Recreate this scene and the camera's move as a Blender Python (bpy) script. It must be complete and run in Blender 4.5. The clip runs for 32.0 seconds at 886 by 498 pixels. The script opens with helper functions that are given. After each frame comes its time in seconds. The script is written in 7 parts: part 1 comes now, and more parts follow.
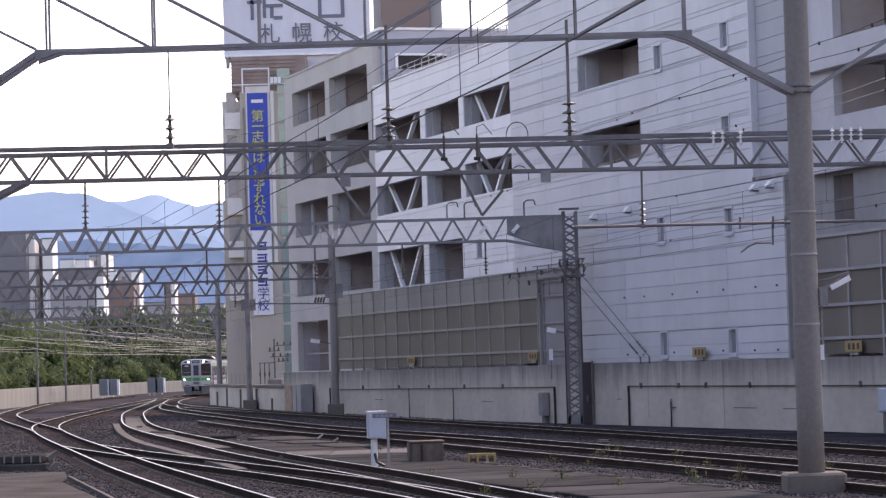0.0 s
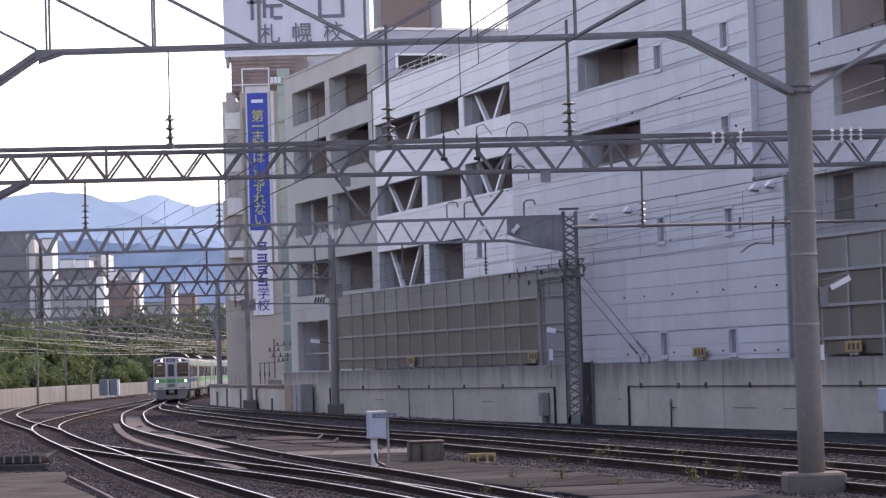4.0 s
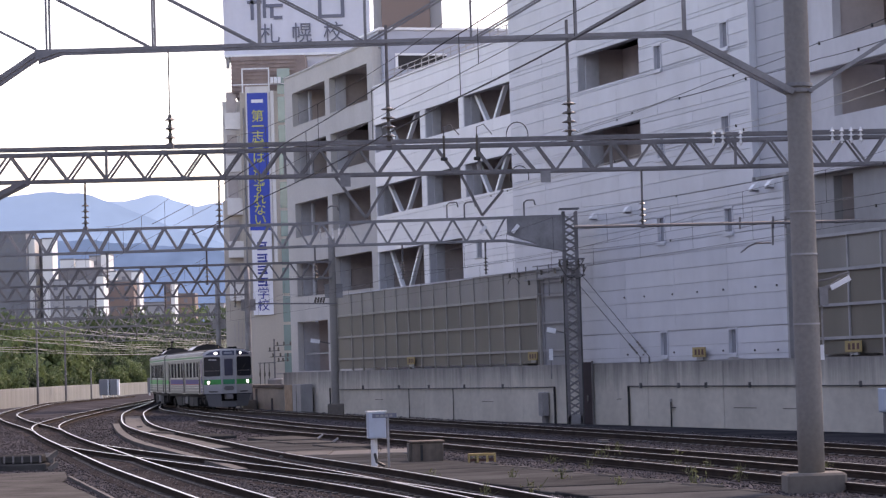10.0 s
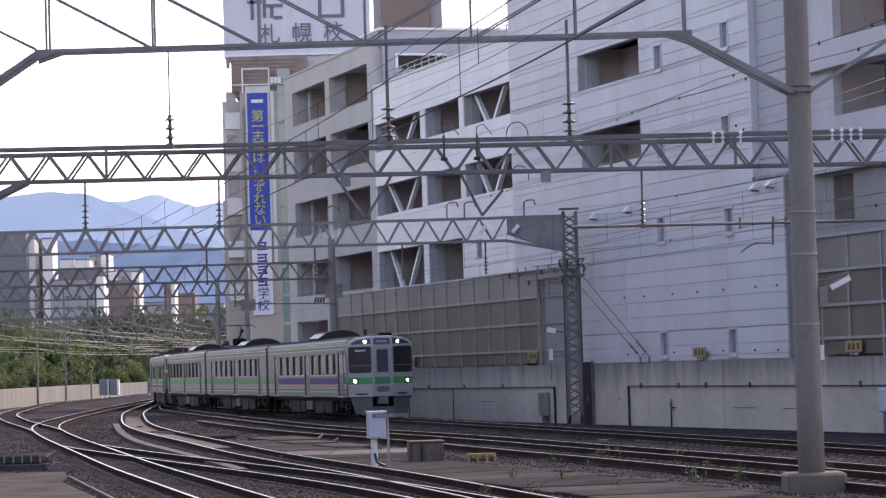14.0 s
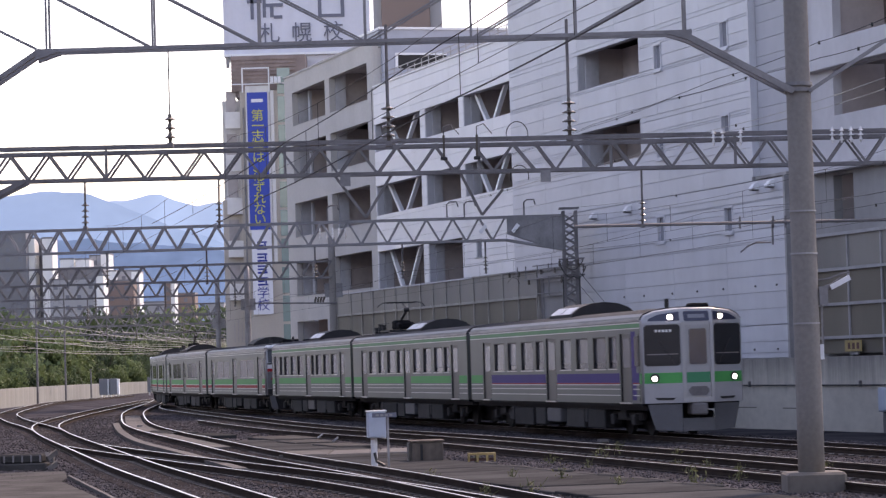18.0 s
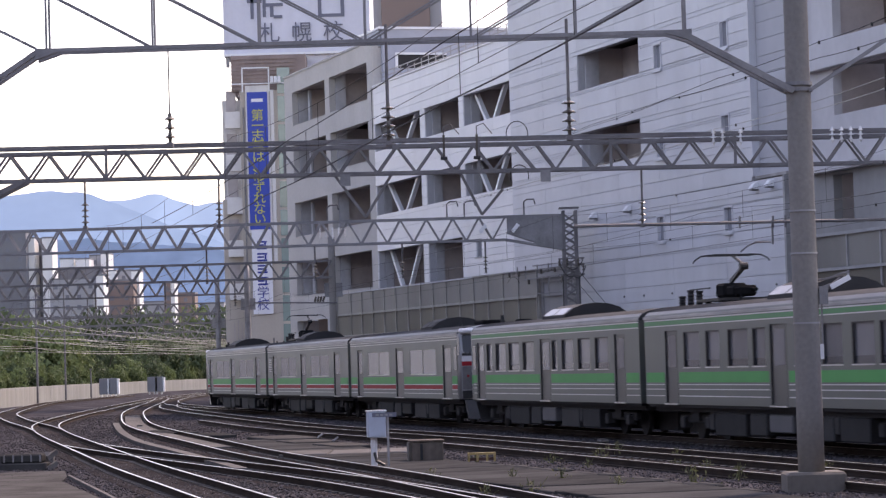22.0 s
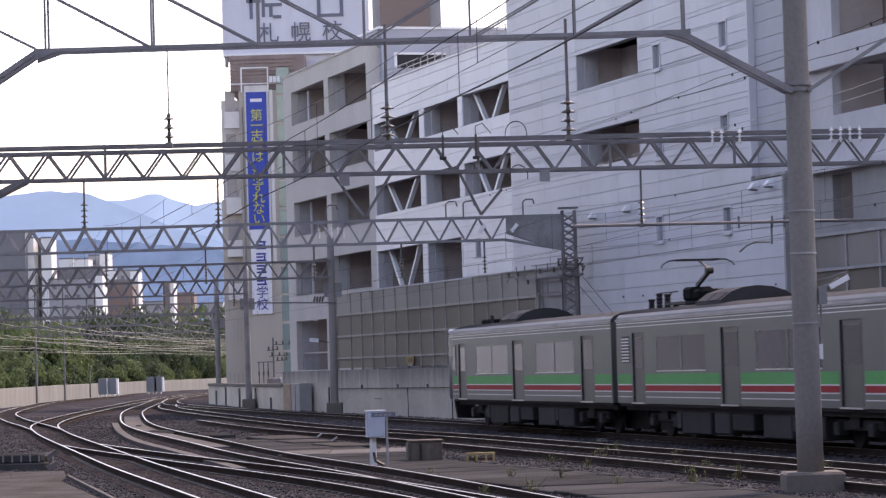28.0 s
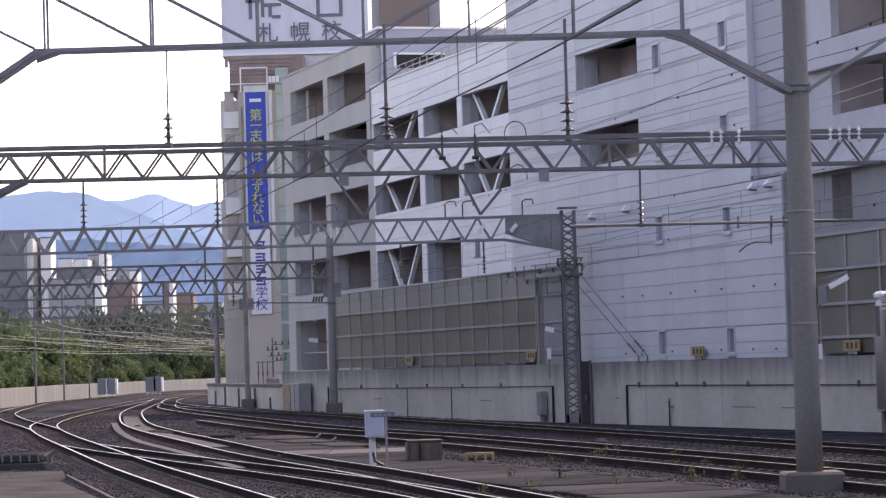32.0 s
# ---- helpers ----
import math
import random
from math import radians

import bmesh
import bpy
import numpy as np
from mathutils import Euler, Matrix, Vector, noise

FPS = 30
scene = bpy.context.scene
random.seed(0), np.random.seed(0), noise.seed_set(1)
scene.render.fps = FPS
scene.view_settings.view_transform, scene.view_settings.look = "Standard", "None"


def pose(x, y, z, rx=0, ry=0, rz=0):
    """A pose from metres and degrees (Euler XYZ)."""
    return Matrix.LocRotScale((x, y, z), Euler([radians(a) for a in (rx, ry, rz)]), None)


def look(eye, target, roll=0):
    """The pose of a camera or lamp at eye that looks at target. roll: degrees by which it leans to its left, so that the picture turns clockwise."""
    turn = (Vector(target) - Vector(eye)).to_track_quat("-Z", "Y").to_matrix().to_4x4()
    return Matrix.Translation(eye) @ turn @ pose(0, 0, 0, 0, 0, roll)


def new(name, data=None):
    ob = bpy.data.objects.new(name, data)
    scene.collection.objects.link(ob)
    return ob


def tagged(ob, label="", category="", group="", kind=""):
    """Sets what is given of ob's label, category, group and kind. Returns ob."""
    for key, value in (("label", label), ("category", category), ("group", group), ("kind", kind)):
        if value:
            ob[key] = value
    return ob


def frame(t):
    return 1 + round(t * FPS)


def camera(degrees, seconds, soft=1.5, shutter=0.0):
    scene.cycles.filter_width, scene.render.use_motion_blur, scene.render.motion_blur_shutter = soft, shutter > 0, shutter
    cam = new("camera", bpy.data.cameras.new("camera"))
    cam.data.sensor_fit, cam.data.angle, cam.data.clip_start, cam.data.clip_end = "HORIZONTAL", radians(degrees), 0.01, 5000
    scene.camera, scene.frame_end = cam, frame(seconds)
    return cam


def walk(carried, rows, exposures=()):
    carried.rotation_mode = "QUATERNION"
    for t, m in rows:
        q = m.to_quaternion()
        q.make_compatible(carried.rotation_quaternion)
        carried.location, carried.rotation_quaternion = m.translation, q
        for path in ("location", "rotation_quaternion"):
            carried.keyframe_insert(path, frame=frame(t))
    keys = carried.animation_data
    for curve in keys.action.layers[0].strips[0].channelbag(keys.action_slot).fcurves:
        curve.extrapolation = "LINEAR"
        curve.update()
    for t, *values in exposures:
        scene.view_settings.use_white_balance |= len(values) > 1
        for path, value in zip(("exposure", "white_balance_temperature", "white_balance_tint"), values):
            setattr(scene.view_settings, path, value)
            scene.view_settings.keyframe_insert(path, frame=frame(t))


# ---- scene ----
cam = camera(18.04, 32.0, soft=1.3, shutter=0.4)


def aim(yaw, pitch):
    return pose(0, 0, 2.08, 0, 0, -yaw) @ pose(0, 0, 0, 90 + pitch, 0, 0) @ pose(0, 0, 0, 0, 0, ROLL)


ROLL, PITCH = -1.714, 2.408
walk(cam, [(0, aim(0, PITCH)), (13, aim(0, PITCH)), (21, aim(0.002, PITCH - 0.017)), (26, aim(0.008, PITCH - 0.018)),
           (30, aim(0.034, PITCH - 0.019)), (32, aim(0.036, PITCH - 0.019))],
     [(0, 1.46, 8250, 30), (32, 1.46, 8250, 30)])

# ---- daylight ----
world = bpy.data.worlds.new("sky")
scene.world = world
world.use_nodes = True
wn = world.node_tree.nodes
sky = wn.new("ShaderNodeTexSky")
sky.sky_type, sky.sun_disc = "NISHITA", False
sky.sun_elevation, sky.sun_rotation = radians(50), radians(35)
sky.air_density, sky.dust_density, sky.ozone_density = 1.0, 1.0, 1.2
wn["Background"].inputs[1].default_value = 0.15
world.node_tree.links.new(sky.outputs[0], wn["Background"].inputs[0])
sun = new("sun", bpy.data.lights.new("sun", "SUN"))
sun.data.energy, sun.data.angle, sun.data.color = 1.3, radians(3), (1.0, 0.96, 0.9)
SUN = Vector((math.sin(radians(35)) * math.cos(radians(50)), math.cos(radians(35)) * math.cos(radians(50)), math.sin(radians(50))))
sun.matrix_world = look(SUN * 100, (0, 0, 0))


# ---- materials ----
def mat(name, color, rough=0.7, metal=0.0, var=0.12, grain=30.0, stain=1.2, bump=0.15, vary=0.0, streak=False, spec=0.5, run=0.12, wide=1.0):
    """A surface with fine grain, larger stains, an optional downward streak, and a tone per piece."""
    m = bpy.data.materials.new(name)
    m.use_nodes = True
    t = m.node_tree
    n, l = t.nodes, t.links
    b = n["Principled BSDF"]
    b.inputs["Roughness"].default_value, b.inputs["Metallic"].default_value = rough, metal
    b.inputs["Specular IOR Level"].default_value = spec
    co = n.new("ShaderNodeTexCoord")
    mp = n.new("ShaderNodeMapping")
    l.new(co.outputs["Object"], mp.inputs[0])
    mp.inputs["Scale"].default_value = (wide, 1, run if streak else 1)
    mf = n.new("ShaderNodeMapping")
    mf.inputs["Scale"].default_value = (wide, 1, 1)
    l.new(co.outputs["Object"], mf.inputs[0])
    fine, big = n.new("ShaderNodeTexNoise"), n.new("ShaderNodeTexNoise")
    fine.inputs["Scale"].default_value, fine.inputs["Detail"].default_value = grain, 3
    big.inputs["Scale"].default_value, big.inputs["Detail"].default_value = stain, 5
    l.new(mf.outputs[0], fine.inputs[0])
    l.new(mp.outputs[0], big.inputs[0])
    add = n.new("ShaderNodeMath")
    add.operation = "MULTIPLY_ADD"
    add.inputs[1].default_value = 0.4
    l.new(fine.outputs[0], add.inputs[0])
    l.new(big.outputs[0], add.inputs[2])
    last = add
    if vary:
        ob = n.new("ShaderNodeObjectInfo")
        mul = n.new("ShaderNodeMath")
        mul.operation = "MULTIPLY_ADD"
        mul.inputs[1].default_value = vary
        l.new(ob.outputs["Random"], mul.inputs[0])
        l.new(add.outputs[0], mul.inputs[2])
        last = mul
    ramp = n.new("ShaderNodeMapRange")
    ramp.inputs["From Min"].default_value, ramp.inputs["From Max"].default_value = 0.3, 1.1 + vary
    ramp.inputs["To Min"].default_value, ramp.inputs["To Max"].default_value = 1 - 1.6 * var, 1 + 1.6 * var
    l.new(last.outputs[0], ramp.inputs[0])
    mix = n.new("ShaderNodeVectorMath")
    mix.operation = "SCALE"
    mix.inputs[0].default_value = color[:3]
    l.new(ramp.outputs[0], mix.inputs["Scale"])
    l.new(mix.outputs[0], b.inputs["Base Color"])
    if bump:
        bp = n.new("ShaderNodeBump")
        bp.inputs["Strength"].default_value, bp.inputs["Distance"].default_value = bump, 0.01
        l.new(fine.outputs[0], bp.inputs["Height"])
        l.new(bp.outputs[0], b.inputs["Normal"])
    return m


def glow(name, color, strength):
    m = bpy.data.materials.new(name)
    m.use_nodes = True
    b = m.node_tree.nodes["Principled BSDF"]
    b.inputs["Base Color"].default_value = (*color, 1)
    b.inputs["Emission Color"].default_value = (*color, 1)
    b.inputs["Emission Strength"].default_value = strength
    return m


M = {
    "ballast": mat("ballast", (0.059, 0.056, 0.061), 1.0, var=0.6, grain=11, stain=0.4, bump=1.0, spec=0.0),
    "soil": mat("soil", (0.047, 0.046, 0.049), 1.0, var=0.5, grain=8, stain=0.3, bump=0.5, spec=0.0),
    "slab": mat("slab", (0.060, 0.0605, 0.061), 1.0, var=0.45, grain=12, stain=0.9, bump=0.4, vary=0.4, spec=0.0),
    "concrete": mat("concrete", (0.30, 0.285, 0.27), 0.9, var=0.4, grain=4, stain=0.75, bump=0.2, streak=True, run=0.25),
    "concrete_old": mat("concrete_old", (0.155, 0.138, 0.12), 1.0, var=0.3, grain=8, stain=0.7, bump=0.3, streak=True),
    "platform": mat("platform", (0.068, 0.066, 0.064), 1.0, var=0.35, grain=8, stain=0.9, bump=0.3, spec=0.0),
    "sleeper": mat("sleeper", (0.06, 0.052, 0.05), 1.0, var=0.3, grain=20, bump=0.4, vary=0.5, spec=0.0),
    "rail_side": mat("rail_side", (0.045, 0.033, 0.028), 0.9, 0.0, var=0.35, grain=40, bump=0.3, spec=0.1),
    "rail_top": mat("rail_top", (0.42, 0.41, 0.40), 0.34, 0.9, var=0.12, grain=60, bump=0.05),
    "panel_cool": mat("panel_cool", (0.56, 0.57, 0.60), 0.5, var=0.1, grain=2, stain=0.5, bump=0.03, vary=0.3, streak=True),
    "panel_white": mat("panel_white", (0.74, 0.74, 0.755), 0.5, var=0.08, grain=2, stain=0.6, bump=0.03, vary=0.35, streak=True),
    "joint": mat("joint", (0.45, 0.45, 0.47), 0.9, var=0.1),
    "render_beige": mat("render_beige", (0.51, 0.485, 0.455), 0.85, var=0.14, grain=7, stain=0.35, bump=0.15, streak=True, vary=0.15),
    "tower_tile": mat("tower_tile", (0.50, 0.445, 0.385), 0.75, var=0.14, grain=10, stain=0.4, bump=0.1, streak=True, vary=0.2),
    "tower_light": mat("tower_light", (0.72, 0.70, 0.68), 0.7, var=0.1, grain=6, bump=0.1, streak=True),
    "brick_brown": mat("brick_brown", (0.30, 0.23, 0.21), 0.85, var=0.2, grain=10, bump=0.2),
    "inside": mat("inside", (0.42, 0.375, 0.36), 0.95, var=0.25, grain=3, stain=0.4, bump=0.0),
    "inside_light": mat("inside_light", (0.45, 0.45, 0.465), 0.9, var=0.2, grain=4, bump=0.0, streak=True),
    "mesh_panel": mat("mesh_panel", (0.152, 0.134, 0.104), 0.6, 0.1, var=0.3, grain=60, stain=0.5, bump=0.3, streak=True, vary=0.5),
    "screen_grey": mat("screen_grey", (0.25, 0.25, 0.255), 0.6, 0.2, var=0.2, grain=40, stain=0.6, bump=0.2, streak=True),
    "mesh_top": mat("mesh_top", (0.24, 0.225, 0.205), 0.6, 0.1, var=0.25, grain=50, stain=0.5, bump=0.3, streak=True, vary=0.4),
    "frame_grey": mat("frame_grey", (0.34, 0.335, 0.335), 0.6, 0.2, var=0.15, grain=15),
    "steel_dark": mat("steel_dark", (0.17, 0.162, 0.165), 0.65, 0.2, var=0.3, grain=14, stain=1.5, bump=0.2),
    "steel_grey": mat("steel_grey", (0.235, 0.23, 0.235), 0.6, 0.2, var=0.25, grain=14, stain=1.5, bump=0.15),
    "pole_concrete": mat("pole_concrete", (0.225, 0.21, 0.195), 0.85, var=0.25, grain=14, stain=1.2, bump=0.25, streak=True),
    "insulator": mat("insulator", (0.105, 0.092, 0.08), 0.2, var=0.15, bump=0.0),
    "insulator_white": mat("insulator_white", (0.75, 0.75, 0.74), 0.2, var=0.08, bump=0.0),
    "wire": mat("wire", (0.06, 0.058, 0.058), 0.8, 0.0, var=0.1, bump=0.0),
    "wire_copper": mat("wire_copper", (0.06, 0.058, 0.052), 0.7, 0.2, var=0.1, bump=0.0),
    "glass": mat("glass", (0.03, 0.031, 0.035), 0.06, var=0.2, grain=2, stain=0.8, bump=0.0, spec=0.45),
    "glass_green": mat("glass_green", (0.20, 0.29, 0.27), 0.1, var=0.2, grain=2, stain=0.8, bump=0.0, vary=0.5, spec=0.8),
    "window_grey": mat("window_grey", (0.24, 0.25, 0.28), 0.15, var=0.2, grain=2, stain=1.0, bump=0.0, vary=0.4),
    "stainless": mat("stainless", (0.160, 0.182, 0.174), 0.36, 0.6, var=0.08, grain=25, stain=0.6, bump=0.03, streak=True),
    "stainless_door": mat("stainless_door", (0.135, 0.141, 0.138), 0.36, 0.6, var=0.08, grain=25, stain=0.9, bump=0.03, streak=True),
    "car_roof": mat("car_roof", (0.062, 0.064, 0.068), 0.9, 0.0, var=0.25, grain=12, stain=0.9, bump=0.1, spec=0.1),
    "cab_white": mat("cab_white", (0.40, 0.405, 0.42), 0.35, 0.1, var=0.06, grain=20, bump=0.02),
    "cab_silver": mat("cab_silver", (0.30, 0.305, 0.31), 0.4, 0.3, var=0.06, grain=20, bump=0.02),
    "door_pale": mat("door_pale", (0.36, 0.365, 0.38), 0.4, 0.1, var=0.06, grain=20, bump=0.02),
    "lamp_glass": mat("lamp_glass", (0.045, 0.05, 0.085), 0.12, var=0.15, grain=4, bump=0.0),
    "green_sea": mat("green_sea", (0.03, 0.26, 0.13), 0.45, var=0.06, grain=20, bump=0.0, spec=0.25),
    "skirt_grey": mat("skirt_grey", (0.11, 0.112, 0.12), 0.6, var=0.15, grain=15, bump=0.08),
    "green": mat("green", (0.045, 0.38, 0.11), 0.45, var=0.06, grain=20, bump=0.0, spec=0.25),
    "green_dark": mat("green_dark", (0.035, 0.26, 0.10), 0.4, var=0.06, grain=20, bump=0.0),
    "violet": mat("violet", (0.06, 0.042, 0.2), 0.5, var=0.06, grain=20, bump=0.0, spec=0.2),
    "red": mat("red", (0.40, 0.02, 0.028), 0.5, var=0.06, grain=20, bump=0.0, spec=0.2),
    "stripe": mat("stripe", (0.72, 0.72, 0.70), 0.35, var=0.05, bump=0.0),
    "pane_dark": mat("pane_dark", (0.055, 0.058, 0.064), 0.08, var=0.35, grain=2, stain=0.9, bump=0.0, vary=0.9, streak=True, spec=0.45),
    "pane": mat("pane", (0.13, 0.134, 0.142), 0.08, var=0.4, grain=2, stain=1.2, bump=0.0, vary=1.1, streak=True, spec=0.45),
    "roof_unit": mat("roof_unit", (0.035, 0.034, 0.036), 0.8, 0.0, var=0.25, grain=12, stain=0.9, bump=0.1),
    "alu_dull": mat("alu_dull", (0.13, 0.13, 0.13), 0.5, 0.2, var=0.12, grain=20, stain=1.0, bump=0.03),
    "wire_far_sheen": mat("wire_far_sheen", (0.185, 0.19, 0.165), 0.6, 0.2, var=0.1, bump=0.0),
    "wire_pale": mat("wire_pale", (0.34, 0.335, 0.31), 0.5, 0.2, var=0.1, bump=0.0),
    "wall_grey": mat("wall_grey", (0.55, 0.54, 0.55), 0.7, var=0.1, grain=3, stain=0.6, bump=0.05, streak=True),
    "trough": mat("trough", (0.15, 0.145, 0.14), 1.0, var=0.3, grain=10, stain=1.5, bump=0.3, vary=0.4, spec=0.0),
    "wall_warm": mat("wall_warm", (0.235, 0.235, 0.215), 0.9, var=0.2, grain=6, stain=0.8, bump=0.15, streak=True, vary=0.2),
    "city_window": mat("city_window", (0.17, 0.18, 0.21), 0.4, var=0.1, bump=0.0),
    "inside_back": mat("inside_back", (0.46, 0.40, 0.38), 0.95, var=0.2, grain=4, stain=0.5, bump=0.0, streak=True, vary=0.2),
    "black": mat("black", (0.018, 0.018, 0.02), 0.5, var=0.2, bump=0.05),
    "rubber": mat("rubber", (0.035, 0.033, 0.035), 0.8, var=0.2, bump=0.1),
    "under": mat("under", (0.018, 0.017, 0.018), 0.85, var=0.35, grain=12, stain=2, bump=0.2, vary=0.4),
    "under_box": mat("under_box", (0.026, 0.025, 0.026), 0.8, var=0.3, grain=10, stain=2, bump=0.15),
    "panto_black": mat("panto_black", (0.014, 0.014, 0.015), 0.95, var=0.3, grain=10, stain=2, bump=0.2, spec=0.05),
    "louvre": mat("louvre", (0.42, 0.42, 0.43), 0.45, 0.5, var=0.3, grain=30, stain=0.8, bump=0.1, streak=True),
    "alu": mat("alu", (0.72, 0.72, 0.72), 0.3, 0.8, var=0.08, bump=0.02),
    "paint_white": mat("paint_white", (0.78, 0.79, 0.80), 0.5, var=0.08, grain=10, stain=1.5, bump=0.05, streak=True),
    "box_blue": mat("box_blue", (0.46, 0.53, 0.62), 0.5, var=0.08, grain=10, stain=1.5, bump=0.05, streak=True),
    "yellow": mat("yellow", (0.36, 0.26, 0.10), 0.6, var=0.2, grain=10, stain=3, bump=0.05),
    "orange": mat("orange", (0.36, 0.25, 0.17), 0.7, var=0.25, grain=8, stain=3, bump=0.05),
    "door_maroon": mat("door_maroon", (0.035, 0.017, 0.024), 0.8, var=0.3, grain=8, stain=1.5, bump=0.1, streak=True),
    "rust": mat("rust", (0.12, 0.06, 0.05), 0.85, var=0.3, grain=10, stain=2, bump=0.2),
    "banner_blue": mat("banner_blue", (0.03, 0.075, 0.42), 0.6, var=0.06, grain=10, bump=0.03),
    "banner_white": mat("banner_white", (0.80, 0.80, 0.84), 0.6, var=0.05, grain=10, bump=0.03),
    "letter_yellow": mat("letter_yellow", (0.62, 0.60, 0.10), 0.6, var=0.04, bump=0.0),
    "letter_blue": mat("letter_blue", (0.03, 0.05, 0.30), 0.6, var=0.04, bump=0.0),
    "letter_grey": mat("letter_grey", (0.16, 0.17, 0.22), 0.6, var=0.04, bump=0.0),
    "sign_board": mat("sign_board", (0.66, 0.67, 0.74), 0.6, var=0.06, grain=4, bump=0.03, streak=True),
    "bark": mat("bark", (0.10, 0.08, 0.065), 0.9, var=0.3, grain=12, bump=0.5),
    "leaf": mat("leaf", (0.072, 0.105, 0.05), 0.7, var=0.5, grain=0.5, stain=0.12, bump=0.0, vary=0.4),
    "leaf_light": mat("leaf_light", (0.13, 0.175, 0.07), 0.7, var=0.4, grain=0.6, stain=0.15, bump=0.0, vary=0.4),
    "weed": mat("weed", (0.12, 0.135, 0.065), 0.7, var=0.3, grain=4, bump=0.0, vary=0.4),
    # distance haze is put into the blue of the three mountain colours
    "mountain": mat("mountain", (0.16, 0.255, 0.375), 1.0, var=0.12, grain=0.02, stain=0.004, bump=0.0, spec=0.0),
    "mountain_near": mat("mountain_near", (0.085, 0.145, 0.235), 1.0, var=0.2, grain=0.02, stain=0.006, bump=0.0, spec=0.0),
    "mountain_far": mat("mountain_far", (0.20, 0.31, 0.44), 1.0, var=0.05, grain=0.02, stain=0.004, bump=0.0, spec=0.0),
    # white of the sunlit building sides, sunlight put into the colour
    "city_sunlit": mat("city_sunlit", (0.8, 0.8, 0.78), 0.7, var=0.04, grain=0.5, stain=0.05, bump=0.0),
    "city_white": mat("city_white", (0.36, 0.36, 0.37), 0.8, var=0.08, grain=0.5, stain=0.05, bump=0.0, vary=0.3),
    "city_grey": mat("city_grey", (0.20, 0.205, 0.22), 0.8, var=0.1, grain=0.5, stain=0.05, bump=0.0, vary=0.4),
    "city_tan": mat("city_tan", (0.27, 0.20, 0.175), 0.8, var=0.1, grain=0.5, stain=0.05, bump=0.0, vary=0.3),
    "block_grey": mat("block_grey", (0.26, 0.29, 0.33), 0.8, var=0.1, grain=0.5, stain=0.05, bump=0.0),
    "wall_clad": mat("wall_clad", (0.43, 0.435, 0.46), 0.6, var=0.1, grain=2, stain=0.5, bump=0.03, vary=0.3, streak=True),
    "roof_blue": mat("roof_blue", (0.40, 0.42, 0.48), 0.6, var=0.08, grain=3, stain=0.5, bump=0.03, streak=True),
    "platform_pale": mat("platform_pale", (0.085, 0.083, 0.08), 1.0, var=0.35, grain=8, stain=0.9, bump=0.3, spec=0.0),
    "chest_brown": mat("chest_brown", (0.125, 0.102, 0.085), 1.0, var=0.45, grain=9, stain=2.5, bump=0.4, streak=True),
    "frame_beige": mat("frame_beige", (0.36, 0.34, 0.305), 0.7, 0.1, var=0.15, grain=15),
    # darker wall grey with the shade of the lower storey put into it
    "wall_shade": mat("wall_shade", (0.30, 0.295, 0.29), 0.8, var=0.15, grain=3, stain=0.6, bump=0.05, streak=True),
    "reflected_pale": mat("reflected_pale", (0.47, 0.53, 0.58), 0.8, var=0.25, grain=0.5, stain=0.12, bump=0.0, streak=True),
    "lamp": glow("lamp", (1.0, 0.95, 0.95), 22.0),
}

# each stone its own tone
M["stone"] = mat("stone", (0.076, 0.071, 0.075), 1.0, var=0.3, grain=20, bump=0.0, spec=0.1)
nt = M["stone"].node_tree
bs = nt.nodes["Principled BSDF"]
plain = bs.inputs["Base Color"].links[0].from_socket
ge, mr, sc = nt.nodes.new("ShaderNodeNewGeometry"), nt.nodes.new("ShaderNodeMapRange"), nt.nodes.new("ShaderNodeVectorMath")
mr.inputs["To Min"].default_value, mr.inputs["To Max"].default_value = 0.55, 1.5
sc.operation = "SCALE"
nt.links.new(ge.outputs["Random Per Island"], mr.inputs[0])
nt.links.new(plain, sc.inputs[0])
nt.links.new(mr.outputs[0], sc.inputs["Scale"])
nt.links.new(sc.outputs[0], bs.inputs["Base Color"])
# rain-streaked concrete: dark run-off from the top edge, fading downwards in uneven streaks
M["concrete_wall"] = mat("concrete_wall", (0.525, 0.485, 0.415), 0.9, var=0.2, grain=4, stain=0.6, bump=0.2, streak=True, run=0.5, wide=0.5)
nt = M["concrete_wall"].node_tree
bs = nt.nodes["Principled BSDF"]
plain = bs.inputs["Base Color"].links[0].from_socket
co, mp, ns = nt.nodes.new("ShaderNodeTexCoord"), nt.nodes.new("ShaderNodeMapping"), nt.nodes.new("ShaderNodeTexNoise")
mp.inputs["Scale"].default_value = (1.0, 1.0, 0.1)
ns.inputs["Scale"].default_value, ns.inputs["Detail"].default_value, ns.inputs["Roughness"].default_value = 1.6, 6, 0.7
nt.links.new(co.outputs["Object"], mp.inputs[0])
nt.links.new(mp.outputs[0], ns.inputs[0])
sx, ma, mr, mx = nt.nodes.new("ShaderNodeSeparateXYZ"), nt.nodes.new("ShaderNodeMath"), nt.nodes.new("ShaderNodeMapRange"), nt.nodes.new("ShaderNodeMix")
nt.links.new(co.outputs["Object"], sx.inputs[0])
ma.operation = "MULTIPLY_ADD"
ma.inputs[1].default_value = 0.42
nt.links.new(sx.outputs["Z"], ma.inputs[0])
nt.links.new(ns.outputs[0], ma.inputs[2])
mr.inputs["From Min"].default_value, mr.inputs["From Max"].default_value = 0.88, 1.42
mr.inputs["To Max"].default_value = 0.92
nt.links.new(ma.outputs[0], mr.inputs[0])
mx.data_type = "RGBA"
nt.links.new(mr.outputs[0], mx.inputs[0])
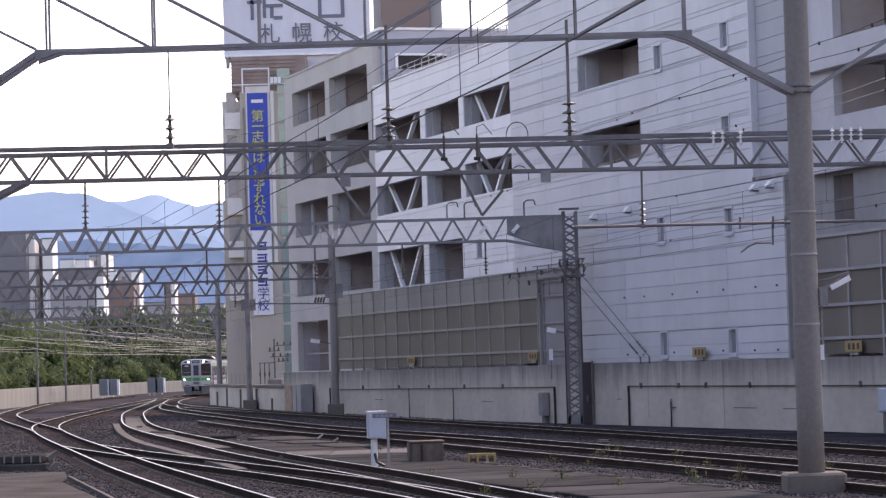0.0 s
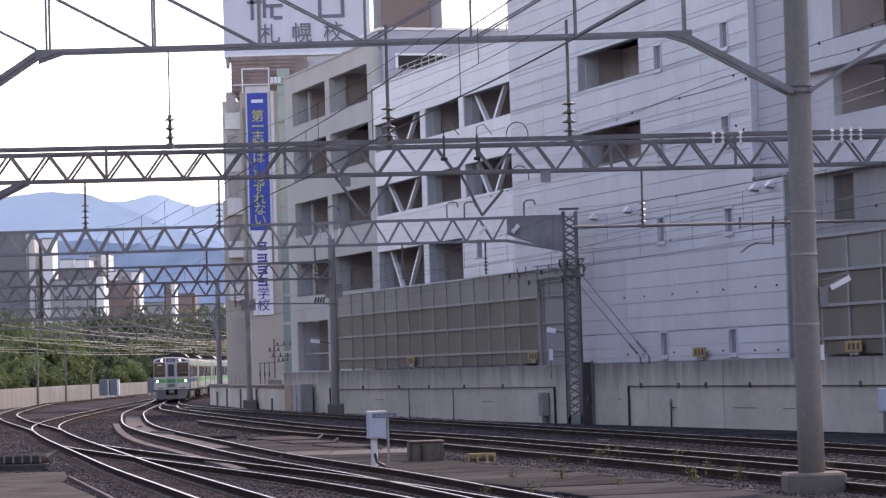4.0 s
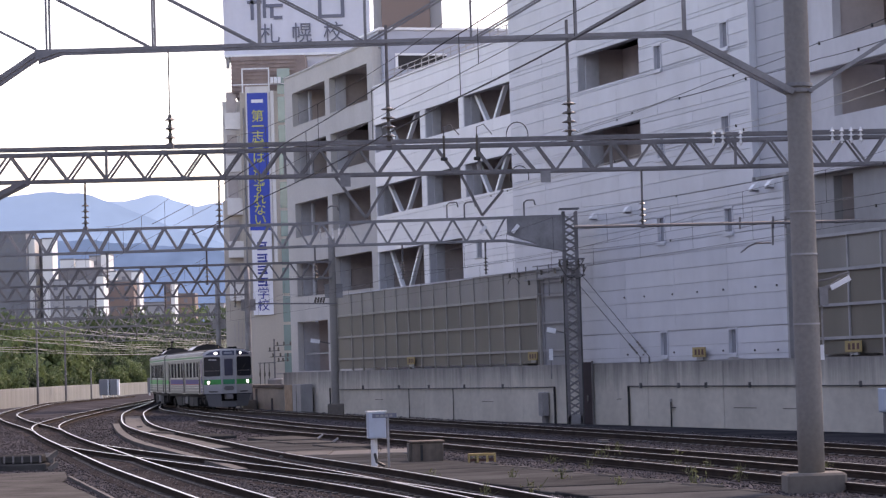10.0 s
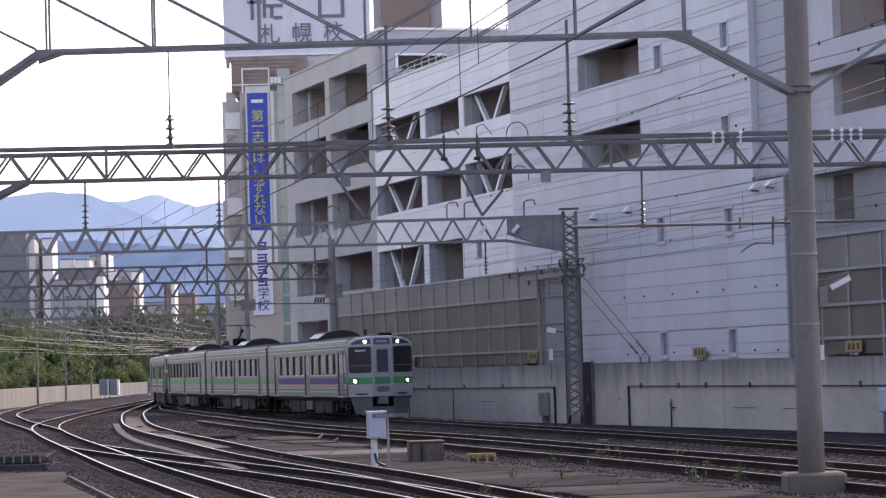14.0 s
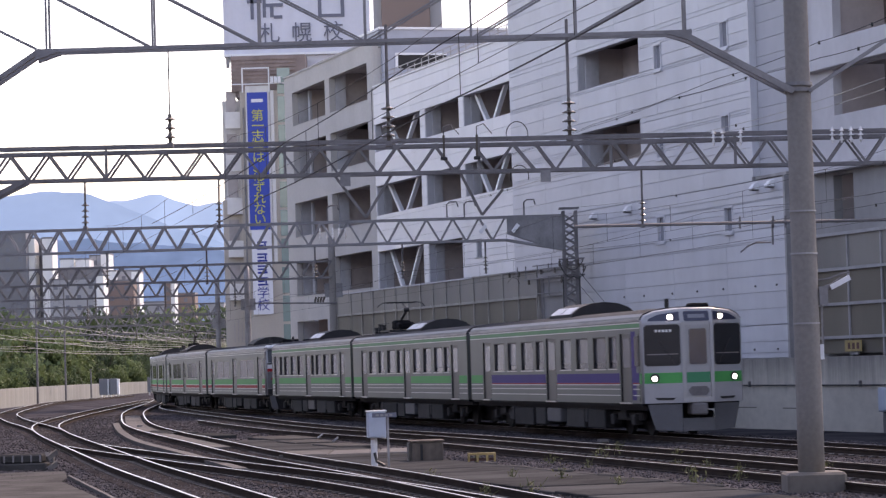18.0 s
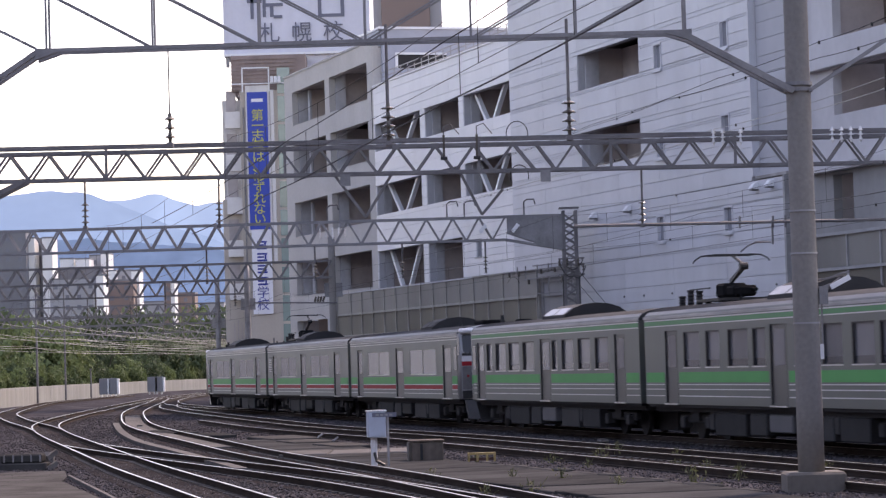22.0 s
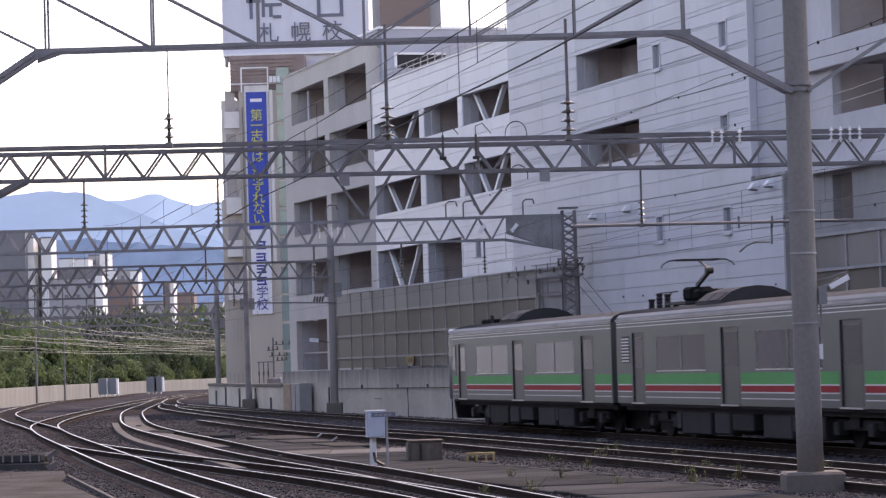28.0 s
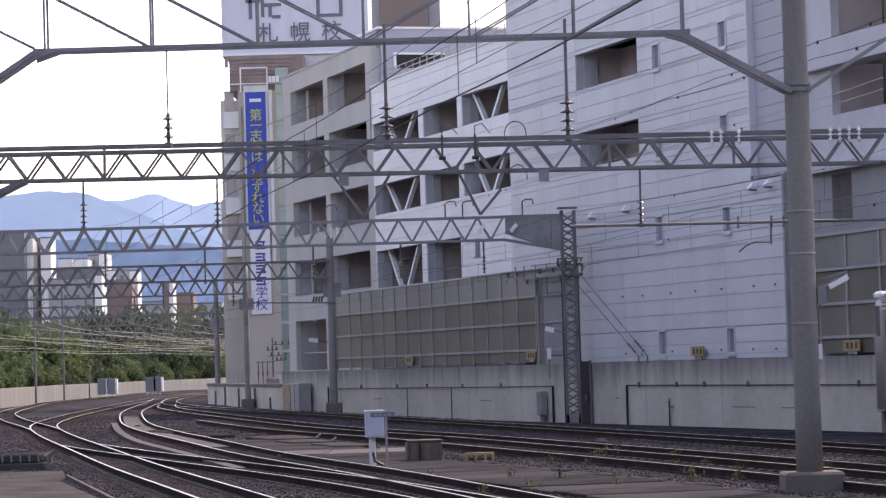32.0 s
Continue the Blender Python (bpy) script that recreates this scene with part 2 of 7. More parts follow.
nt.links.new(plain, mx.inputs[6])
mx.inputs[7].default_value = (0.165, 0.155, 0.148, 1)
nt.links.new(mx.outputs[2], bs.inputs["Base Color"])

# leaves let part of the light through
for key in ("leaf", "leaf_light", "weed"):
    nt = M[key].node_tree
    bs, outn = nt.nodes["Principled BSDF"], nt.nodes["Material Output"]
    tr_, mx = nt.nodes.new("ShaderNodeBsdfTranslucent"), nt.nodes.new("ShaderNodeMixShader")
    nt.links.new(bs.inputs["Base Color"].links[0].from_socket, tr_.inputs[0])
    mx.inputs[0].default_value = 0.3
    nt.links.new(bs.outputs[0], mx.inputs[1])
    nt.links.new(tr_.outputs[0], mx.inputs[2])
    nt.links.new(mx.outputs[0], outn.inputs[0])


# ---- building helpers ----
def mesh_of(bm, name, material):
    me = bpy.data.meshes.new(name)
    bm.normal_update()
    bm.to_mesh(me)
    bm.free()
    me.materials.append(M[material])
    return me


def part(name, bm, material, parent=None, label="", m=None):
    ob = new(name, mesh_of(bm, name, material))
    if parent is not None:
        ob.parent = parent
    if m is not None:
        ob.matrix_basis = m
    if label:
        ob["label"] = label
    return ob


def piece(name, me, parent, m=None):
    ob = new(name, me)
    ob.parent = parent
    if m is not None:
        ob.matrix_basis = m
    return ob


def thing(name, m, label, category, group="", kind=""):
    ob = new(name)
    ob.empty_display_size = 0.2
    ob.matrix_basis = m
    return tagged(ob, label, category, group, kind)


def box(bm, x0, x1, y0, y1, z0, z1, bevel=0.0):
    m = Matrix.LocRotScale(((x0 + x1) / 2, (y0 + y1) / 2, (z0 + z1) / 2), None, (abs(x1 - x0), abs(y1 - y0), abs(z1 - z0)))
    r = bmesh.ops.create_cube(bm, size=1, matrix=m)
    if bevel:
        es = list({e for v in r["verts"] for e in v.link_edges})
        bmesh.ops.bevel(bm, geom=es, offset=bevel, segments=1, affect="EDGES")
    return bm


def B(*a, bevel=0.0):
    return box(bmesh.new(), *a, bevel=bevel)


def bar(bm, p, q, w, h=None):
    """A straight bar of section w x h from p to q."""
    p, q = Vector(p), Vector(q)
    d = q - p
    m = Matrix.Translation((p + q) / 2) @ d.to_track_quat("Z", "Y").to_matrix().to_4x4() @ Matrix.Diagonal((w, h or w, d.length, 1))
    bmesh.ops.create_cube(bm, size=1, matrix=m)
    return bm


def rod(bm, p, q, r, n=6, r2=None):
    p, q = Vector(p), Vector(q)
    d = q - p
    m = Matrix.Translation((p + q) / 2) @ d.to_track_quat("Z", "Y").to_matrix().to_4x4()
    bmesh.ops.create_cone(bm, cap_ends=True, segments=n, radius1=r, radius2=r if r2 is None else r2, depth=d.length, matrix=m)
    return bm


def line(bm, pts, r, n=4):
    """A wire: a thin tube along the points."""
    rings = []
    for i, p in enumerate(pts):
        a, b = Vector(pts[max(i - 1, 0)]), Vector(pts[min(i + 1, len(pts) - 1)])
        rot = (b - a).to_track_quat("Z", "Y")
        rings.append([bm.verts.new(Vector(p) + rot @ Vector((r * math.cos(k * math.tau / n), r * math.sin(k * math.tau / n), 0))) for k in range(n)])
    for a, b in zip(rings, rings[1:]):
        for k in range(n):
            bm.faces.new((a[k], a[(k + 1) % n], b[(k + 1) % n], b[k]))
    return bm


def sweep(bm, pts, profile, closed=True):
    """A profile of (side, up) pairs carried along a level path; side is to the right of the way."""
    rings = []
    for i, p in enumerate(pts):
        a, b = Vector(pts[max(i - 1, 0)]), Vector(pts[min(i + 1, len(pts) - 1)])
        d = (b - a).normalized()
        right = Vector((d.y, -d.x, 0)).normalized()
        rings.append([bm.verts.new(Vector(p) + right * s + Vector((0, 0, u))) for s, u in profile])
    k = len(profile)
    for a, b in zip(rings, rings[1:]):
        for j in range(k if closed else k - 1):
            bm.faces.new((a[j], a[(j + 1) % k], b[(j + 1) % k], b[j]))
    if closed:
        bm.faces.new(rings[0])
        bm.faces.new(rings[-1][::-1])
    return bm


def spline(ctrl, step=2.0):
    """A smooth level path through the control points."""
    pts = [Vector((x, y, 0)) for x, y in ctrl]
    out = []
    for i in range(len(pts) - 1):
        p0, p1, p2, p3 = pts[max(i - 1, 0)], pts[i], pts[i + 1], pts[min(i + 2, len(pts) - 1)]
        n = max(2, int((p2 - p1).length / step))
        for k in range(n):
            t = k / n
            out.append(0.5 * (2 * p1 + (p2 - p0) * t + (2 * p0 - 5 * p1 + 4 * p2 - p3) * t * t + (3 * p1 - p0 - 3 * p2 + p3) * t ** 3))
    return out + [pts[-1]]


def along(pts, step, first=0.0):
    """Places and headings at even steps along a path."""
    out, left = [], first
    for a, b in zip(pts, pts[1:]):
        n = (b - a).length
        while left < n:
            out.append((a.lerp(b, left / n), math.atan2(b.y - a.y, b.x - a.x)))
            left += step
        left -= n
    return out


def lathe(bm, prof, n=12, m=Matrix()):
    rings = [[bm.verts.new(m @ Vector((r * math.cos(k * math.tau / n), r * math.sin(k * math.tau / n), z))) for k in range(n)] for r, z in prof]
    for a, b in zip(rings, rings[1:]):
        for k in range(n):
            bm.faces.new((a[k], a[(k + 1) % n], b[(k + 1) % n], b[k]))
    bm.faces.new(rings[0][::-1])
    bm.faces.new(rings[-1])
    return bm


# ---- the line on which the train runs: the near side of its cars, metres from a mark, turn per metre ----
SK = np.array([-140, 0, 60, 110, 160, 210, 280.0])
KK = np.array([0.0005, -0.0002, -0.0002, 0.0032, 0.0012, 0.0013, 0.0013])
WAY = np.arange(-170, 341, 0.5)


def running(v):
    return np.concatenate([[0], np.cumsum((v[1:] + v[:-1]) / 4)])


TURN = running(np.interp(WAY, SK, KK))
TURN += -0.216 - np.interp(0, WAY, TURN)
WX, WY = running(np.sin(TURN)), running(np.cos(TURN))
WX += 3.803 - np.interp(0, WAY, WX)
WY += 80.898 - np.interp(0, WAY, WY)


def way(s, side=1.4):
    """The place beside that line: side metres towards the buildings."""
    a = np.interp(s, WAY, TURN)
    return Vector((np.interp(s, WAY, WX) + side * math.cos(a), np.interp(s, WAY, WY) - side * math.sin(a), 0))


# the long front of the buildings: u metres along it, v towards the tracks
FRONT = pose(4.9, 115, 0, 0, 0, 107.53)
# ---- ground and tracks ----
GZ = -0.42
bm = bmesh.new()
bmesh.ops.create_grid(bm, x_segments=24, y_segments=24, size=4800, matrix=Matrix.Translation((0, 0, GZ)))
tagged(part("ground", bm, "soil"), "dusty grey-brown earth reaching the horizon", "ground", kind="structure")

TRACKS = {
    "train": [way(s) for s in np.arange(-120, 330, 4.0)],
    "second": spline([(-18.9, 190), (-16.3, 166), (-7.3, 116), (-3.5, 97.2), (0.5, 82.9), (3.7, 68), (5.3, 61.9), (9.5, 42), (13.8, 22), (20, -6)]),
    "middle": spline([(-24.5, 240), (-22.0, 212), (-18.4, 165), (-16.0, 142), (-13.0, 117.4), (-9.9, 98.6), (-7.2, 84.5), (-4.6, 69.7), (-1.85, 58.4), (0.05, 48.7), (0.95, 43.5), (4.9, 24), (11, -6)]),
    "left": spline([(-25.0, 290), (-25.4, 252), (-21.8, 178), (-18.7, 132), (-15.4, 108), (-9.95, 78.7), (-6.6, 61), (-4.65, 52), (-3.6, 46.5), (0.6, 26), (7, -6)]),
    "crossover": spline([(-11.15, 85.2), (-10.1, 80.2), (-8.6, 75.8), (-6.4, 68), (-4.05, 60), (-2.0, 53.6), (-0.8, 48.4), (0.25, 43.6), (1.6, 37)]),
    "far_left": spline([(-33, 290), (-33.4, 240), (-31.0, 210), (-28.3, 183.5), (-26.0, 164.5), (-23.8, 151.8), (-20.6, 134.5), (-17.9, 121.6), (-15.6, 109.5)]),
}


def smooth(pts, rounds=16):
    for _ in range(rounds):
        pts = [pts[0]] + [b * 0.5 + (a + c) * 0.25 for a, b, c in zip(pts, pts[1:], pts[2:])] + [pts[-1]]
    return pts


for key in ("second", "middle", "left", "crossover", "far_left"):
    TRACKS[key] = smooth(TRACKS[key])
bm = bmesh.new()
nf = 60
edge_r = [way(s, 5.2) for s in np.linspace(-110, 300, nf)]
edge_l = [Vector((-34 - 0.03 * abs(p.y - 200), p.y, 0)) if p.y > 120 else Vector((-20 - 0.12 * p.y, p.y, 0)) for p in edge_r]
rows = []
for i in range(nf):
    row = []
    for k in range(41):
        p = edge_l[i].lerp(edge_r[i], k / 40)
        p.z = -0.178 + 0.02 * noise.noise(p * 0.35) + 0.02 * noise.noise(p * 1.1)
        if k in (0, 40):
            p.z = GZ - 0.02
        row.append(bm.verts.new(p))
    rows.append(row)
for a, b in zip(rows, rows[1:]):
    for k in range(40):
        bm.faces.new((a[k], a[k + 1], b[k + 1], b[k]))
tagged(part("ballast_bed", bm, "ballast"), "dark brown crushed-stone ballast under the tracks", "ballast", kind="stuff")

RAIL = [(-0.0325, 0), (-0.0325, -0.035), (-0.01, -0.05), (-0.01, -0.125), (-0.0625, -0.14), (-0.0625, -0.153), (0.0625, -0.153), (0.0625, -0.14), (0.01, -0.125), (0.01, -0.05), (0.0325, -0.035), (0.0325, 0)]
TIE = mesh_of(B(-0.12, 0.12, -1.0, 1.0, -0.3, -0.153, bevel=0.02), "sleeper", "sleeper")


CHAIR = mesh_of(B(-0.07, 0.07, -0.15, 0.15, -0.152, -0.128, bevel=0.01), "rail_chair", "trough")


def offset(pts, d):
    out = []
    for i, p in enumerate(pts):
        a, b = pts[max(i - 1, 0)], pts[min(i + 1, len(pts) - 1)]
        t = (b - a).normalized()
        out.append(p + Vector((t.y, -t.x, 0)) * d)
    return out


def track(name, pts, near, far):
    t = thing("track", Matrix(), "steel railway track, " + name, "railway track", "tracks of the yard")
    for sgn in (-1, 1):
        r = offset(pts, sgn * 0.566)
        rail = part("rail", sweep(bmesh.new(), r, RAIL), "rail_side", t, "rusty steel rail with a bright worn head")
        part("rail_head", sweep(bmesh.new(), r, [(-0.03, 0.003), (-0.03, -0.01), (0.03, -0.01), (0.03, 0.003)]), "rail_top", rail)
    far_bm = bmesh.new()
    for p, h in along(pts, 0.62):
        if near < p.y < far:
            mt = Matrix.Translation(p) @ Matrix.Rotation(h, 4, "Z")
            piece("sleeper", TIE, t, mt)
            if p.y < 78:
                for sgn in (-1, 1):
                    piece("rail_chair", CHAIR, t, mt @ Matrix.Translation((0, sgn * 0.566, 0)))
        elif p.y > 0:
            c, s = math.cos(h), math.sin(h)
            q = [far_bm.verts.new((p.x + c * a - s * b, p.y + s * a + c * b, -0.155)) for a, b in ((-.12, -1), (.12, -1), (.12, 1), (-.12, 1))]
            far_bm.faces.new(q)
    ob = part("sleeper_rest", far_bm, "sleeper", t)
    ob["kind"] = "stuff"


track("curving towards the station beside the wall", TRACKS["train"], 50, 120)
track("with dull rails", TRACKS["second"], 44, 110)
track("curving between concrete paths", TRACKS["middle"], 40, 105)
track("running up to the platform end", TRACKS["left"], 40, 110)
track("crossing over between two others", TRACKS["crossover"], 40, 96)
track("branching away to the low wall", TRACKS["far_left"], 104, 150)

# a spare rail beside the second track, on small blocks
sp = offset([p for p in TRACKS["second"] if 40 < p.y < 125], -0.0)
sp = [p + Vector((-0.977, -0.21, 0)) * 2.25 for p in sp]
t = thing("spare_rail", Matrix(), "spare rusty rail lying on small blocks beside the track", "rail")
part("rail", sweep(bmesh.new(), sp, RAIL), "rail_side", t)
part("rail_head", sweep(bmesh.new(), sp, [(-0.03, 0.003), (-0.03, -0.01), (0.03, -0.01), (0.03, 0.003)]), "rail_top", t, "dull worn rail head")
BLOCK = mesh_of(B(-0.09, 0.09, -0.16, 0.16, -0.26, -0.1, bevel=0.015), "block", "sleeper")
for p, h in along(sp, 0.62):
    piece("block", BLOCK, t, Matrix.Translation(p + Vector((0.22, 0.05, 0))) @ Matrix.Rotation(h, 4, "Z"))

# concrete walkway between the second and the middle track
pw = spline([(-5.6, 88), (-3.4, 76), (-1.5, 66), (0.5, 57.5), (2.75, 49), (4.2, 43), (8, 26), (14.5, 0)])
path = tagged(new("walkway"), "pale concrete slab walkway between the tracks", "walkway", kind="structure")
PAVE = mesh_of(B(-0.98, 0.98, -1.3, 1.3, -0.3, -0.105, bevel=0.015), "slab", "slab")
for p, h in along(pw, 2.0):
    piece("slab", PAVE, path, Matrix.Translation(p + Vector((0, 0, random.uniform(-0.012, 0.012)))) @ Matrix.Rotation(h + random.uniform(-0.01, 0.01), 4, "Z"))

# pale raised edge along the outer rail of the middle track
gp = smooth(spline([(-14.95, 125.8), (-12.45, 106.4), (-9.85, 89.3), (-7.65, 78.2), (-4.6, 61.9)]), 6)
tagged(part("track_edge", sweep(bmesh.new(), gp, [(-0.14, -0.05), (-0.14, -0.3), (0.14, -0.3), (0.14, -0.05)]), "trough"), "pale concrete edging beside the curved track", "edging", kind="structure")
# pale infill between the rails of the middle track
tp = offset([p for p in TRACKS["middle"] if 82 < p.y < 150], 0.0)
tr = tagged(new("track_infill"), "pale worn concrete infill between the rails", "track infill", kind="structure")
LID = mesh_of(B(-0.49, 0.49, -0.4, 0.4, -0.3, -0.1, bevel=0.012), "infill_slab", "trough")
for p, h in along(tp, 1.0):
    piece("infill_slab", LID, tr, Matrix.Translation(p) @ Matrix.Rotation(h, 4, "Z"))
# loose stones of the ballast, many small facets
rng = np.random.default_rng(7)
N = 74000
sy = 43 + 115 * rng.random(N) ** 1.7
sx = sy * rng.uniform(-0.163, 0.163, N)
inner = np.array([way(q, 4.6) for q in np.arange(-100, 130, 2.0)])
keep = sx < np.interp(sy, inner[::-1, 1] if inner[0, 1] > inner[-1, 1] else inner[:, 1], inner[::-1, 0] if inner[0, 1] > inner[-1, 1] else inner[:, 0])
sx, sy = sx[keep], sy[keep]
N = len(sx)
rad = rng.uniform(0.018, 0.042, N) * np.clip(sy / 75, 1, 1.7)
hgt = np.minimum(rad * rng.uniform(0.5, 0.9, N), 0.035)
turn = rng.uniform(0, math.tau, N)
cz = -0.165 + rng.uniform(-0.012, 0.012, N)
vs = np.zeros((N, 6, 3))
for k in range(4):
    f = rng.uniform(0.7, 1.15, N)
    vs[:, k, 0], vs[:, k, 1], vs[:, k, 2] = sx + rad * f * np.cos(turn + k * math.pi / 2), sy + rad * f * np.sin(turn + k * math.pi / 2), cz + rng.uniform(-0.3, 0.3, N) * hgt
vs[:, 4] = np.stack([sx, sy, cz + hgt], 1)
vs[:, 5] = np.stack([sx, sy, cz - hgt], 1)
tri = np.array([(0, 1, 4), (1, 2, 4), (2, 3, 4), (3, 0, 4), (1, 0, 5), (2, 1, 5), (3, 2, 5), (0, 3, 5)])
me = bpy.data.meshes.new("ballast_stones")
me.from_pydata(vs.reshape(-1, 3).tolist(), [], (np.arange(N)[:, None, None] * 6 + tri).reshape(-1, 3).tolist())
me.materials.append(M["stone"])
tagged(new("ballast_stones", me), "loose dark grey-brown crushed stones of the ballast", "ballast", kind="stuff")
# ---- retaining wall and the long front of the buildings ----
wall = tagged(new("retaining_wall"), "stained grey concrete retaining wall with a coping", "retaining wall", kind="structure")
wall.matrix_basis = FRONT
u = -60.0
k = 0
while u < 47.3:
    w = 7.275
    part("wall_panel", B(u + 0.02, min(u + w, 47.3) - 0.02, -0.9, 0.0, GZ - 0.1, 2.0, bevel=0.012), "concrete_wall", wall)
    u += w
part("backing", B(-60, 47.3, -1.2, -0.905, GZ, 1.98), "concrete_old", wall)
part("conduit", rod(bmesh.new(), (-7.2, 0.07, 1.1), (-58, 0.05, 1.05), 0.024), "black", wall, "black cable conduit")
part("conduit", rod(bmesh.new(), (1.28, 0.05, 1.08), (36, 0.05, 1.02), 0.022), "black", wall, "black cable conduit")
for uu, zz, rr in ((-7.2, 1.1, 0.045), (-11.5, 0.5, 0.03), (1.28, 1.1, 0.05), (15.2, 1.05, 0.022), (37, 1.1, 0.04), (22.3, 1.05, 0.02)):
    part("drain_pipe", rod(bmesh.new(), (uu, 0.06, GZ), (uu, 0.06, zz), rr), "black", wall, "dark drain pipe")
for uu, zz, ll in ((-19.2, 0.32, 1.95), (-22.6, 0.31, 1.2), (-6.3, 0.6, 0.5), (9.5, 0.45, 1.6), (27.0, 0.5, 1.4)):
    part("formwork_ridge", B(uu, uu + ll, 0.001, 0.012, zz - 0.015, zz + 0.015), "concrete_old", wall, "dark formwork ridge")
for uu in (-8.5, -12.3, -14.9, -18.8, -27.5, 8.0, 13.5, 19.0, 24.0, 30.5):
    part("conduit_clip", B(uu, uu + 0.05, 0.0, 0.1, 1.03, 1.22), "steel_dark", wall)
part("pipe_cap", rod(bmesh.new(), (-11.5, 0.06, 0.5), (-11.5, 0.06, 0.62), 0.05), "frame_grey", wall)
part("pipe_arm", rod(bmesh.new(), (-11.5, 0.06, 0.3), (-11.95, 0.06, 0.3), 0.018), "black", wall)
# dark recess behind the lattice mast
t = thing("steel_door", FRONT, "dark maroon steel door in the retaining wall", "door")
part("door_leaf", B(-3.25, -1.8, 0.055, 0.085, GZ, 2.08, bevel=0.01), "door_maroon", t)
part("frame", B(-3.35, -3.25, 0.055, 0.1, GZ, 2.12), "steel_dark", t)
part("handle", B(-2.85, -2.8, 0.086, 0.14, 0.5, 0.75), "steel_grey", t)

# last stretch of the wall, bending with the line
wall2 = tagged(new("low_retaining_wall"), "low pale concrete wall along the inside of the curve", "retaining wall", kind="structure")
e0 = FRONT @ Vector((47.32, 0, 0))
end = Vector((-17.0, 200, 0))
dv = (end - e0)
wall2.matrix_basis = Matrix.Translation(e0) @ Matrix.Rotation(math.atan2(dv.y, dv.x), 4, "Z")
n = 9
for i in range(n):
    a, b = dv.length * i / n, dv.length * (i + 1) / n
    part("wall_panel", B(a + 0.012, b - 0.012, -0.4, 0.0, GZ - 0.1, 1.1, bevel=0.01), "concrete_wall", wall2)
part("coping", B(0, dv.length, -0.45, 0.06, 1.104, 1.3, bevel=0.02), "concrete_old", wall2)
for a, zz in ((5.0, 0.5), (12.5, 1.05), (21.0, 1.0), (29.0, 1.05), (35.0, 0.8)):
    part("post", B(a, a + 0.12, 0.004, 0.12, GZ - 0.1, zz), "steel_dark", wall2, "dark steel post against the wall")


def front(name, label, cat="building"):
    return thing(name, FRONT, label, cat)


def cut(spans, holes):
    """The stretches of spans that are left beside the holes."""
    for h0, h1 in holes:
        spans = [s for a, b in spans for s in ((a, min(b, h0)), (max(a, h1), b)) if s[1] - s[0] > 0.02]
    return spans


def cladding(own, u0, u1, z0, z1, v, pitch, length, holes, material="panel_white", thick=0.05):
    """Rows of panels with open joints, leaving the holes (u0, u1, z0, z1) free."""
    zs = sorted({z0, z1, *[z for h in holes for z in h[2:] if z0 < z < z1], *np.arange(z0 + pitch, z1 - 0.1, pitch)})
    zs = [z for i, z in enumerate(zs) if i in (0, len(zs) - 1) or z - zs[i - 1] > 0.08 or any(abs(z - e) < 0.001 for h in holes for e in h[2:])]
    row = 0
    for a, b in zip(zs, zs[1:]):
        if b - a < 0.03:
            continue
        spans = cut([(u0, u1)], [(h[0], h[1]) for h in holes if h[2] < (a + b) / 2 < h[3]])
        for s0, s1 in spans:
            cnt = max(1, round((s1 - s0) / length))
            for i in range(cnt):
                p, q = s0 + (s1 - s0) * i / cnt, s0 + (s1 - s0) * (i + 1) / cnt
                part("panel", B(p + 0.007, q - 0.007, v - thick, v, a + 0.009, b - 0.009), material, own)
        row += 1


def wall_with_holes(name, own, u0, u1, z0, z1, v, thick, holes, material):
    """A thick wall with openings right through."""
    us = sorted({u0, u1, *[min(max(e, u0), u1) for h in holes for e in h[:2]]})
    zs = sorted({z0, z1, *[min(max(e, z0), z1) for h in holes for e in h[2:]]})
    bm = bmesh.new()
    for a, b in zip(us, us[1:]):
        for c, d in zip(zs, zs[1:]):
            if not any(h[0] < (a + b) / 2 < h[1] and h[2] < (c + d) / 2 < h[3] for h in holes):
                box(bm, a, b, v - thick, v, c, d)
    bmesh.ops.remove_doubles(bm, verts=bm.verts, dist=0.0005)
    return part(name, bm, material, own)


# white panelled car park, plain end
white = front("car_park", "white panel-clad car park with large dark openings")
big = [(-8.98, -2.25, 13.05, 14.48), (-8.93, -2.45, 9.85, 11.3)]
small = [(a, a + 0.75, z, z + h) for a, z, h in ((-11.3, 12.95, 1.0), (-17.6, 13.03, 1.0), (-11.35, 9.6, 1.0), (-17.5, 9.6, 1.1), (-11.1, 6.47, 1.0), (-17.5, 6.48, 0.95), (-11.05, 2.2, 0.96), (-17.5, 2.2, 0.94))]
gap = [(-1.85, 6.4, 1.9, 6.05)]
wall_with_holes("wall", white, -19.25, 6.3, 2.0, 18.6, -0.16, 0.25, big + small + gap, "joint")
wall_with_holes("wall", white, -21.8, -19.25, 2.0, 8.15, -0.16, 0.25, [], "joint")
cladding(white, -19.25, 6.3, 8.16, 18.6, -0.1, 0.59, 4.3, big + small, "panel_cool")
cladding(white, -21.8, 6.3, 2.02, 8.15, -0.1, 0.567, 4.7, big + small + gap, "panel_cool")
part("recess_wall", B(-1.75, 6.3, -1.0, -0.9, 2.0, 6.04), "mesh_top", white)
part("recess_side", B(-1.9, -1.8, -2.0, -0.12, 2.0, 6.04), "frame_grey", white)
part("recess_soffit", B(-1.8, 6.3, -2.0, -0.42, 6.06, 6.16), "frame_grey", white)
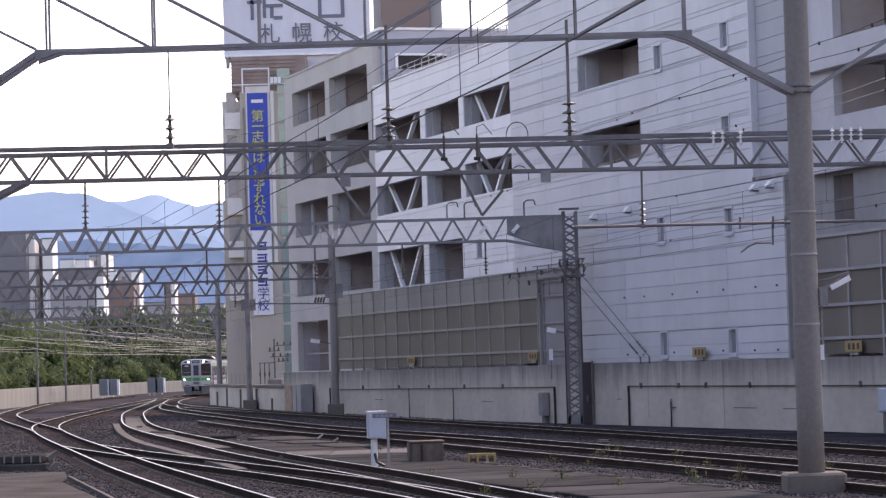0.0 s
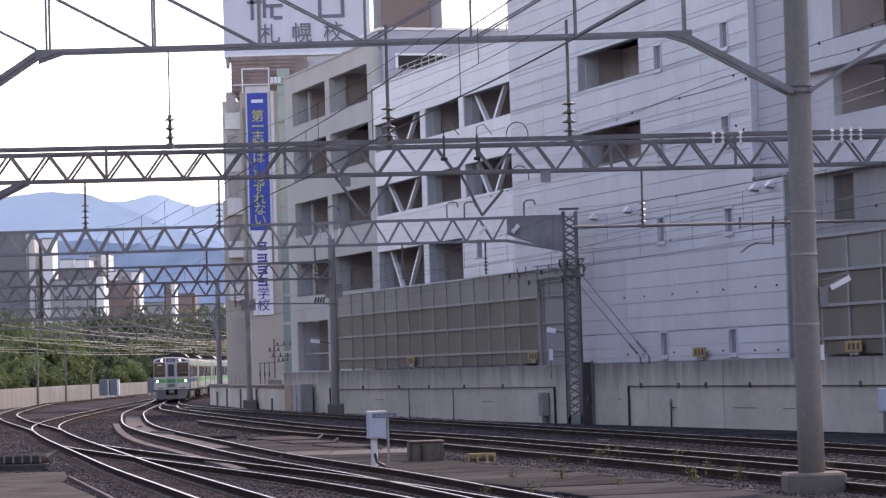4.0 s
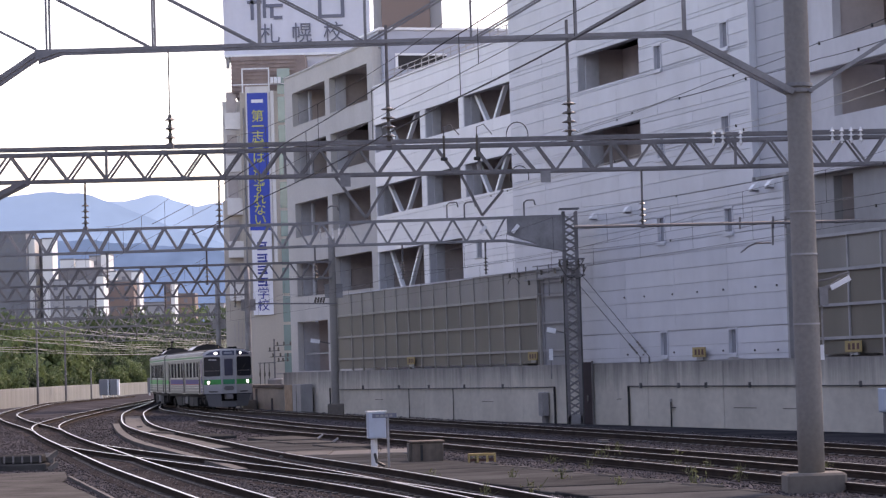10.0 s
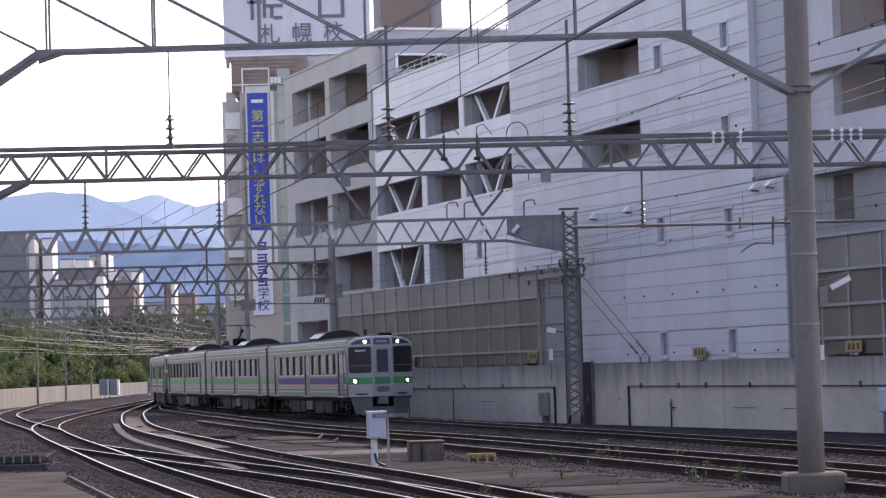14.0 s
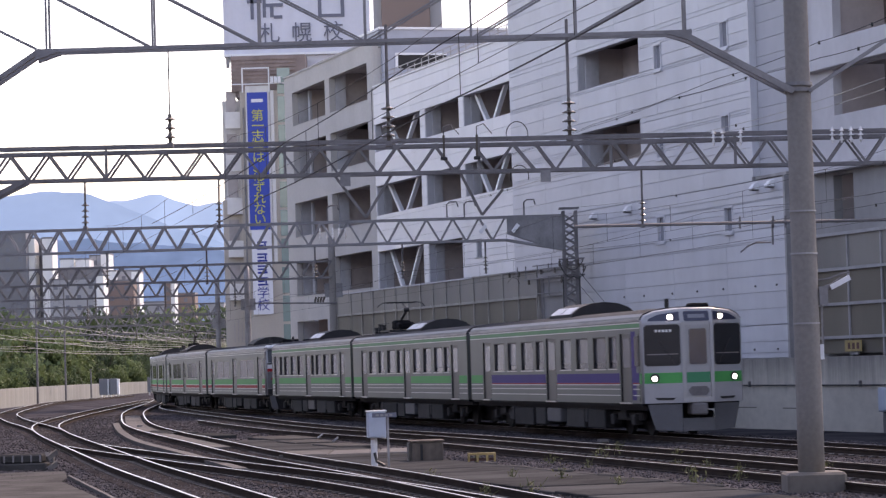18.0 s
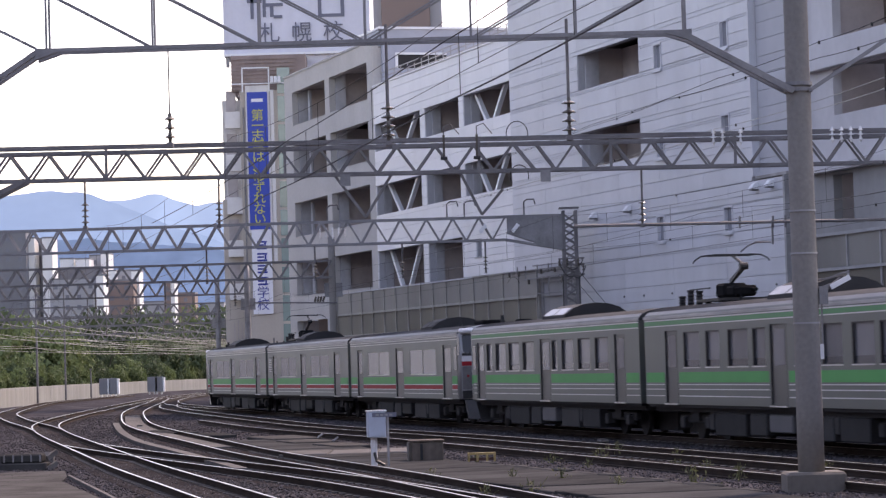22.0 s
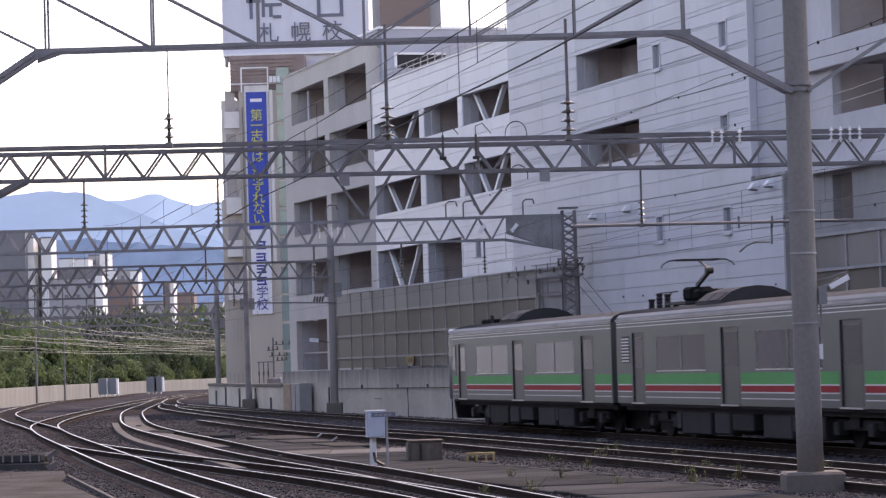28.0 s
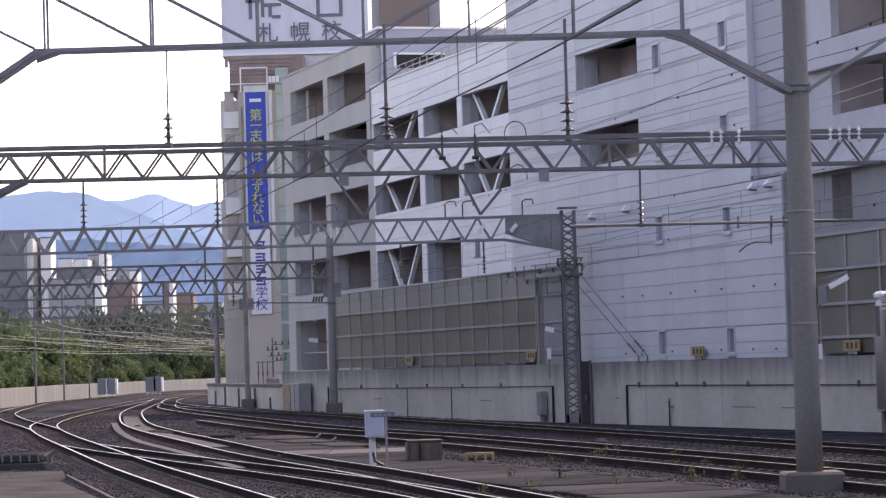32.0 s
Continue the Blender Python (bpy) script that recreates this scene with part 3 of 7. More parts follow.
part("corner_trim", B(-21.95, -21.806, -0.4, -0.085, 2.0, 8.2), "frame_grey", white)
part("corner_trim", B(-19.4, -19.256, -0.4, -0.085, 8.31, 18.6), "panel_cool", white)
part("return_wall", B(-21.95, -21.81, -8, -0.402, 2.0, 8.2), "inside_light", white)
part("return_wall", B(-19.4, -19.26, -8, -0.402, 8.2, 17.6), "inside_light", white)
part("step_roof", B(-21.95, -19.42, -8, -0.16, 8.204, 8.3), "concrete", white)
for a, b, z0, z1 in big:
    part("opening_reveal", B(a, b, -0.7, -0.42, z0 - 0.12, z0 - 0.004), "inside_light", white)
    part("inner_back", B(a - 0.3, b + 0.3, -2.3, -2.1, z0 - 0.3, z1 + 0.3), "inside_back", white, "brown inner wall")
    part("jamb_panel", B(b - 0.1, b + 0.05, -1.0, -0.42, z0 - 0.1, z1 + 0.3), "inside_light", white, "pale inner wall panel")
    part("cross_wall", B(b + 0.06, b + 0.2, -2.1, -0.42, z0 - 0.3, z1 + 0.3), "inside_back", white, "brown inner wall")
for a, b, z0, z1 in small:
    w = part("window", B(a + 0.02, b - 0.02, -0.24, -0.2, z0 + 0.02, z1 - 0.02), "window_grey", white, "narrow grey window")
    fb = bmesh.new()
    for c in ((a, a + 0.06, z0, z1), (b - 0.06, b, z0, z1), (a + 0.06, b - 0.06, z0, z0 + 0.06), (a + 0.06, b - 0.06, z1 - 0.06, z1)):
        box(fb, c[0], c[1], -0.2, -0.07, c[2], c[3])
    part("window_frame", fb, "panel_cool", w)
    part("window_sill", B(a - 0.05, b + 0.05, -0.1, 0.0, z0 - 0.09, z0 - 0.004), "panel_cool", w)
for u_, z_ in ((-3.87, 7.87), (-7.61, 7.91), (-19.68, 7.93), (-20.96, 7.94)):
    hb = bmesh.new()
    v = [hb.verts.new((u_ + a, b, z_ + c)) for a in (-0.14, 0.14) for b, c in ((-0.1, 0.13), (0.03, 0.13), (0.2, -0.07), (-0.1, -0.09))]
    for f in ((0, 1, 2, 3), (7, 6, 5, 4), (0, 4, 5, 1), (1, 5, 6, 2), (2, 6, 7, 3), (3, 7, 4, 0)):
        hb.faces.new([v[i] for i in f])
    # white paints the sunlit hood, the dark box the shade underneath
    part("vent_hood", hb, "paint_white", white, "metal vent hood, sunlight put into its white")
    part("vent_mouth", B(u_ - 0.12, u_ + 0.12, -0.09, 0.15, z_ - 0.14, z_ - 0.094), "steel_dark", white)
for u_, z_ in ((-6.72, 4.54), (-8.81, 4.52), (-11.66, 4.51), (-14.05, 4.51), (-16.45, 4.51), (-19.27, 4.51), (-21.06, 4.5), (-6.88, 2.32), (-8.55, 2.3), (-11.64, 2.34), (-16.26, 2.34), (-19.03, 2.32), (-20.97, 2.31)):
    part("anchor", rod(bmesh.new(), (u_, -0.1, z_), (u_, -0.05, z_), 0.035), "steel_dark", white)

# openings deck of the car park
deck = front("car_park", "white car park front with open decks and steel braces")
VM = -1.5
cols = [(10.3, 17.15), (17.9, 23.35), (24.2, 32.25)]
rowsz = [(13.38, 14.82), (10.04, 11.58), (5.95, 8.15)]
dh = [(a, b, c, d) for a, b in cols for c, d in rowsz if a > 15 or c > 6]
low_window = (15.0, 15.8, 7.1, 7.95)
wall_with_holes("wall", deck, 6.3, 32.4, 2.0, 16.8, VM - 0.06, 0.3, dh + [low_window], "joint")
cladding(deck, 6.3, 32.4, 2.02, 16.8, VM, 0.6, 6.5, dh + [low_window])
wn_ = part("window", B(15.02, 15.78, VM - 0.2, VM - 0.16, 7.12, 7.93), "window_grey", deck, "narrow grey window")
part("window_sill", B(14.95, 15.85, VM + 0.001, VM + 0.08, 7.04, 7.096), "frame_grey", wn_)
part("parapet_cap", B(6.3, 32.4, VM - 0.45, VM + 0.06, 16.804, 16.88), "panel_white", deck)
part("end_wall", B(5.95, 6.29, -8, -0.42, 2.0, 18.6), "inside_light", deck)
for j, (z0, z1) in enumerate(rowsz):
    part("deck_slab", B(6.5, 50.8, -16, VM - 0.4, z0 - 0.6, z0 - 0.35), "inside", deck)
    for i, (a, b) in enumerate(cols):
        if (a, b, z0, z1) not in dh:
            continue
        if i in (0, 2):
            mid = a + (b - a) * 0.37 + 1.64
            part("brace", bar(bmesh.new(), (a + (b - a) * 0.75 + 1.4, VM - 0.5, z1 + 0.25), (mid + 0.2, VM - 0.5, z0 - 0.25), 0.2), "paint_white", deck, "white diagonal steel brace")
            part("brace", bar(bmesh.new(), (a + 1.75, VM - 0.5, z1 + 0.25), (mid - 0.2, VM - 0.5, z0 - 0.25), 0.2), "paint_white", deck, "white diagonal steel brace")
        part("jamb_panel", B(b - 0.1, b + 0.05, VM - 0.8, VM - 0.37, z0 - 0.3, z1 + 0.3), "inside_light", deck)
        part("cross_wall", B(b + 0.06, b + 0.2, VM - 3.3, VM - 0.37, z0 - 0.34, z1 + 0.3), "inside_back", deck, "brown inner wall")
        part("inner_back", B(a - 0.3, b + 0.3, VM - 3.6, VM - 3.4, z0 - 0.3, z1 + 0.3), "inside_back", deck, "brown inner wall")
part("back_wall", B(-19, 51, -16.3, -16, 2, 17.4), "inside", deck)
part("ceiling_slab", B(6.5, 51, -16, -1.95, 15.4, 15.6), "inside", deck)
part("ceiling_slab", B(-19, 6.4, -16, -0.5, 15.4, 15.6), "inside", deck)
part("base_slab", B(-21.5, 51, -16, -0.45, 1.9, 1.99), "inside", deck)
part("roof_slab", B(-19, 32.4, -16, -1.9, 16.45, 16.6), "concrete", deck)
part("inner_slab", B(-19, 6.4, -16, -0.45, 8.4, 8.6), "inside", deck)
part("inner_slab", B(-19, 6.4, -16, -0.45, 12.2, 12.4), "inside", deck)
part("divider", B(-19.2, -19.0, -16, -0.45, 2, 17.4), "inside", deck)
# roof rail and stair housing
for i in range(22):
    uu = 6.6 + i * 1.2
    part("rail_post", bar(bmesh.new(), (uu, VM - 0.3, 16.88), (uu, VM - 0.3, 17.5), 0.045), "frame_grey", deck)
for z in (17.05, 17.26, 17.5):
    part("rail_bar", B(6.5, 31.9, VM - 0.32, VM - 0.28, z - 0.02, z + 0.02), "frame_grey", deck)
roof_house = front("roof_house", "pale blue-grey stair housing above the car park roof", "roof housing")
part("wall", B(32.42, 36.0, -11.5, VM - 0.37, 19.0, 19.85), "roof_blue", roof_house)
part("wall", B(32.05, 32.4, -11.5, VM - 0.5, 16.62, 19.85), "roof_blue", roof_house)
part("roof_edge", B(31.95, 36.1, -11.6, VM - 0.3, 19.854, 19.98), "paint_white", roof_house, "bright white roof edge")
# flat plate: the inner shade of the opening is put into its colour
part("doorway", B(32.0, 32.04, -5.49, -2.8, 17.8, 18.5), "under_box", roof_house, "flat plate with the inner shade of a wide opening in its colour")
part("door_frame", B(31.97, 31.996, -2.8, -2.65, 17.8, 18.62), "paint_white", roof_house)
part("door_frame", B(31.97, 31.996, -5.49, -2.8, 18.504, 18.62), "paint_white", roof_house)

# beige block with two columns of openings
beige = front("beige_building", "beige rendered building with dark square openings")
bc = [(33.5, 41.15), (42.1, 49.4)]
br = [(16.3, 18.25), (13.05, 15.15), (9.8, 11.78), (6.35, 8.3)]
bh = [(a, b, c, d) for a, b in bc for c, d in br] + [(42.8, 49.6, 2.05, 4.9)]
wall_with_holes("wall", beige, 32.41, 51.2, 2.0, 19.25, VM, 0.35, bh, "render_beige")
part("side_wall", B(32.42, 32.7, -16, VM - 0.352, 2, 18.9), "render_beige", beige)
part("roof", B(32.41, 51.2, -16, VM - 0.36, 18.904, 18.99), "concrete", beige)
part("parapet_cap", B(32.41, 51.3, VM - 0.4, VM + 0.05, 19.254, 19.36), "frame_grey", beige)
for c, d in br:
    part("deck_slab", B(32.8, 51, -15.9, VM - 0.36, d + 0.25, d + 0.5), "inside", beige)
    for a, b in bc:
        part("sill", B(a - 0.05, b + 0.05, VM - 0.1, VM + 0.015, c - 0.06, c - 0.004), "render_beige", beige)
        part("jamb_panel", B(b - 0.1, b + 0.05, VM - 0.95, VM - 0.37, c - 0.2, d + 0.24), "inside_light", beige)
        part("cross_wall", B(b + 0.06, b + 0.2, VM - 3.9, VM - 0.37, c - 0.3, d + 0.24), "inside_back", beige, "brown inner wall")
        part("inner_back", B(a - 0.4, b + 0.4, VM - 4.2, VM - 4.0, c - 0.3, d + 0.3), "inside_back", beige, "brown inner wall")
    part("inner_pipe", rod(bmesh.new(), (47.6, VM - 0.6, c), (47.6, VM - 0.6, c + 1.9), 0.12), "inside_light", beige)
part("gate_wall", B(49.6, 49.75, VM - 1.3, VM - 0.37, 2.0, 4.9), "inside_light", beige)
part("gate_rail", B(42.8, 49.6, VM - 0.5, VM - 0.44, 3.0, 3.08), "frame_grey", beige)
part("gate_back", B(49.62, 49.8, VM - 3.5, VM - 1.31, 2.0, 5.2), "inside_back", beige)

# mesh screen on the wall
screen = front("mesh_screen", "tall brown wire-mesh screen in a grey steel frame", "screen")
us = [3.48, *np.linspace(5.9, 32.85, 14), 35.56]
zs = [2.06, 2.62, 3.77, 4.9]
for a, b in zip(us, us[1:]):
    part("upright", B(a - 0.04, a + 0.04, -0.16, -0.06, 2.0, 6.0), "frame_beige", screen)
    for c, d in zip(zs, zs[1:]):
        part("mesh_panel", B(a + 0.045, b - 0.045, -0.13, -0.11, c + 0.04, d - 0.04), "mesh_panel", screen)
    part("mesh_panel", B(a + 0.045, b - 0.045, -0.13, -0.11, 4.96, 6.0), "mesh_top", screen, "paler mesh along the top")
part("upright", B(35.56, 35.64, -0.16, -0.06, 2.0, 6.0), "frame_beige", screen)
for z in zs[1:]:
    part("cross_bar", B(3.31, 35.64, -0.055, -0.02, z - 0.05, z + 0.05), "frame_beige", screen)
part("top_bar", B(12.2, 35.6, -0.17, -0.05, 6.004, 6.07), "wall_grey", screen, "pale top rail")
part("top_bar", B(3.4, 12.19, -0.17, -0.05, 6.004, 6.06), "frame_beige", screen)
part("corner_post", B(3.02, 3.14, -0.1, 0.0, 2.0, 6.0), "frame_beige", screen)
rack = front("pipe_rack", "grey pipe rack with small insulators on the screen", "pipe rack")
for z, u1 in ((4.98, 3.0), (5.62, 4.6), (6.0, 7.5), (6.16, 3.4)):
    part("pipe", rod(bmesh.new(), (-1.3, 0.1, z), (u1, 0.1, z + 0.02), 0.024), "steel_grey", rack)
for uu, z0 in ((-1.15, 4.9), (-0.1, 5.6), (1.6, 4.9), (3.0, 4.9), (4.5, 5.6), (5.6, 5.9)):
    part("post", rod(bmesh.new(), (uu, 0.04, z0), (uu, 0.04, 6.22), 0.026), "steel_grey", rack)
for uu, zz in ((-0.7, 6.0), (0.6, 6.0), (2.3, 6.0), (3.9, 5.62), (5.2, 6.0), (6.4, 6.0)):
    part("insulator", rod(bmesh.new(), (uu, 0.12, zz - 0.2), (uu, 0.12, zz), 0.05, 8), "insulator", rack)
part("tray", B(-1.2, 2.9, -0.05, 0.06, 5.68, 5.84), "screen_grey", rack, "grey cable tray")
part("loop", line(bmesh.new(), [(6.0 + 0.9 * math.cos(0.3 * k), 0.1, 5.3 + 0.5 * math.sin(0.3 * k)) for k in range(2, 10)], 0.014), "wire", rack)
for z in (2.62, 3.77, 4.9, 5.5, 6.0):
    part("side_bar", B(-1.75, 3.3, -0.13, -0.09, z - 0.04, z + 0.04), "frame_grey", screen)
for uu in (-1.2, 0.4, 2.9):
    part("side_upright", B(uu - 0.05, uu + 0.05, -0.175, -0.135, 2.0, 6.03), "frame_grey", screen)
part("side_screen", B(-1.75, 3.3, -0.24, -0.18, 2.0, 6.03), "screen_grey", screen, "plain grey panel behind the mast")

# plain yellow signs with bars for the writing
for u0, w, z0, vv in ((-15.0, 1.2, 2.14, 0.06), (21.3, 1.25, 2.22, 0.0), (3.4, 1.2, 2.22, 0.0), (-27.6, 1.2, 2.15, 0.0)):
    t = thing("warning_sign", FRONT, "small weathered yellow warning sign on the wall", "sign", "yellow signs on the wall")
    part("plate", B(u0, u0 + w, vv, vv + 0.03, z0, z0 + 0.36, bevel=0.005), "yellow", t)
    for k in range(3):
        part("writing", B(u0 + 0.15 + 0.32 * k, u0 + 0.33 + 0.32 * k, vv + 0.031, vv + 0.036, z0 + 0.08, z0 + 0.28), "rust", t)
    part("bracket", B(u0 + 0.3, u0 + w - 0.3, vv - 0.06, vv - 0.004, z0 - 0.1, z0 + 0.2), "frame_grey", t)

# the next building along, with ledges and the same screen
nextb = front("station_building", "pale grey building with deep ledges and dark bays")
nh = [(-60, -25.35, 9.86, 11.37), (-26.57, -25.10, 6.35, 7.92), (-44, -31, 6.4, 7.9), (-60, -25.45, 12.36, 14.8)]
# lower storey: its shade is put into the wall colour
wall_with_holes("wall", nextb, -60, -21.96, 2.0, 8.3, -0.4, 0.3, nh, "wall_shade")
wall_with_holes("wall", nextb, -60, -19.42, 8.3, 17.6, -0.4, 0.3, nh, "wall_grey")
cladding(nextb, -23.6, -19.42, 8.31, 18.0, -0.34, 0.59, 4.3, [], "wall_clad", 0.055)
for z0, z1 in ((8.02, 8.3), (11.4, 12.3), (15.0, 15.8)):
    part("ledge", B(-60, -23.7, -0.39, -0.05, z0, z1, bevel=0.02), "wall_grey", nextb)
part("back_wall", B(-60, -21.96, -9, -8.7, 2, 17.6), "inside", nextb)
for a, b, c, d in nh:
    part("cross_wall", B(b + 0.06, b + 0.2, -2.3, -0.72, c - 0.2, d + 0.2), "inside_back", nextb, "brown inner wall")
for z in (8.4, 12.0, 15.2):
    part("inner_slab", B(-60, -22.1, -8.6, -2.7, z, z + 0.2), "inside", nextb)
part("inner_back", B(-60, -22.2, -2.6, -2.4, 2.2, 17), "inside_back", nextb, "brown inner wall")
us2 = np.arange(-24.2, -60, -2.4)
for a in us2:
    part("upright", B(a - 0.05, a + 0.05, -0.16, -0.06, 2.0, 6.0), "frame_grey", nextb)
    for c, d in ((2.06, 2.62), (2.62, 3.7), (3.7, 4.83)):
        part("mesh_panel", B(a - 2.35, a - 0.05, -0.13, -0.11, c + 0.04, d - 0.04), "mesh_panel", nextb)
    part("mesh_panel", B(a - 2.35, a - 0.05, -0.13, -0.11, 4.9, 5.93), "mesh_top", nextb)
for z in (2.62, 3.7, 4.83, 5.97):
    part("cross_bar", B(-60, -24.1, -0.055, -0.02, z - 0.05, z + 0.05), "frame_grey", nextb)
part("roof", B(-60, -19, -16, -0.2, 17.65, 17.9), "concrete", nextb)

# ---- tower with the long banner ----
FAR = Matrix.Translation((0, 0, 2.08)) @ Matrix.Scale(1.167, 4) @ Matrix.Translation((0, 0, -2.08))
tower = thing("tower", FAR @ Matrix.Translation((0, 168, 0)), "narrow beige tiled tower with balconies", "building")
part("front_wall", B(-12.0, -8.0, 0, 6, -0.1, 19.0), "tower_tile", tower)
part("wing_wall", B(-13.25, -12.004, 0.9, 6, -0.1, 12.5), "tower_tile", tower, "plain beige wing wall")
# sunlight on the upper wing is put into its paler colour
part("wing_wall", B(-13.2, -12.004, 1.6, 6, 12.504, 18.6), "tower_light", tower, "upper wing, sunlight put into its pale colour")
for k in range(4):
    part("slit_window", B(-13.05 + 0.26 * k, -13.0 + 0.26 * k, 0.87, 0.897, 1.3, 2.0), "inside", tower)
    part("slit_window", B(-12.75 + 0.22 * k, -12.7 + 0.22 * k, 0.87, 0.897, 3.9, 5.05 + 0.15 * (k % 2)), "inside", tower)
part("top_storey", B(-12.5, -8.0, 0.5, 6, 19.004, 21.2), "brick_brown", tower, "brown ribbed top storey")
for k in range(9):
    part("rib", B(-12.53, -8.6, 0.44, 0.497, 19.1 + 0.23 * k, 19.2 + 0.23 * k), "brick_brown", tower)
for k in range(5):
    z0 = 6.4 + 2.6 * k
    part("balcony", B(-12.95, -12.003, 0.4, 0.897, z0, z0 + 1.0, bevel=0.02), "tower_light", tower, "pale balcony front")
    part("window", B(-12.9, -12.3, 0.86, 0.896, z0 + 1.05, z0 + 2.3), "inside", tower)
for k in range(11):
    zz = 1.6 + 1.72 * k
    part("glass_block", B(-9.72, -8.95, -0.04, -0.002, zz, zz + 1.55), "glass_green", tower, "greenish stair glazing")
part("pilaster", B(-10.15, -9.95, -0.25, -0.002, 8.6, 19.0), "tower_light", tower)
part("pipe", rod(bmesh.new(), (-11.8, -0.08, 0.9), (-11.8, -0.08, 18), 0.05), "steel_grey", tower)
t = thing("roof_frame", FAR @ Matrix.Translation((0, 168, 19.2)), "white pipe frame with floodlights on the tower", "frame")
for x in (-11.8, -10.2):
    part("post", bar(bmesh.new(), (x, -0.3, -0.3), (x, -0.3, 1.15), 0.08), "paint_white", t)
part("top_bar", bar(bmesh.new(), (-11.84, -0.3, 1.15), (-10.16, -0.3, 1.15), 0.08), "paint_white", t)
part("mid_bar", bar(bmesh.new(), (-12.4, -0.3, 0.2), (-9.0, -0.3, 0.2), 0.06), "paint_white", t)
for k in range(3):
    part("floodlight", B(-10.1 + 0.22 * k, -9.92 + 0.22 * k, -0.5, -0.35, 0.22, 0.6), "paint_white", t)

ban = thing("banner", FAR @ Matrix.Translation((0, 167.9, 0)), "long vertical banner, blue above and white below, on the tower", "banner")
part("blue_cloth", B(-11.56, -10.33, -0.06, -0.02, 10.6, 18.9), "banner_blue", ban, "blue cloth with yellow writing")
part("white_cloth", B(-11.49, -10.29, -0.06, -0.02, 5.5, 10.58), "banner_white", ban, "white cloth with blue marks")
part("frame", B(-11.66, -10.2, -0.02, 0.06, 10.4, 19.3), "tower_light", ban)


def words(name, body, size, own, material, m, thick=0.01, label=""):
    cu = bpy.data.curves.new(name, "FONT")
    cu.body, cu.size, cu.extrude, cu.align_x, cu.align_y = body, size, thick, "CENTER", "CENTER"
    tmp = new(name, cu)
    me = bpy.data.meshes.new_from_object(tmp.evaluated_get(bpy.context.evaluated_depsgraph_get()))
    bpy.data.objects.remove(tmp)
    me.materials.clear()
    me.materials.append(M[material])
    ob = new(name, me)
    ob.parent = own
    ob.matrix_basis = m
    if label:
        ob["label"] = label
    return ob


for k, ch in enumerate("第一志望は、ゆずれない"):
    words("letter", ch, 0.78, ban, "letter_yellow", pose(-10.95, -0.075, 17.45 - 0.626 * k, 90, 0, 0))
part("small_mark", B(-11.3, -10.6, -0.075, -0.062, 18.3, 18.5), "banner_white", ban)
# the lower name as plain blue marks, and the plain word below it
for k in range(4):
    z = 9.63 - 0.72 * k
    for a, b, c, d in ((-0.3, 0.3, 0.16, 0.26), (-0.3, 0.1, -0.03, 0.07), (-0.3, 0.3, -0.24, -0.13), (0.14, 0.24, -0.12, 0.15)):
        part("mark", B(-10.88 + a, -10.88 + b, -0.075, -0.062, z + c, z + d), "letter_blue", ban)
for k, ch in enumerate("学校"):
    words("letter", ch, 0.76, ban, "letter_blue", pose(-10.88, -0.075, 6.75 - 0.72 * k, 90, 0, 0))

board = thing("roof_billboard", FAR @ Matrix.Translation((0, 171, 0)), "large grey-blue rooftop billboard with dark letters", "billboard")
part("panel", B(-13.1, -4.1, 0, 3, 21.6, 28), "sign_board", board)
part("bottom_edge", B(-13.1, -4.1, -0.1, 3.1, 21.45, 21.596), "paint_white", board)
part("strut", B(-13.0, -12.8, 0.1, 0.4, 20.8, 21.45), "frame_grey", board)
part("wall", B(-8.7, -4.5, 0.2, 6, 2, 21.44), "sign_board", board)
for k, ch in enumerate("札幌校"):
    words("letter", ch, 1.3, board, "letter_grey", pose(-10.24 + 1.95 * k, -0.05, 22.76, 90, 0, 0), 0.04)
# the large name above, only its lower strokes, as plain marks
for x0, strokes in ((-11.4, ((0, 0.2, 0, 3.0), (-0.2, 0.7, 1.0, 1.2), (0.75, 0.95, 0.1, 1.4), (0.95, 2.0, 0.75, 0.95), (1.2, 1.42, 0.1, 0.75), (1.42, 1.95, 0.0, 0.2), (0.9, 1.95, 1.7, 1.9))),
                    ((-7.35, ((0.1, 0.32, 0, 1.35), (1.5, 1.72, 0, 1.35), (0.32, 1.5, 0.0, 0.2), (0.32, 1.5, 1.15, 1.35), (0, 1.85, 2.0, 2.2))))):
    for a, b, c, d in strokes:
        part("mark", B(x0 + a, x0 + b, -0.06, -0.002, 23.72 + c, 23.72 + d), "letter_grey", board)
# ---- overhead line structures ----
def insulator(own, x, y, z_top, count=4, pitch=0.15, r=0.09, material="insulator"):
    prof = []
    for k in range(count):
        z = z_top - k * pitch
        prof += [(0.02, z), (0.03, z - 0.02), (0.035, z - 0.06), (r * 0.7, z - 0.075), (r, z - 0.095), (r, z - 0.104), (0.035, z - 0.1)]
    prof.append((0.025, z_top - count * pitch - 0.05))
    return part("insulator", lathe(bmesh.new(), prof[::-1], 10, Matrix.Translation((x, y, 0))), material, own, "ribbed porcelain insulator")


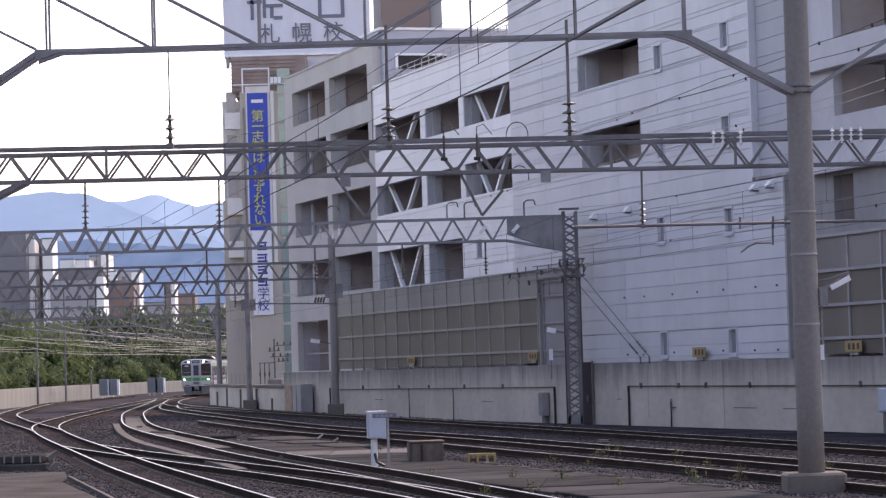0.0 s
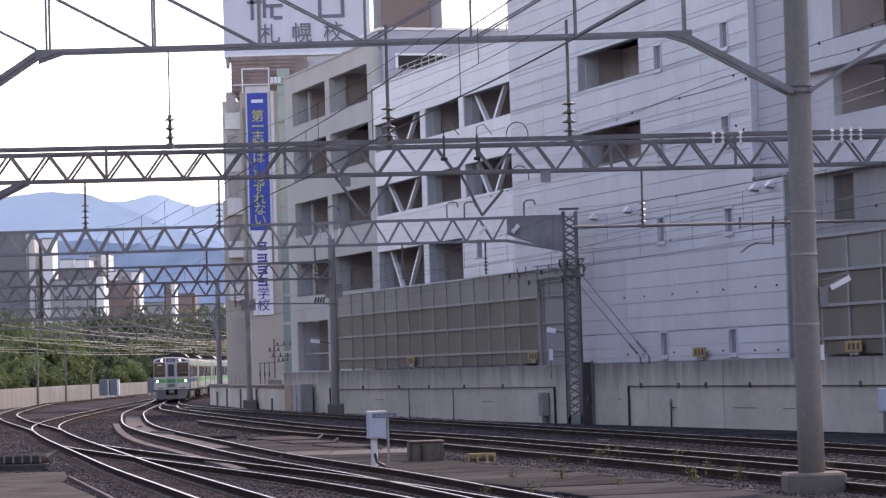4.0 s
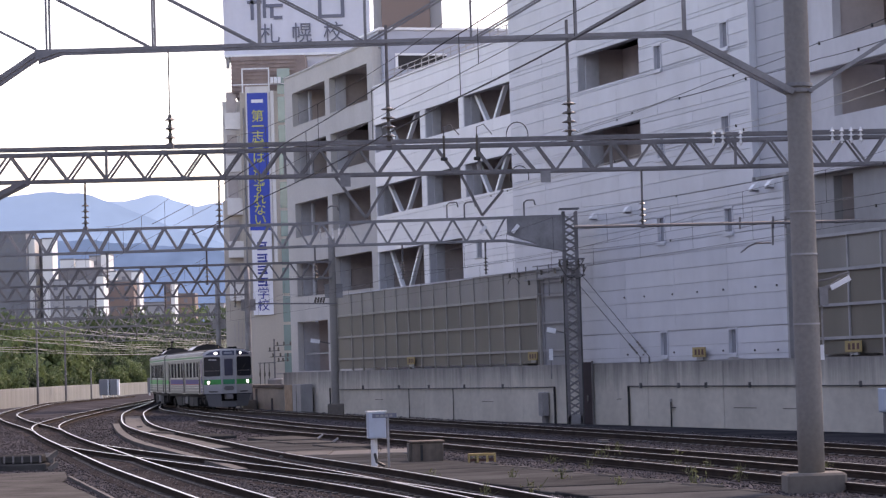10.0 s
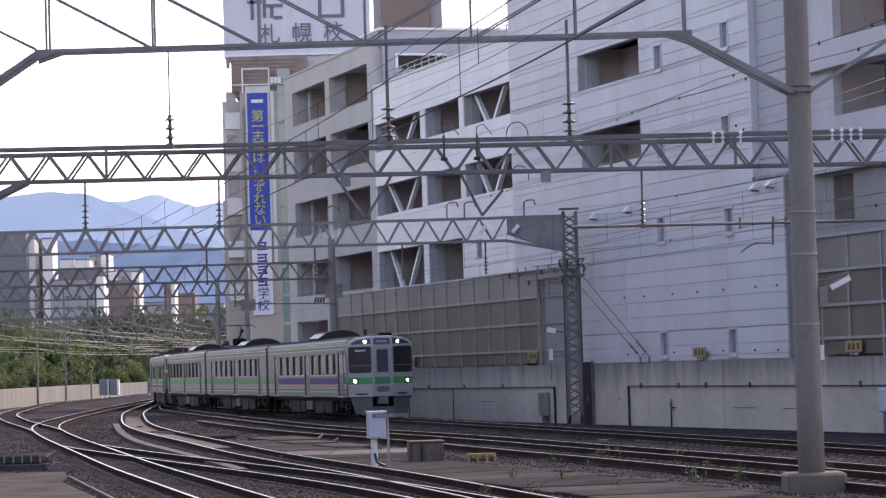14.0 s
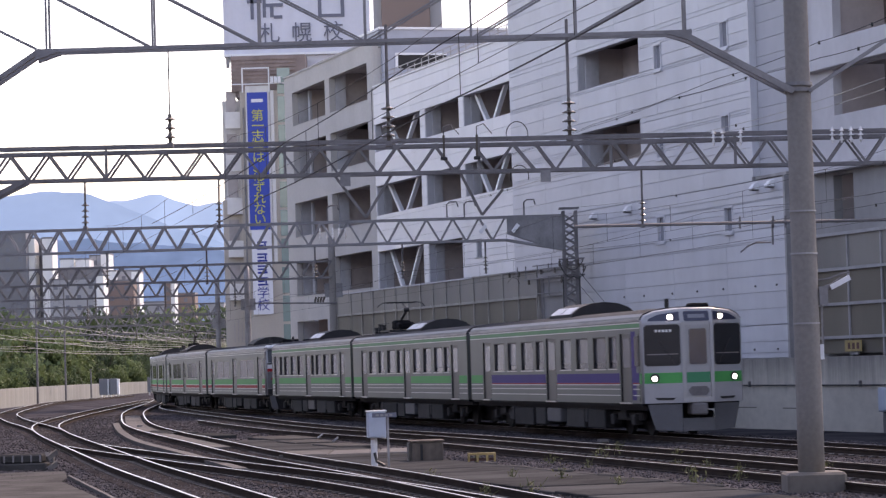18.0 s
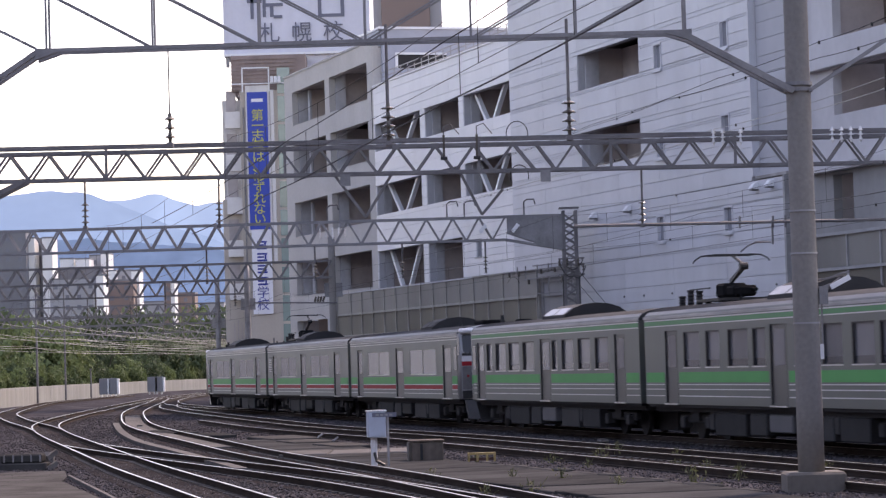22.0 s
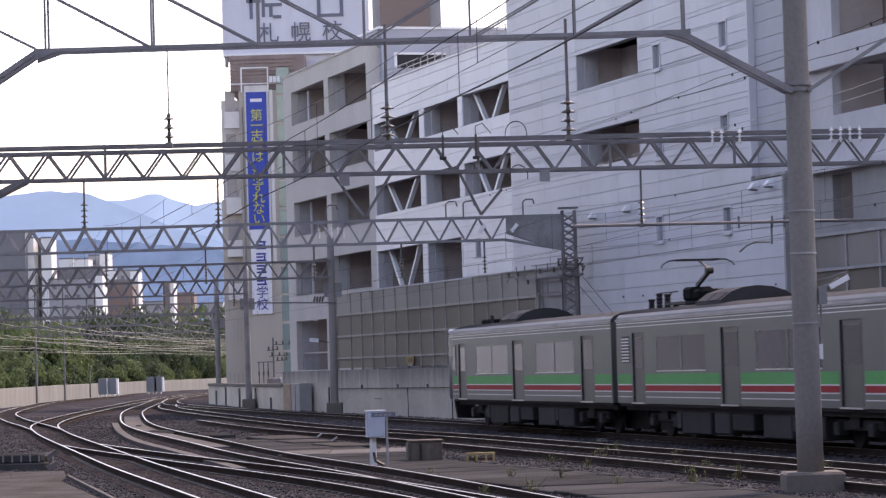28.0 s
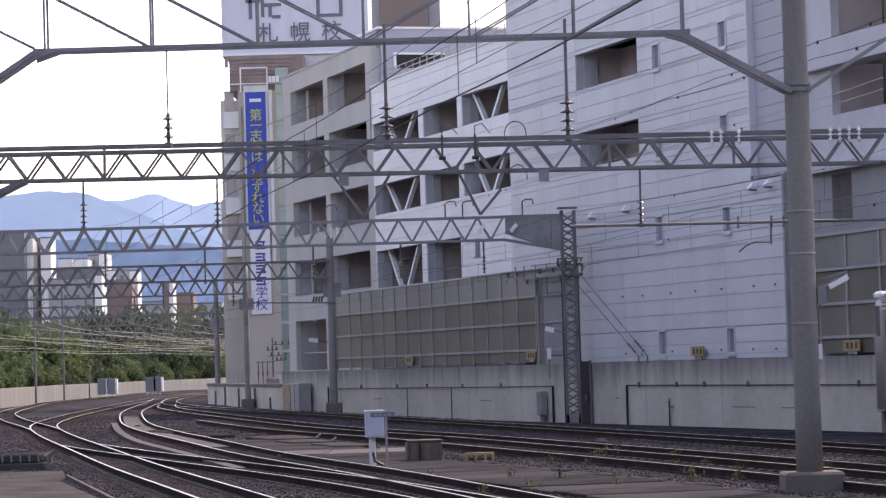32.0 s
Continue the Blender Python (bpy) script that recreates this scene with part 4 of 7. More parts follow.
def truss(own, y, x0, x1, z0, z1, pitch, c=0.08, depth=0.5, double=0.0, material="steel_dark", d=0.06):
    """A lattice beam: chords on two faces and zigzag bars, with gusset plates."""
    for yy in (y - depth / 2, y + depth / 2):
        for z in (z0, z1) + ((z1 - double,) if double else ()):
            part("chord", B(x0, x1, yy - c / 2, yy + c / 2, z - c / 2, z + c / 2), material, own)
        n = max(1, round((x1 - x0) / pitch))
        zt = z1 - double
        for i in range(n):
            a = x0 + (x1 - x0) * i / n
            b = x0 + (x1 - x0) * (i + 1) / n
            m = (a + b) / 2
            part("lattice_bar", bar(bmesh.new(), (a, yy, zt), (m, yy, z0), d), material, own)
            part("lattice_bar", bar(bmesh.new(), (m, yy, z0), (b, yy, zt), d), material, own)
            if yy < y and double:
                part("gusset", B(a - 0.08, a + 0.08, yy - 0.06, yy - 0.042, zt - 0.09, zt + 0.04), material, own)


def round_pole(own, x, y, z0, z1, r0, r1, material="pole_concrete"):
    bm = bmesh.new()
    rings = [(r0 + (r1 - r0) * k / 8, z0 + (z1 - z0) * k / 8) for k in range(9)]
    lathe(bm, rings, 20, Matrix.Translation((x, y, 0)))
    p = part("pole", bm, material, own, "round weathered concrete pole")
    for poly in p.data.polygons:
        poly.use_smooth = True
    return p


def drop(own, x, y, z0, z1, r=0.03, count=4, disc=0.1):
    part("drop_post", rod(bmesh.new(), (x, y, z0), (x, y, z1 + 0.15 * count), r), "steel_dark", own)
    insulator(own, x, y, z1 + 0.15 * count, count, 0.15, disc)
    part("clamp", B(x - 0.05, x + 0.05, y - 0.12, y + 0.12, z1 - 0.12, z1 - 0.04), "steel_dark", own)


# nearest gantry with the big round pole
g = thing("line_gantry", Matrix(), "grey steel overhead-line gantry on a round concrete pole", "gantry", "overhead-line gantries")
Y = 46.0
round_pole(g, 5.95, Y, -0.1, 10.5, 0.222, 0.19)
part("footing", B(5.5, 6.47, Y - 0.45, Y + 0.5, -0.4, 0.16, bevel=0.04), "concrete_old", g)
for z in (6.45, 6.55):
    rb = bmesh.new()
    lathe(rb, [(0.215, z - 0.03), (0.24, z - 0.03), (0.24, z + 0.03), (0.215, z + 0.03)], 20, Matrix.Translation((5.95, Y, 0)))
    part("band", rb, "steel_grey", g)
for z in (4.45, 3.75, 2.6):
    rb = bmesh.new()
    lathe(rb, [(0.2, z - 0.015), (0.225, z - 0.015), (0.225, z + 0.015), (0.2, z + 0.015)], 20, Matrix.Translation((5.95, Y, 0)))
    part("band", rb, "frame_grey", g)
for yy in (Y - 0.2, Y + 0.2):
    part("chord", B(-6.6, 4.2, yy - 0.03, yy + 0.03, 7.43, 7.49), "steel_grey", g)
    part("chord", B(-8.6, 5.95, yy - 0.03, yy + 0.03, 8.4, 8.46), "steel_grey", g)
    part("knee", bar(bmesh.new(), (4.1, yy, 7.40), (5.85, yy, 6.42), 0.1), "steel_grey", g)
    part("knee", bar(bmesh.new(), (-6.55, yy, 7.46), (-8.5, yy, 6.2), 0.08), "steel_grey", g)
    part("knee", bar(bmesh.new(), (6.1, yy, 6.42), (8.2, yy, 7.72), 0.06), "steel_grey", g)
    xs = [-6.43, -4.68, -2.93, -1.18, 0.57, 2.3, 4.1]
    for i, x in enumerate(xs):
        part("upright", bar(bmesh.new(), (x, yy, 7.46), (x, yy, 8.43), 0.035), "steel_grey", g)
        if i < 6:
            a, b = (xs[i], xs[i + 1]) if i < 3 else (xs[i + 1], xs[i])
            part("lattice_bar", bar(bmesh.new(), (a, yy, 8.43), (b, yy, 7.46), 0.03), "steel_grey", g)
    part("lattice_bar", bar(bmesh.new(), (-8.3, yy, 8.4), (-6.6, yy, 7.5), 0.03), "steel_grey", g)
    for x, sg in ((-6.62, 1), (4.2, -1)):
        gb = bmesh.new()
        vs = [[gb.verts.new((x + sg * a, yy + e, z)) for a, z in ((0, 7.5), (0.42, 7.44), (0.0, 7.3))] for e in (-0.045, 0.045)]
        gb.faces.new(vs[0])
        gb.faces.new(vs[1][::-1])
        for k in range(3):
            gb.faces.new((vs[0][k], vs[1][k], vs[1][(k + 1) % 3], vs[0][(k + 1) % 3]))
        part("gusset", gb, "steel_grey", g)
part("far_post", bar(bmesh.new(), (-8.6, Y, -0.3), (-8.6, Y, 10), 0.35), "steel_grey", g)
for x, z, n_ in ((-4.45, 5.93, 3), (-0.84, 5.85, 4), (2.15, 5.85, 4)):
    drop(g, x, Y, 7.5 if n_ < 4 else 7.75, z, 0.013 if n_ < 4 else 0.028, n_, 0.09 if n_ < 4 else 0.12)
lt = thing("flood_lamp", Matrix.Translation((5.95, Y, -0.2)), "small white lamp on a bracket on the pole", "lamp")
part("bracket", bar(bmesh.new(), (0.2, 0, 3.35), (0.42, 0, 3.42), 0.05), "steel_grey", lt)
part("hood", bar(bmesh.new(), (0.42, 0, 3.38), (0.74, 0, 3.54), 0.1, 0.085), "paint_white", lt)
part("arm", line(bmesh.new(), [(0.2, 0, 3.5), (0.4, 0, 3.53), (0.6, 0, 3.6), (0.74, 0, 3.63)], 0.02, 6), "steel_dark", lt)
part("hood_back", bar(bmesh.new(), (0.36, 0.06, 3.36), (0.6, 0.06, 3.52), 0.1, 0.06), "steel_dark", lt)
part("junction_box", B(0.22, 0.36, -0.1, 0.1, 3.1, 3.4), "steel_grey", lt)
part("conduit", bar(bmesh.new(), (0.26, 0, 2.3), (0.26, 0, 3.1), 0.03), "steel_grey", lt)
part("white_box", B(0.2, 0.27, -0.05, 0.05, 2.2, 2.45), "paint_white", lt)

# second gantry: deep lattice beam
g = thing("line_gantry", pose(0, 72, 7.5, 0, 0.45, 0) @ pose(0, -72, -7.5), "dark steel lattice gantry beam over the tracks", "gantry", "overhead-line gantries")
Y = 72.0
truss(g, Y, -12.125, 1.875, 7.07, 7.91, 1.0, 0.072, 0.6, 0.15, "steel_dark", 0.055)
truss(g, Y, 2.474, 11.474, 7.07, 7.91, 1.0, 0.072, 0.6, 0.15, "steel_dark", 0.055)

for yy in (Y - 0.3, Y + 0.3):
    for z in (7.07, 7.76, 7.91):
        part("splice_chord", B(1.876, 2.473, yy - 0.036, yy + 0.036, z - 0.036, z + 0.036), "steel_dark", g)
    part("lattice_bar", bar(bmesh.new(), (1.9, yy, 7.76), (2.45, yy, 7.07), 0.055), "steel_dark", g)
part("far_post", bar(bmesh.new(), (12.6, Y, -0.3), (12.6, Y, 8.4), 0.4), "steel_dark", g)
part("far_post", bar(bmesh.new(), (-13.6, Y, -0.3), (-13.6, Y, 8.4), 0.4), "steel_dark", g)
for yy in (Y - 0.3, Y + 0.3):
    part("knee", bar(bmesh.new(), (-10.7, yy, 7.07), (-13.6, yy, 5.7), 0.13), "steel_dark", g)
    part("chord", bar(bmesh.new(), (-13.6, yy, 7.9), (-11.8, yy, 7.9), 0.08), "steel_dark", g)
    part("chord", bar(bmesh.new(), (11.0, yy, 7.9), (12.6, yy, 7.9), 0.08), "steel_dark", g)
for x, z in ((-9.2, 5.92), (-5.74, 5.88), (5.19, 5.66)):
    drop(g, x, Y, 7.07, z, 0.03, 4)
for x in (-8.6, -4.0, 1.0, 4.4, 7.6):
    part("vertical_bar", bar(bmesh.new(), (x, Y - 0.3, 7.07), (x, Y - 0.3, 7.85), 0.07), "steel_dark", g)
part("pipe_beam", rod(bmesh.new(), (3.42, Y, 5.6), (12.6, Y, 5.6), 0.04), "steel_dark", g, "thin horizontal pipe")
for x in (7.7, 8.56, 8.88):
    part("fitting", bar(bmesh.new(), (x, Y, 5.45), (x, Y, 5.76), 0.05), "steel_dark", g)
part("steady_arm", line(bmesh.new(), [(8.5, Y, 5.08), (8.1, Y, 5.08), (7.9, Y, 5.0), (7.7, Y, 4.84)], 0.02), "steel_dark", g)
part("arm_post", bar(bmesh.new(), (8.54, Y, 5.02), (8.54, Y, 5.65), 0.05), "steel_dark", g)
for x in (7.04, 7.28, 7.74, 10.1, 10.34, 10.58, 10.83):
    insulator(g, x, Y - 0.36, 8.0, 3, 0.12, 0.07, "insulator_white")
for x in (0.1, 0.95):
    part("feeder_arm", line(bmesh.new(), [(x, Y, 8.0), (x, Y, 8.25), (x + 0.18, Y, 8.32), (x + 0.4, Y, 8.05)], 0.014), "steel_dark", g)
    part("feeder_clamp", B(x - 0.03, x + 0.03, Y - 0.42, Y - 0.36, 7.45, 8.0), "insulator", g)
    part("clamp_foot", B(x - 0.09, x + 0.09, Y - 0.45, Y - 0.33, 7.36, 7.445, bevel=0.02), "black", g)
for x in (-2.45, 2.7):
    part("bracket_plate", B(x - 0.13, x + 0.13, Y - 0.36, Y - 0.34, 6.75, 7.05), "steel_grey", g)
for x, z, r in ((1.99, 7.99, 0.28), (2.03, 6.91, 0.24)):
    part("jumper_loop", line(bmesh.new(), [(x + r * math.cos(a * 0.3), 71.7, z + r * 1.2 * math.sin(a * 0.3)) for a in range(-1, 13)], 0.012), "wire", g)
for x0, x1, xm in ((0.5, 1.6, 1.05), (-2.75, -1.25, -1.95)):
    part("feeder_strut", bar(bmesh.new(), (x0, Y, 7.07), (xm, Y, 5.95), 0.07), "steel_dark", g)
    part("feeder_strut", bar(bmesh.new(), (x1, Y, 7.07 if x1 < 0 else 6.6), (xm, Y, 5.95), 0.07), "steel_dark", g)

# third gantry on the lattice mast
g = thing("line_gantry", Matrix(), "grey lattice gantry on a square lattice mast", "gantry", "overhead-line gantries")
Y = 112.0
truss(g, Y, -23.82, 2.53, 7.05, 7.97, 1.054, 0.085, 0.6, 0.0, "steel_grey", 0.07)
for x in (4.86, 5.36):
    for yy in (Y - 0.3, Y + 0.3):
        part("leg", B(x - 0.06, x + 0.06, yy - 0.06, yy + 0.06, -0.45, 8.14), "steel_dark", g)
for yy in (Y - 0.3, Y + 0.3):
    for k in range(28):
        z = -0.4 + 0.3 * k
        a, b = (4.86, 5.36) if k % 2 else (5.36, 4.86)
        part("lattice_bar", bar(bmesh.new(), (a, yy, z), (b, yy, z + 0.3), 0.06), "steel_dark", g)
        part("lattice_bar", bar(bmesh.new(), (b, yy + 0.05, z), (a, yy + 0.05, z + 0.3), 0.05), "steel_grey", g)
    pb = bmesh.new()
    vs = [[pb.verts.new((x, yy + e, z)) for x, z in ((2.6, 7.93), (4.84, 7.98), (4.84, 6.62), (4.35, 6.68), (2.6, 7.3))] for e in (-0.03, 0.03)]
    pb.faces.new(vs[0][::-1])
    pb.faces.new(vs[1])
    for k in range(5):
        pb.faces.new((vs[0][k], vs[0][(k + 1) % 5], vs[1][(k + 1) % 5], vs[1][k]))
    part("end_plate", pb, "steel_grey", g, "solid tapering riveted plate")
    for z in (7.05, 7.97):
        part("chord", bar(bmesh.new(), (2.53, yy, z), (4.9, yy, z if z > 7.5 else 6.6), 0.09), "steel_grey", g)
    part("cap", bar(bmesh.new(), (4.7, yy, 8.25), (5.5, yy, 8.25), 0.06), "steel_dark", g)
for x, z in ((1.7, 5.85), (-1.64, 5.75), (-5.15, 5.75), (-9.5, 5.75), (-13.5, 5.75)):
    drop(g, x, Y, 7.05, z, 0.04, 4)
for x in (3.3, -4.6, 0.9, 0.2):
    part("feeder_arm", line(bmesh.new(), [(x, Y, 7.97), (x, Y, 8.55), (x + 0.12, Y, 8.65), (x + 0.4, Y, 8.65), (x + 0.45, Y, 8.45)], 0.03), "steel_dark", g)
for k in range(5):
    insulator(g, -4.9 + 0.25 * k, Y - 0.2, 7.75, 3, 0.14, 0.06, "insulator_white")
for x in (1.5, 2.8):
    part("lamp_hood", bar(bmesh.new(), (x, Y - 0.4, 7.35), (x + 0.25, Y - 0.4, 7.65), 0.15), "paint_white", g, "white lamp hood")
part("far_post", bar(bmesh.new(), (-24, Y, -0.4), (-24, Y, 8.2), 0.5), "steel_dark", g)
for foot, z in (((7.42, 106.87, 2.22), 5.15), ((7.7, 105.98, 2.22), 5.7)):
    p, q = Vector((5.42, Y - 0.3, z)), Vector(foot)
    part("guy_wire", rod(bmesh.new(), p, q, 0.012), "wire", g)
    for k in range(4):
        part("guy_insulator", rod(bmesh.new(), q.lerp(p, 0.05 + 0.035 * k), q.lerp(p, 0.068 + 0.035 * k), 0.04), "insulator", g)
    part("guy_anchor", B(q.x - 0.03, q.x + 0.03, q.y - 0.03, q.y + 0.03, 1.95, 2.22), "steel_dark", g)

gear = thing("mast_gear", Matrix.Translation((5.1, Y, 0)), "dark cable clamps and insulators round the lattice mast", "mast fittings")
for z in (5.55, 5.95, 6.2):
    part("clamp_bar", bar(bmesh.new(), (-0.5, -0.42, z), (0.55, -0.42, z + 0.02), 0.06), "steel_dark", gear)
    part("clamp_bar", bar(bmesh.new(), (0.48, -0.42, z), (0.48, 0.42, z), 0.06), "steel_dark", gear)
for x, z in ((-0.45, 6.2), (-0.15, 6.2), (0.3, 6.2), (0.5, 5.95), (-0.4, 5.55)):
    insulator(gear, x, -0.47, z, 2, 0.12, 0.07)
for x0, x1, z0, z1 in ((-0.5, 0.1, 6.1, 5.5), (-0.2, 0.5, 5.9, 6.15), (0.1, 0.6, 5.5, 5.9)):
    part("jumper", line(bmesh.new(), [(x0 + (x1 - x0) * k / 8, -0.5, z0 + (z1 - z0) * k / 8 - 0.25 * math.sin(math.pi * k / 8)) for k in range(9)], 0.018), "wire", gear)
for x in (-0.33, 0.33):
    part("riser_cable", rod(bmesh.new(), (x, -0.36, -0.4), (x, -0.36, 5.5), 0.03), "wire", gear)
part("foot_case", B(-0.3, 0.3, -0.36, -0.3, -0.4, 0.0, bevel=0.02), "steel_grey", gear)

# farther gantries
def far_gantry(y, xr, xl, z0, z1, top, drops):
    g = thing("line_gantry", Matrix(), "grey lattice gantry farther down the line", "gantry", "overhead-line gantries")
    truss(g, y, xl, xr, z0, z1, 1.05, 0.09, 0.6, 0.0, "steel_dark", 0.065)
    round_pole(g, xr, y, -0.5, top, 0.2, 0.17, "pole_concrete" if y < 150 else "steel_grey")
    round_pole(g, xl, y, -0.5, top, 0.105, 0.09, "steel_grey")
    part("plinth", B(xr - 0.4, xr + 0.4, y - 0.4, y + 0.4, -0.5, 0.38, bevel=0.04), "concrete_old", g)
    part("bracket", B(xr - 0.4, xr + 0.5, y - 0.05, y + 0.05, z0 - 1.0, z0 - 0.3), "steel_grey", g)
    for x in drops:
        drop(g, x, y, z0, z0 - 1.2, 0.045, 4)
    return g


g = far_gantry(140, -5.6, -24.6, 6.68, 7.5, 8.7, (-10.5, -14, -17.5))
part("pipe_beam", rod(bmesh.new(), (-9.55, 139.7, 5.5), (-5.38, 139.7, 5.38), 0.035), "steel_dark", g, "thin horizontal pipe")
for k in range(4):
    part("pipe_insulator", rod(bmesh.new(), (-6.5 + 0.14 * k, 139.7, 5.45), (-6.42 + 0.14 * k, 139.7, 5.72), 0.05), "insulator", g)
far_gantry(172, -12.15, -29.5, 6.87, 7.72, 8.6, (-15.5, -19, -22))
far_gantry(198, -16.1, -33.8, 6.2, 7.0, 8.5, (-20, -24))
far_gantry(235, -17.0, -39.0, 6.3, 7.1, 8.3, (-22, -26))
far_gantry(280, -17.0, -41.0, 6.2, 7.0, 8.0, (-24, -28))
far_gantry(330, -10.0, -45.0, 6.2, 7.0, 8.0, (-22, -27))

# ---- overhead wires along each track ----
GY = [20, 46, 72, 112, 140, 172, 198, 235, 280, 330]


def overhead(pts, zc, zm, r=0.006, start=8):
    own = thing("overhead_line", Matrix(), "thin contact wire with its messenger wire and droppers", "overhead wire", "overhead wires")
    pts = [p for p in pts if p.y > start]

    def sag(p):
        a = max([y for y in GY if y <= p.y], default=0)
        b = min([y for y in GY if y > p.y], default=380)
        f = (p.y - a) / (b - a)
        return 1 - 4 * f * (1 - f)
    part("contact_wire", line(bmesh.new(), [p + Vector((0, 0, zc)) for p in pts], r), "wire_copper", own)
    part("messenger_wire", line(bmesh.new(), [p + Vector((0, 0, zc + 0.35 + (zm - zc - 0.35) * (0.35 + 0.65 * sag(p)))) for p in pts], r), "wire", own)
    for p, h in along(pts, 5.0):
        part("dropper", rod(bmesh.new(), p + Vector((0, 0, zc)), p + Vector((0, 0, zc + 0.35 + (zm - zc - 0.35) * (0.35 + 0.65 * sag(p)))), 0.004, 4), "wire", own)


for key, zc, zm, r, start in (("train", 5.0, 5.95, 0.006, 8), ("second", 4.95, 5.85, 0.004, 8), ("middle", 4.95, 5.9, 0.006, 84), ("left", 5.0, 5.95, 0.004, 8), ("far_left", 5.0, 5.9, 0.006, 8)):
    overhead(TRACKS[key], zc, zm, r, start)
# feeders that run from gantry to gantry
for nodes, r in ((((2.75, 112, 10.49), (5.03, 92, 9.89), (7.25, 72, 9.30), (7.56, 55, 8.26), (7.61, 47, 7.74)), 0.009),
                 (((2.75, 112, 10.44), (5.2, 95, 10.09), (6.56, 80, 9.53), (7.3, 66, 8.7), (7.55, 55, 7.94), (7.59, 47, 7.38)), 0.009),
                 (((0.05, 112, 8.54), (4.22, 92, 8.35), (7.07, 72, 7.97), (7.73, 48, 6.83)), 0.0081),
                 (((0.05, 112, 8.47), (3.22, 96, 8.32), (7.29, 72, 7.90), (7.72, 48, 6.63)), 0.008),
                 (((-9.08, 87.18, 6.8), (-3.09, 57.27, 6.82), (0.09, 41.34, 6.88), (1, 36.78, 6.9), (1.92, 32.22, 6.92)), 0.01), (((-6.81, 75.87, 5.86), (-3.85, 61.07, 5.92), (-0.92, 46.41, 5.97), (0.06, 41.48, 5.98), (2.29, 30.37, 6.02), (2.93, 27.13, 6.02)), 0.012),
                 (((5.6, 112, 8.3), (9.3, 75, 6.95), (12.0, 48, 6.0)), 0.006),
                 (((5.5, 112, 6.6), (8.7, 72, 5.6), (11.2, 45, 5.2)), 0.007)):
    own = thing("feeder_cable", Matrix(), "thin dark feeder cable between gantries", "cable", "feeder cables")
    ps = []
    for a, b in zip(nodes, nodes[1:]):
        a, b = Vector(a), Vector(b)
        for k in range(16):
            f = k / 16
            ps.append(a.lerp(b, f) - Vector((0, 0, 0.003 * (b - a).length * 4 * f * (1 - f))))
    ps.append(Vector(nodes[-1]))
    part("cable", line(bmesh.new(), ps, r, 5), "wire_pale" if 0.008 <= r <= 0.0081 else "wire", own)
    for k in range(9, len(ps), 13) if r < 0.01 else ():
        part("spacer", B(ps[k].x - 0.02, ps[k].x + 0.02, ps[k].y - 0.03, ps[k].y + 0.03, ps[k].z - 0.05, ps[k].z + 0.015), "black", own)

own = thing("overhead_line", Matrix(), "droppers hanging between two thick overhead wires", "overhead wire", "overhead wires")
for y, za, zb in ((40.2, 6.87, 5.98), (33.5, 6.89, 6.01), (47.5, 6.84, 5.97), (55, 6.81, 5.94), (62, 6.8, 5.92)):
    part("dropper", rod(bmesh.new(), (8.36 - 0.2 * y, y, za), (8.36 - 0.2 * y, y, zb), 0.006, 4), "wire", own)
# bundle of wires over the far curve, sky sheen put into their pale colour
random.seed(21)
for k in range(24):
    off = -17 + 0.95 * k
    own = thing("overhead_line", Matrix(), "thin overhead wire over the far curve, sky sheen put into its pale colour", "overhead wire", "overhead wires")
    ps = []
    for i in range(60):
        p = way(118 + 4.2 * i, 1.4 + off * (0.75 + 0.25 * math.cos(0.02 * i)))
        f = ((i + 5 * (k % 3)) % 20) / 20
        ps.append(p + Vector((0, 0, 4.6 + (k % 5) * 0.45 - 0.3 * 4 * f * (1 - f) * (k % 2))))
    part("wire", line(bmesh.new(), ps, 0.02, 4), "wire_far_sheen", own)
    for i in range(5, 60, 20):
        part("dropper", rod(bmesh.new(), ps[i], ps[i] - Vector((0, 0, 0.5)), 0.012, 4), "wire_far_sheen", own)

for x, y, z, r in ((4.4, 111.4, 3.35, -0.35), (-6.3, 139.6, 3.5, -0.45)):
    lt = thing("flood_lamp", Matrix.Translation((x, y, z)), "small white lamp on a mast arm", "lamp", "lamps on the masts")
    part("hood", bar(bmesh.new(), (0, 0, 0), (r, 0, 0.08), 0.14, 0.2), "paint_white", lt)
    part("arm", bar(bmesh.new(), (0, 0, 0), (0.5, 0.3, -0.1), 0.05), "steel_grey", lt)
t = thing("wall_meter", Matrix.Translation((4.2, 111.9, 2.35)), "small white meter box on a rod by the mast", "meter box")
part("case", B(-0.08, 0.08, -0.06, 0.06, -0.15, 0.3, bevel=0.01), "paint_white", t)
part("rod", bar(bmesh.new(), (0, 0, -0.9), (0, 0, -0.15), 0.04), "steel_dark", t)
part("arm", bar(bmesh.new(), (0, 0, 0), (0.7, 0.1, 0), 0.04), "steel_dark", t)
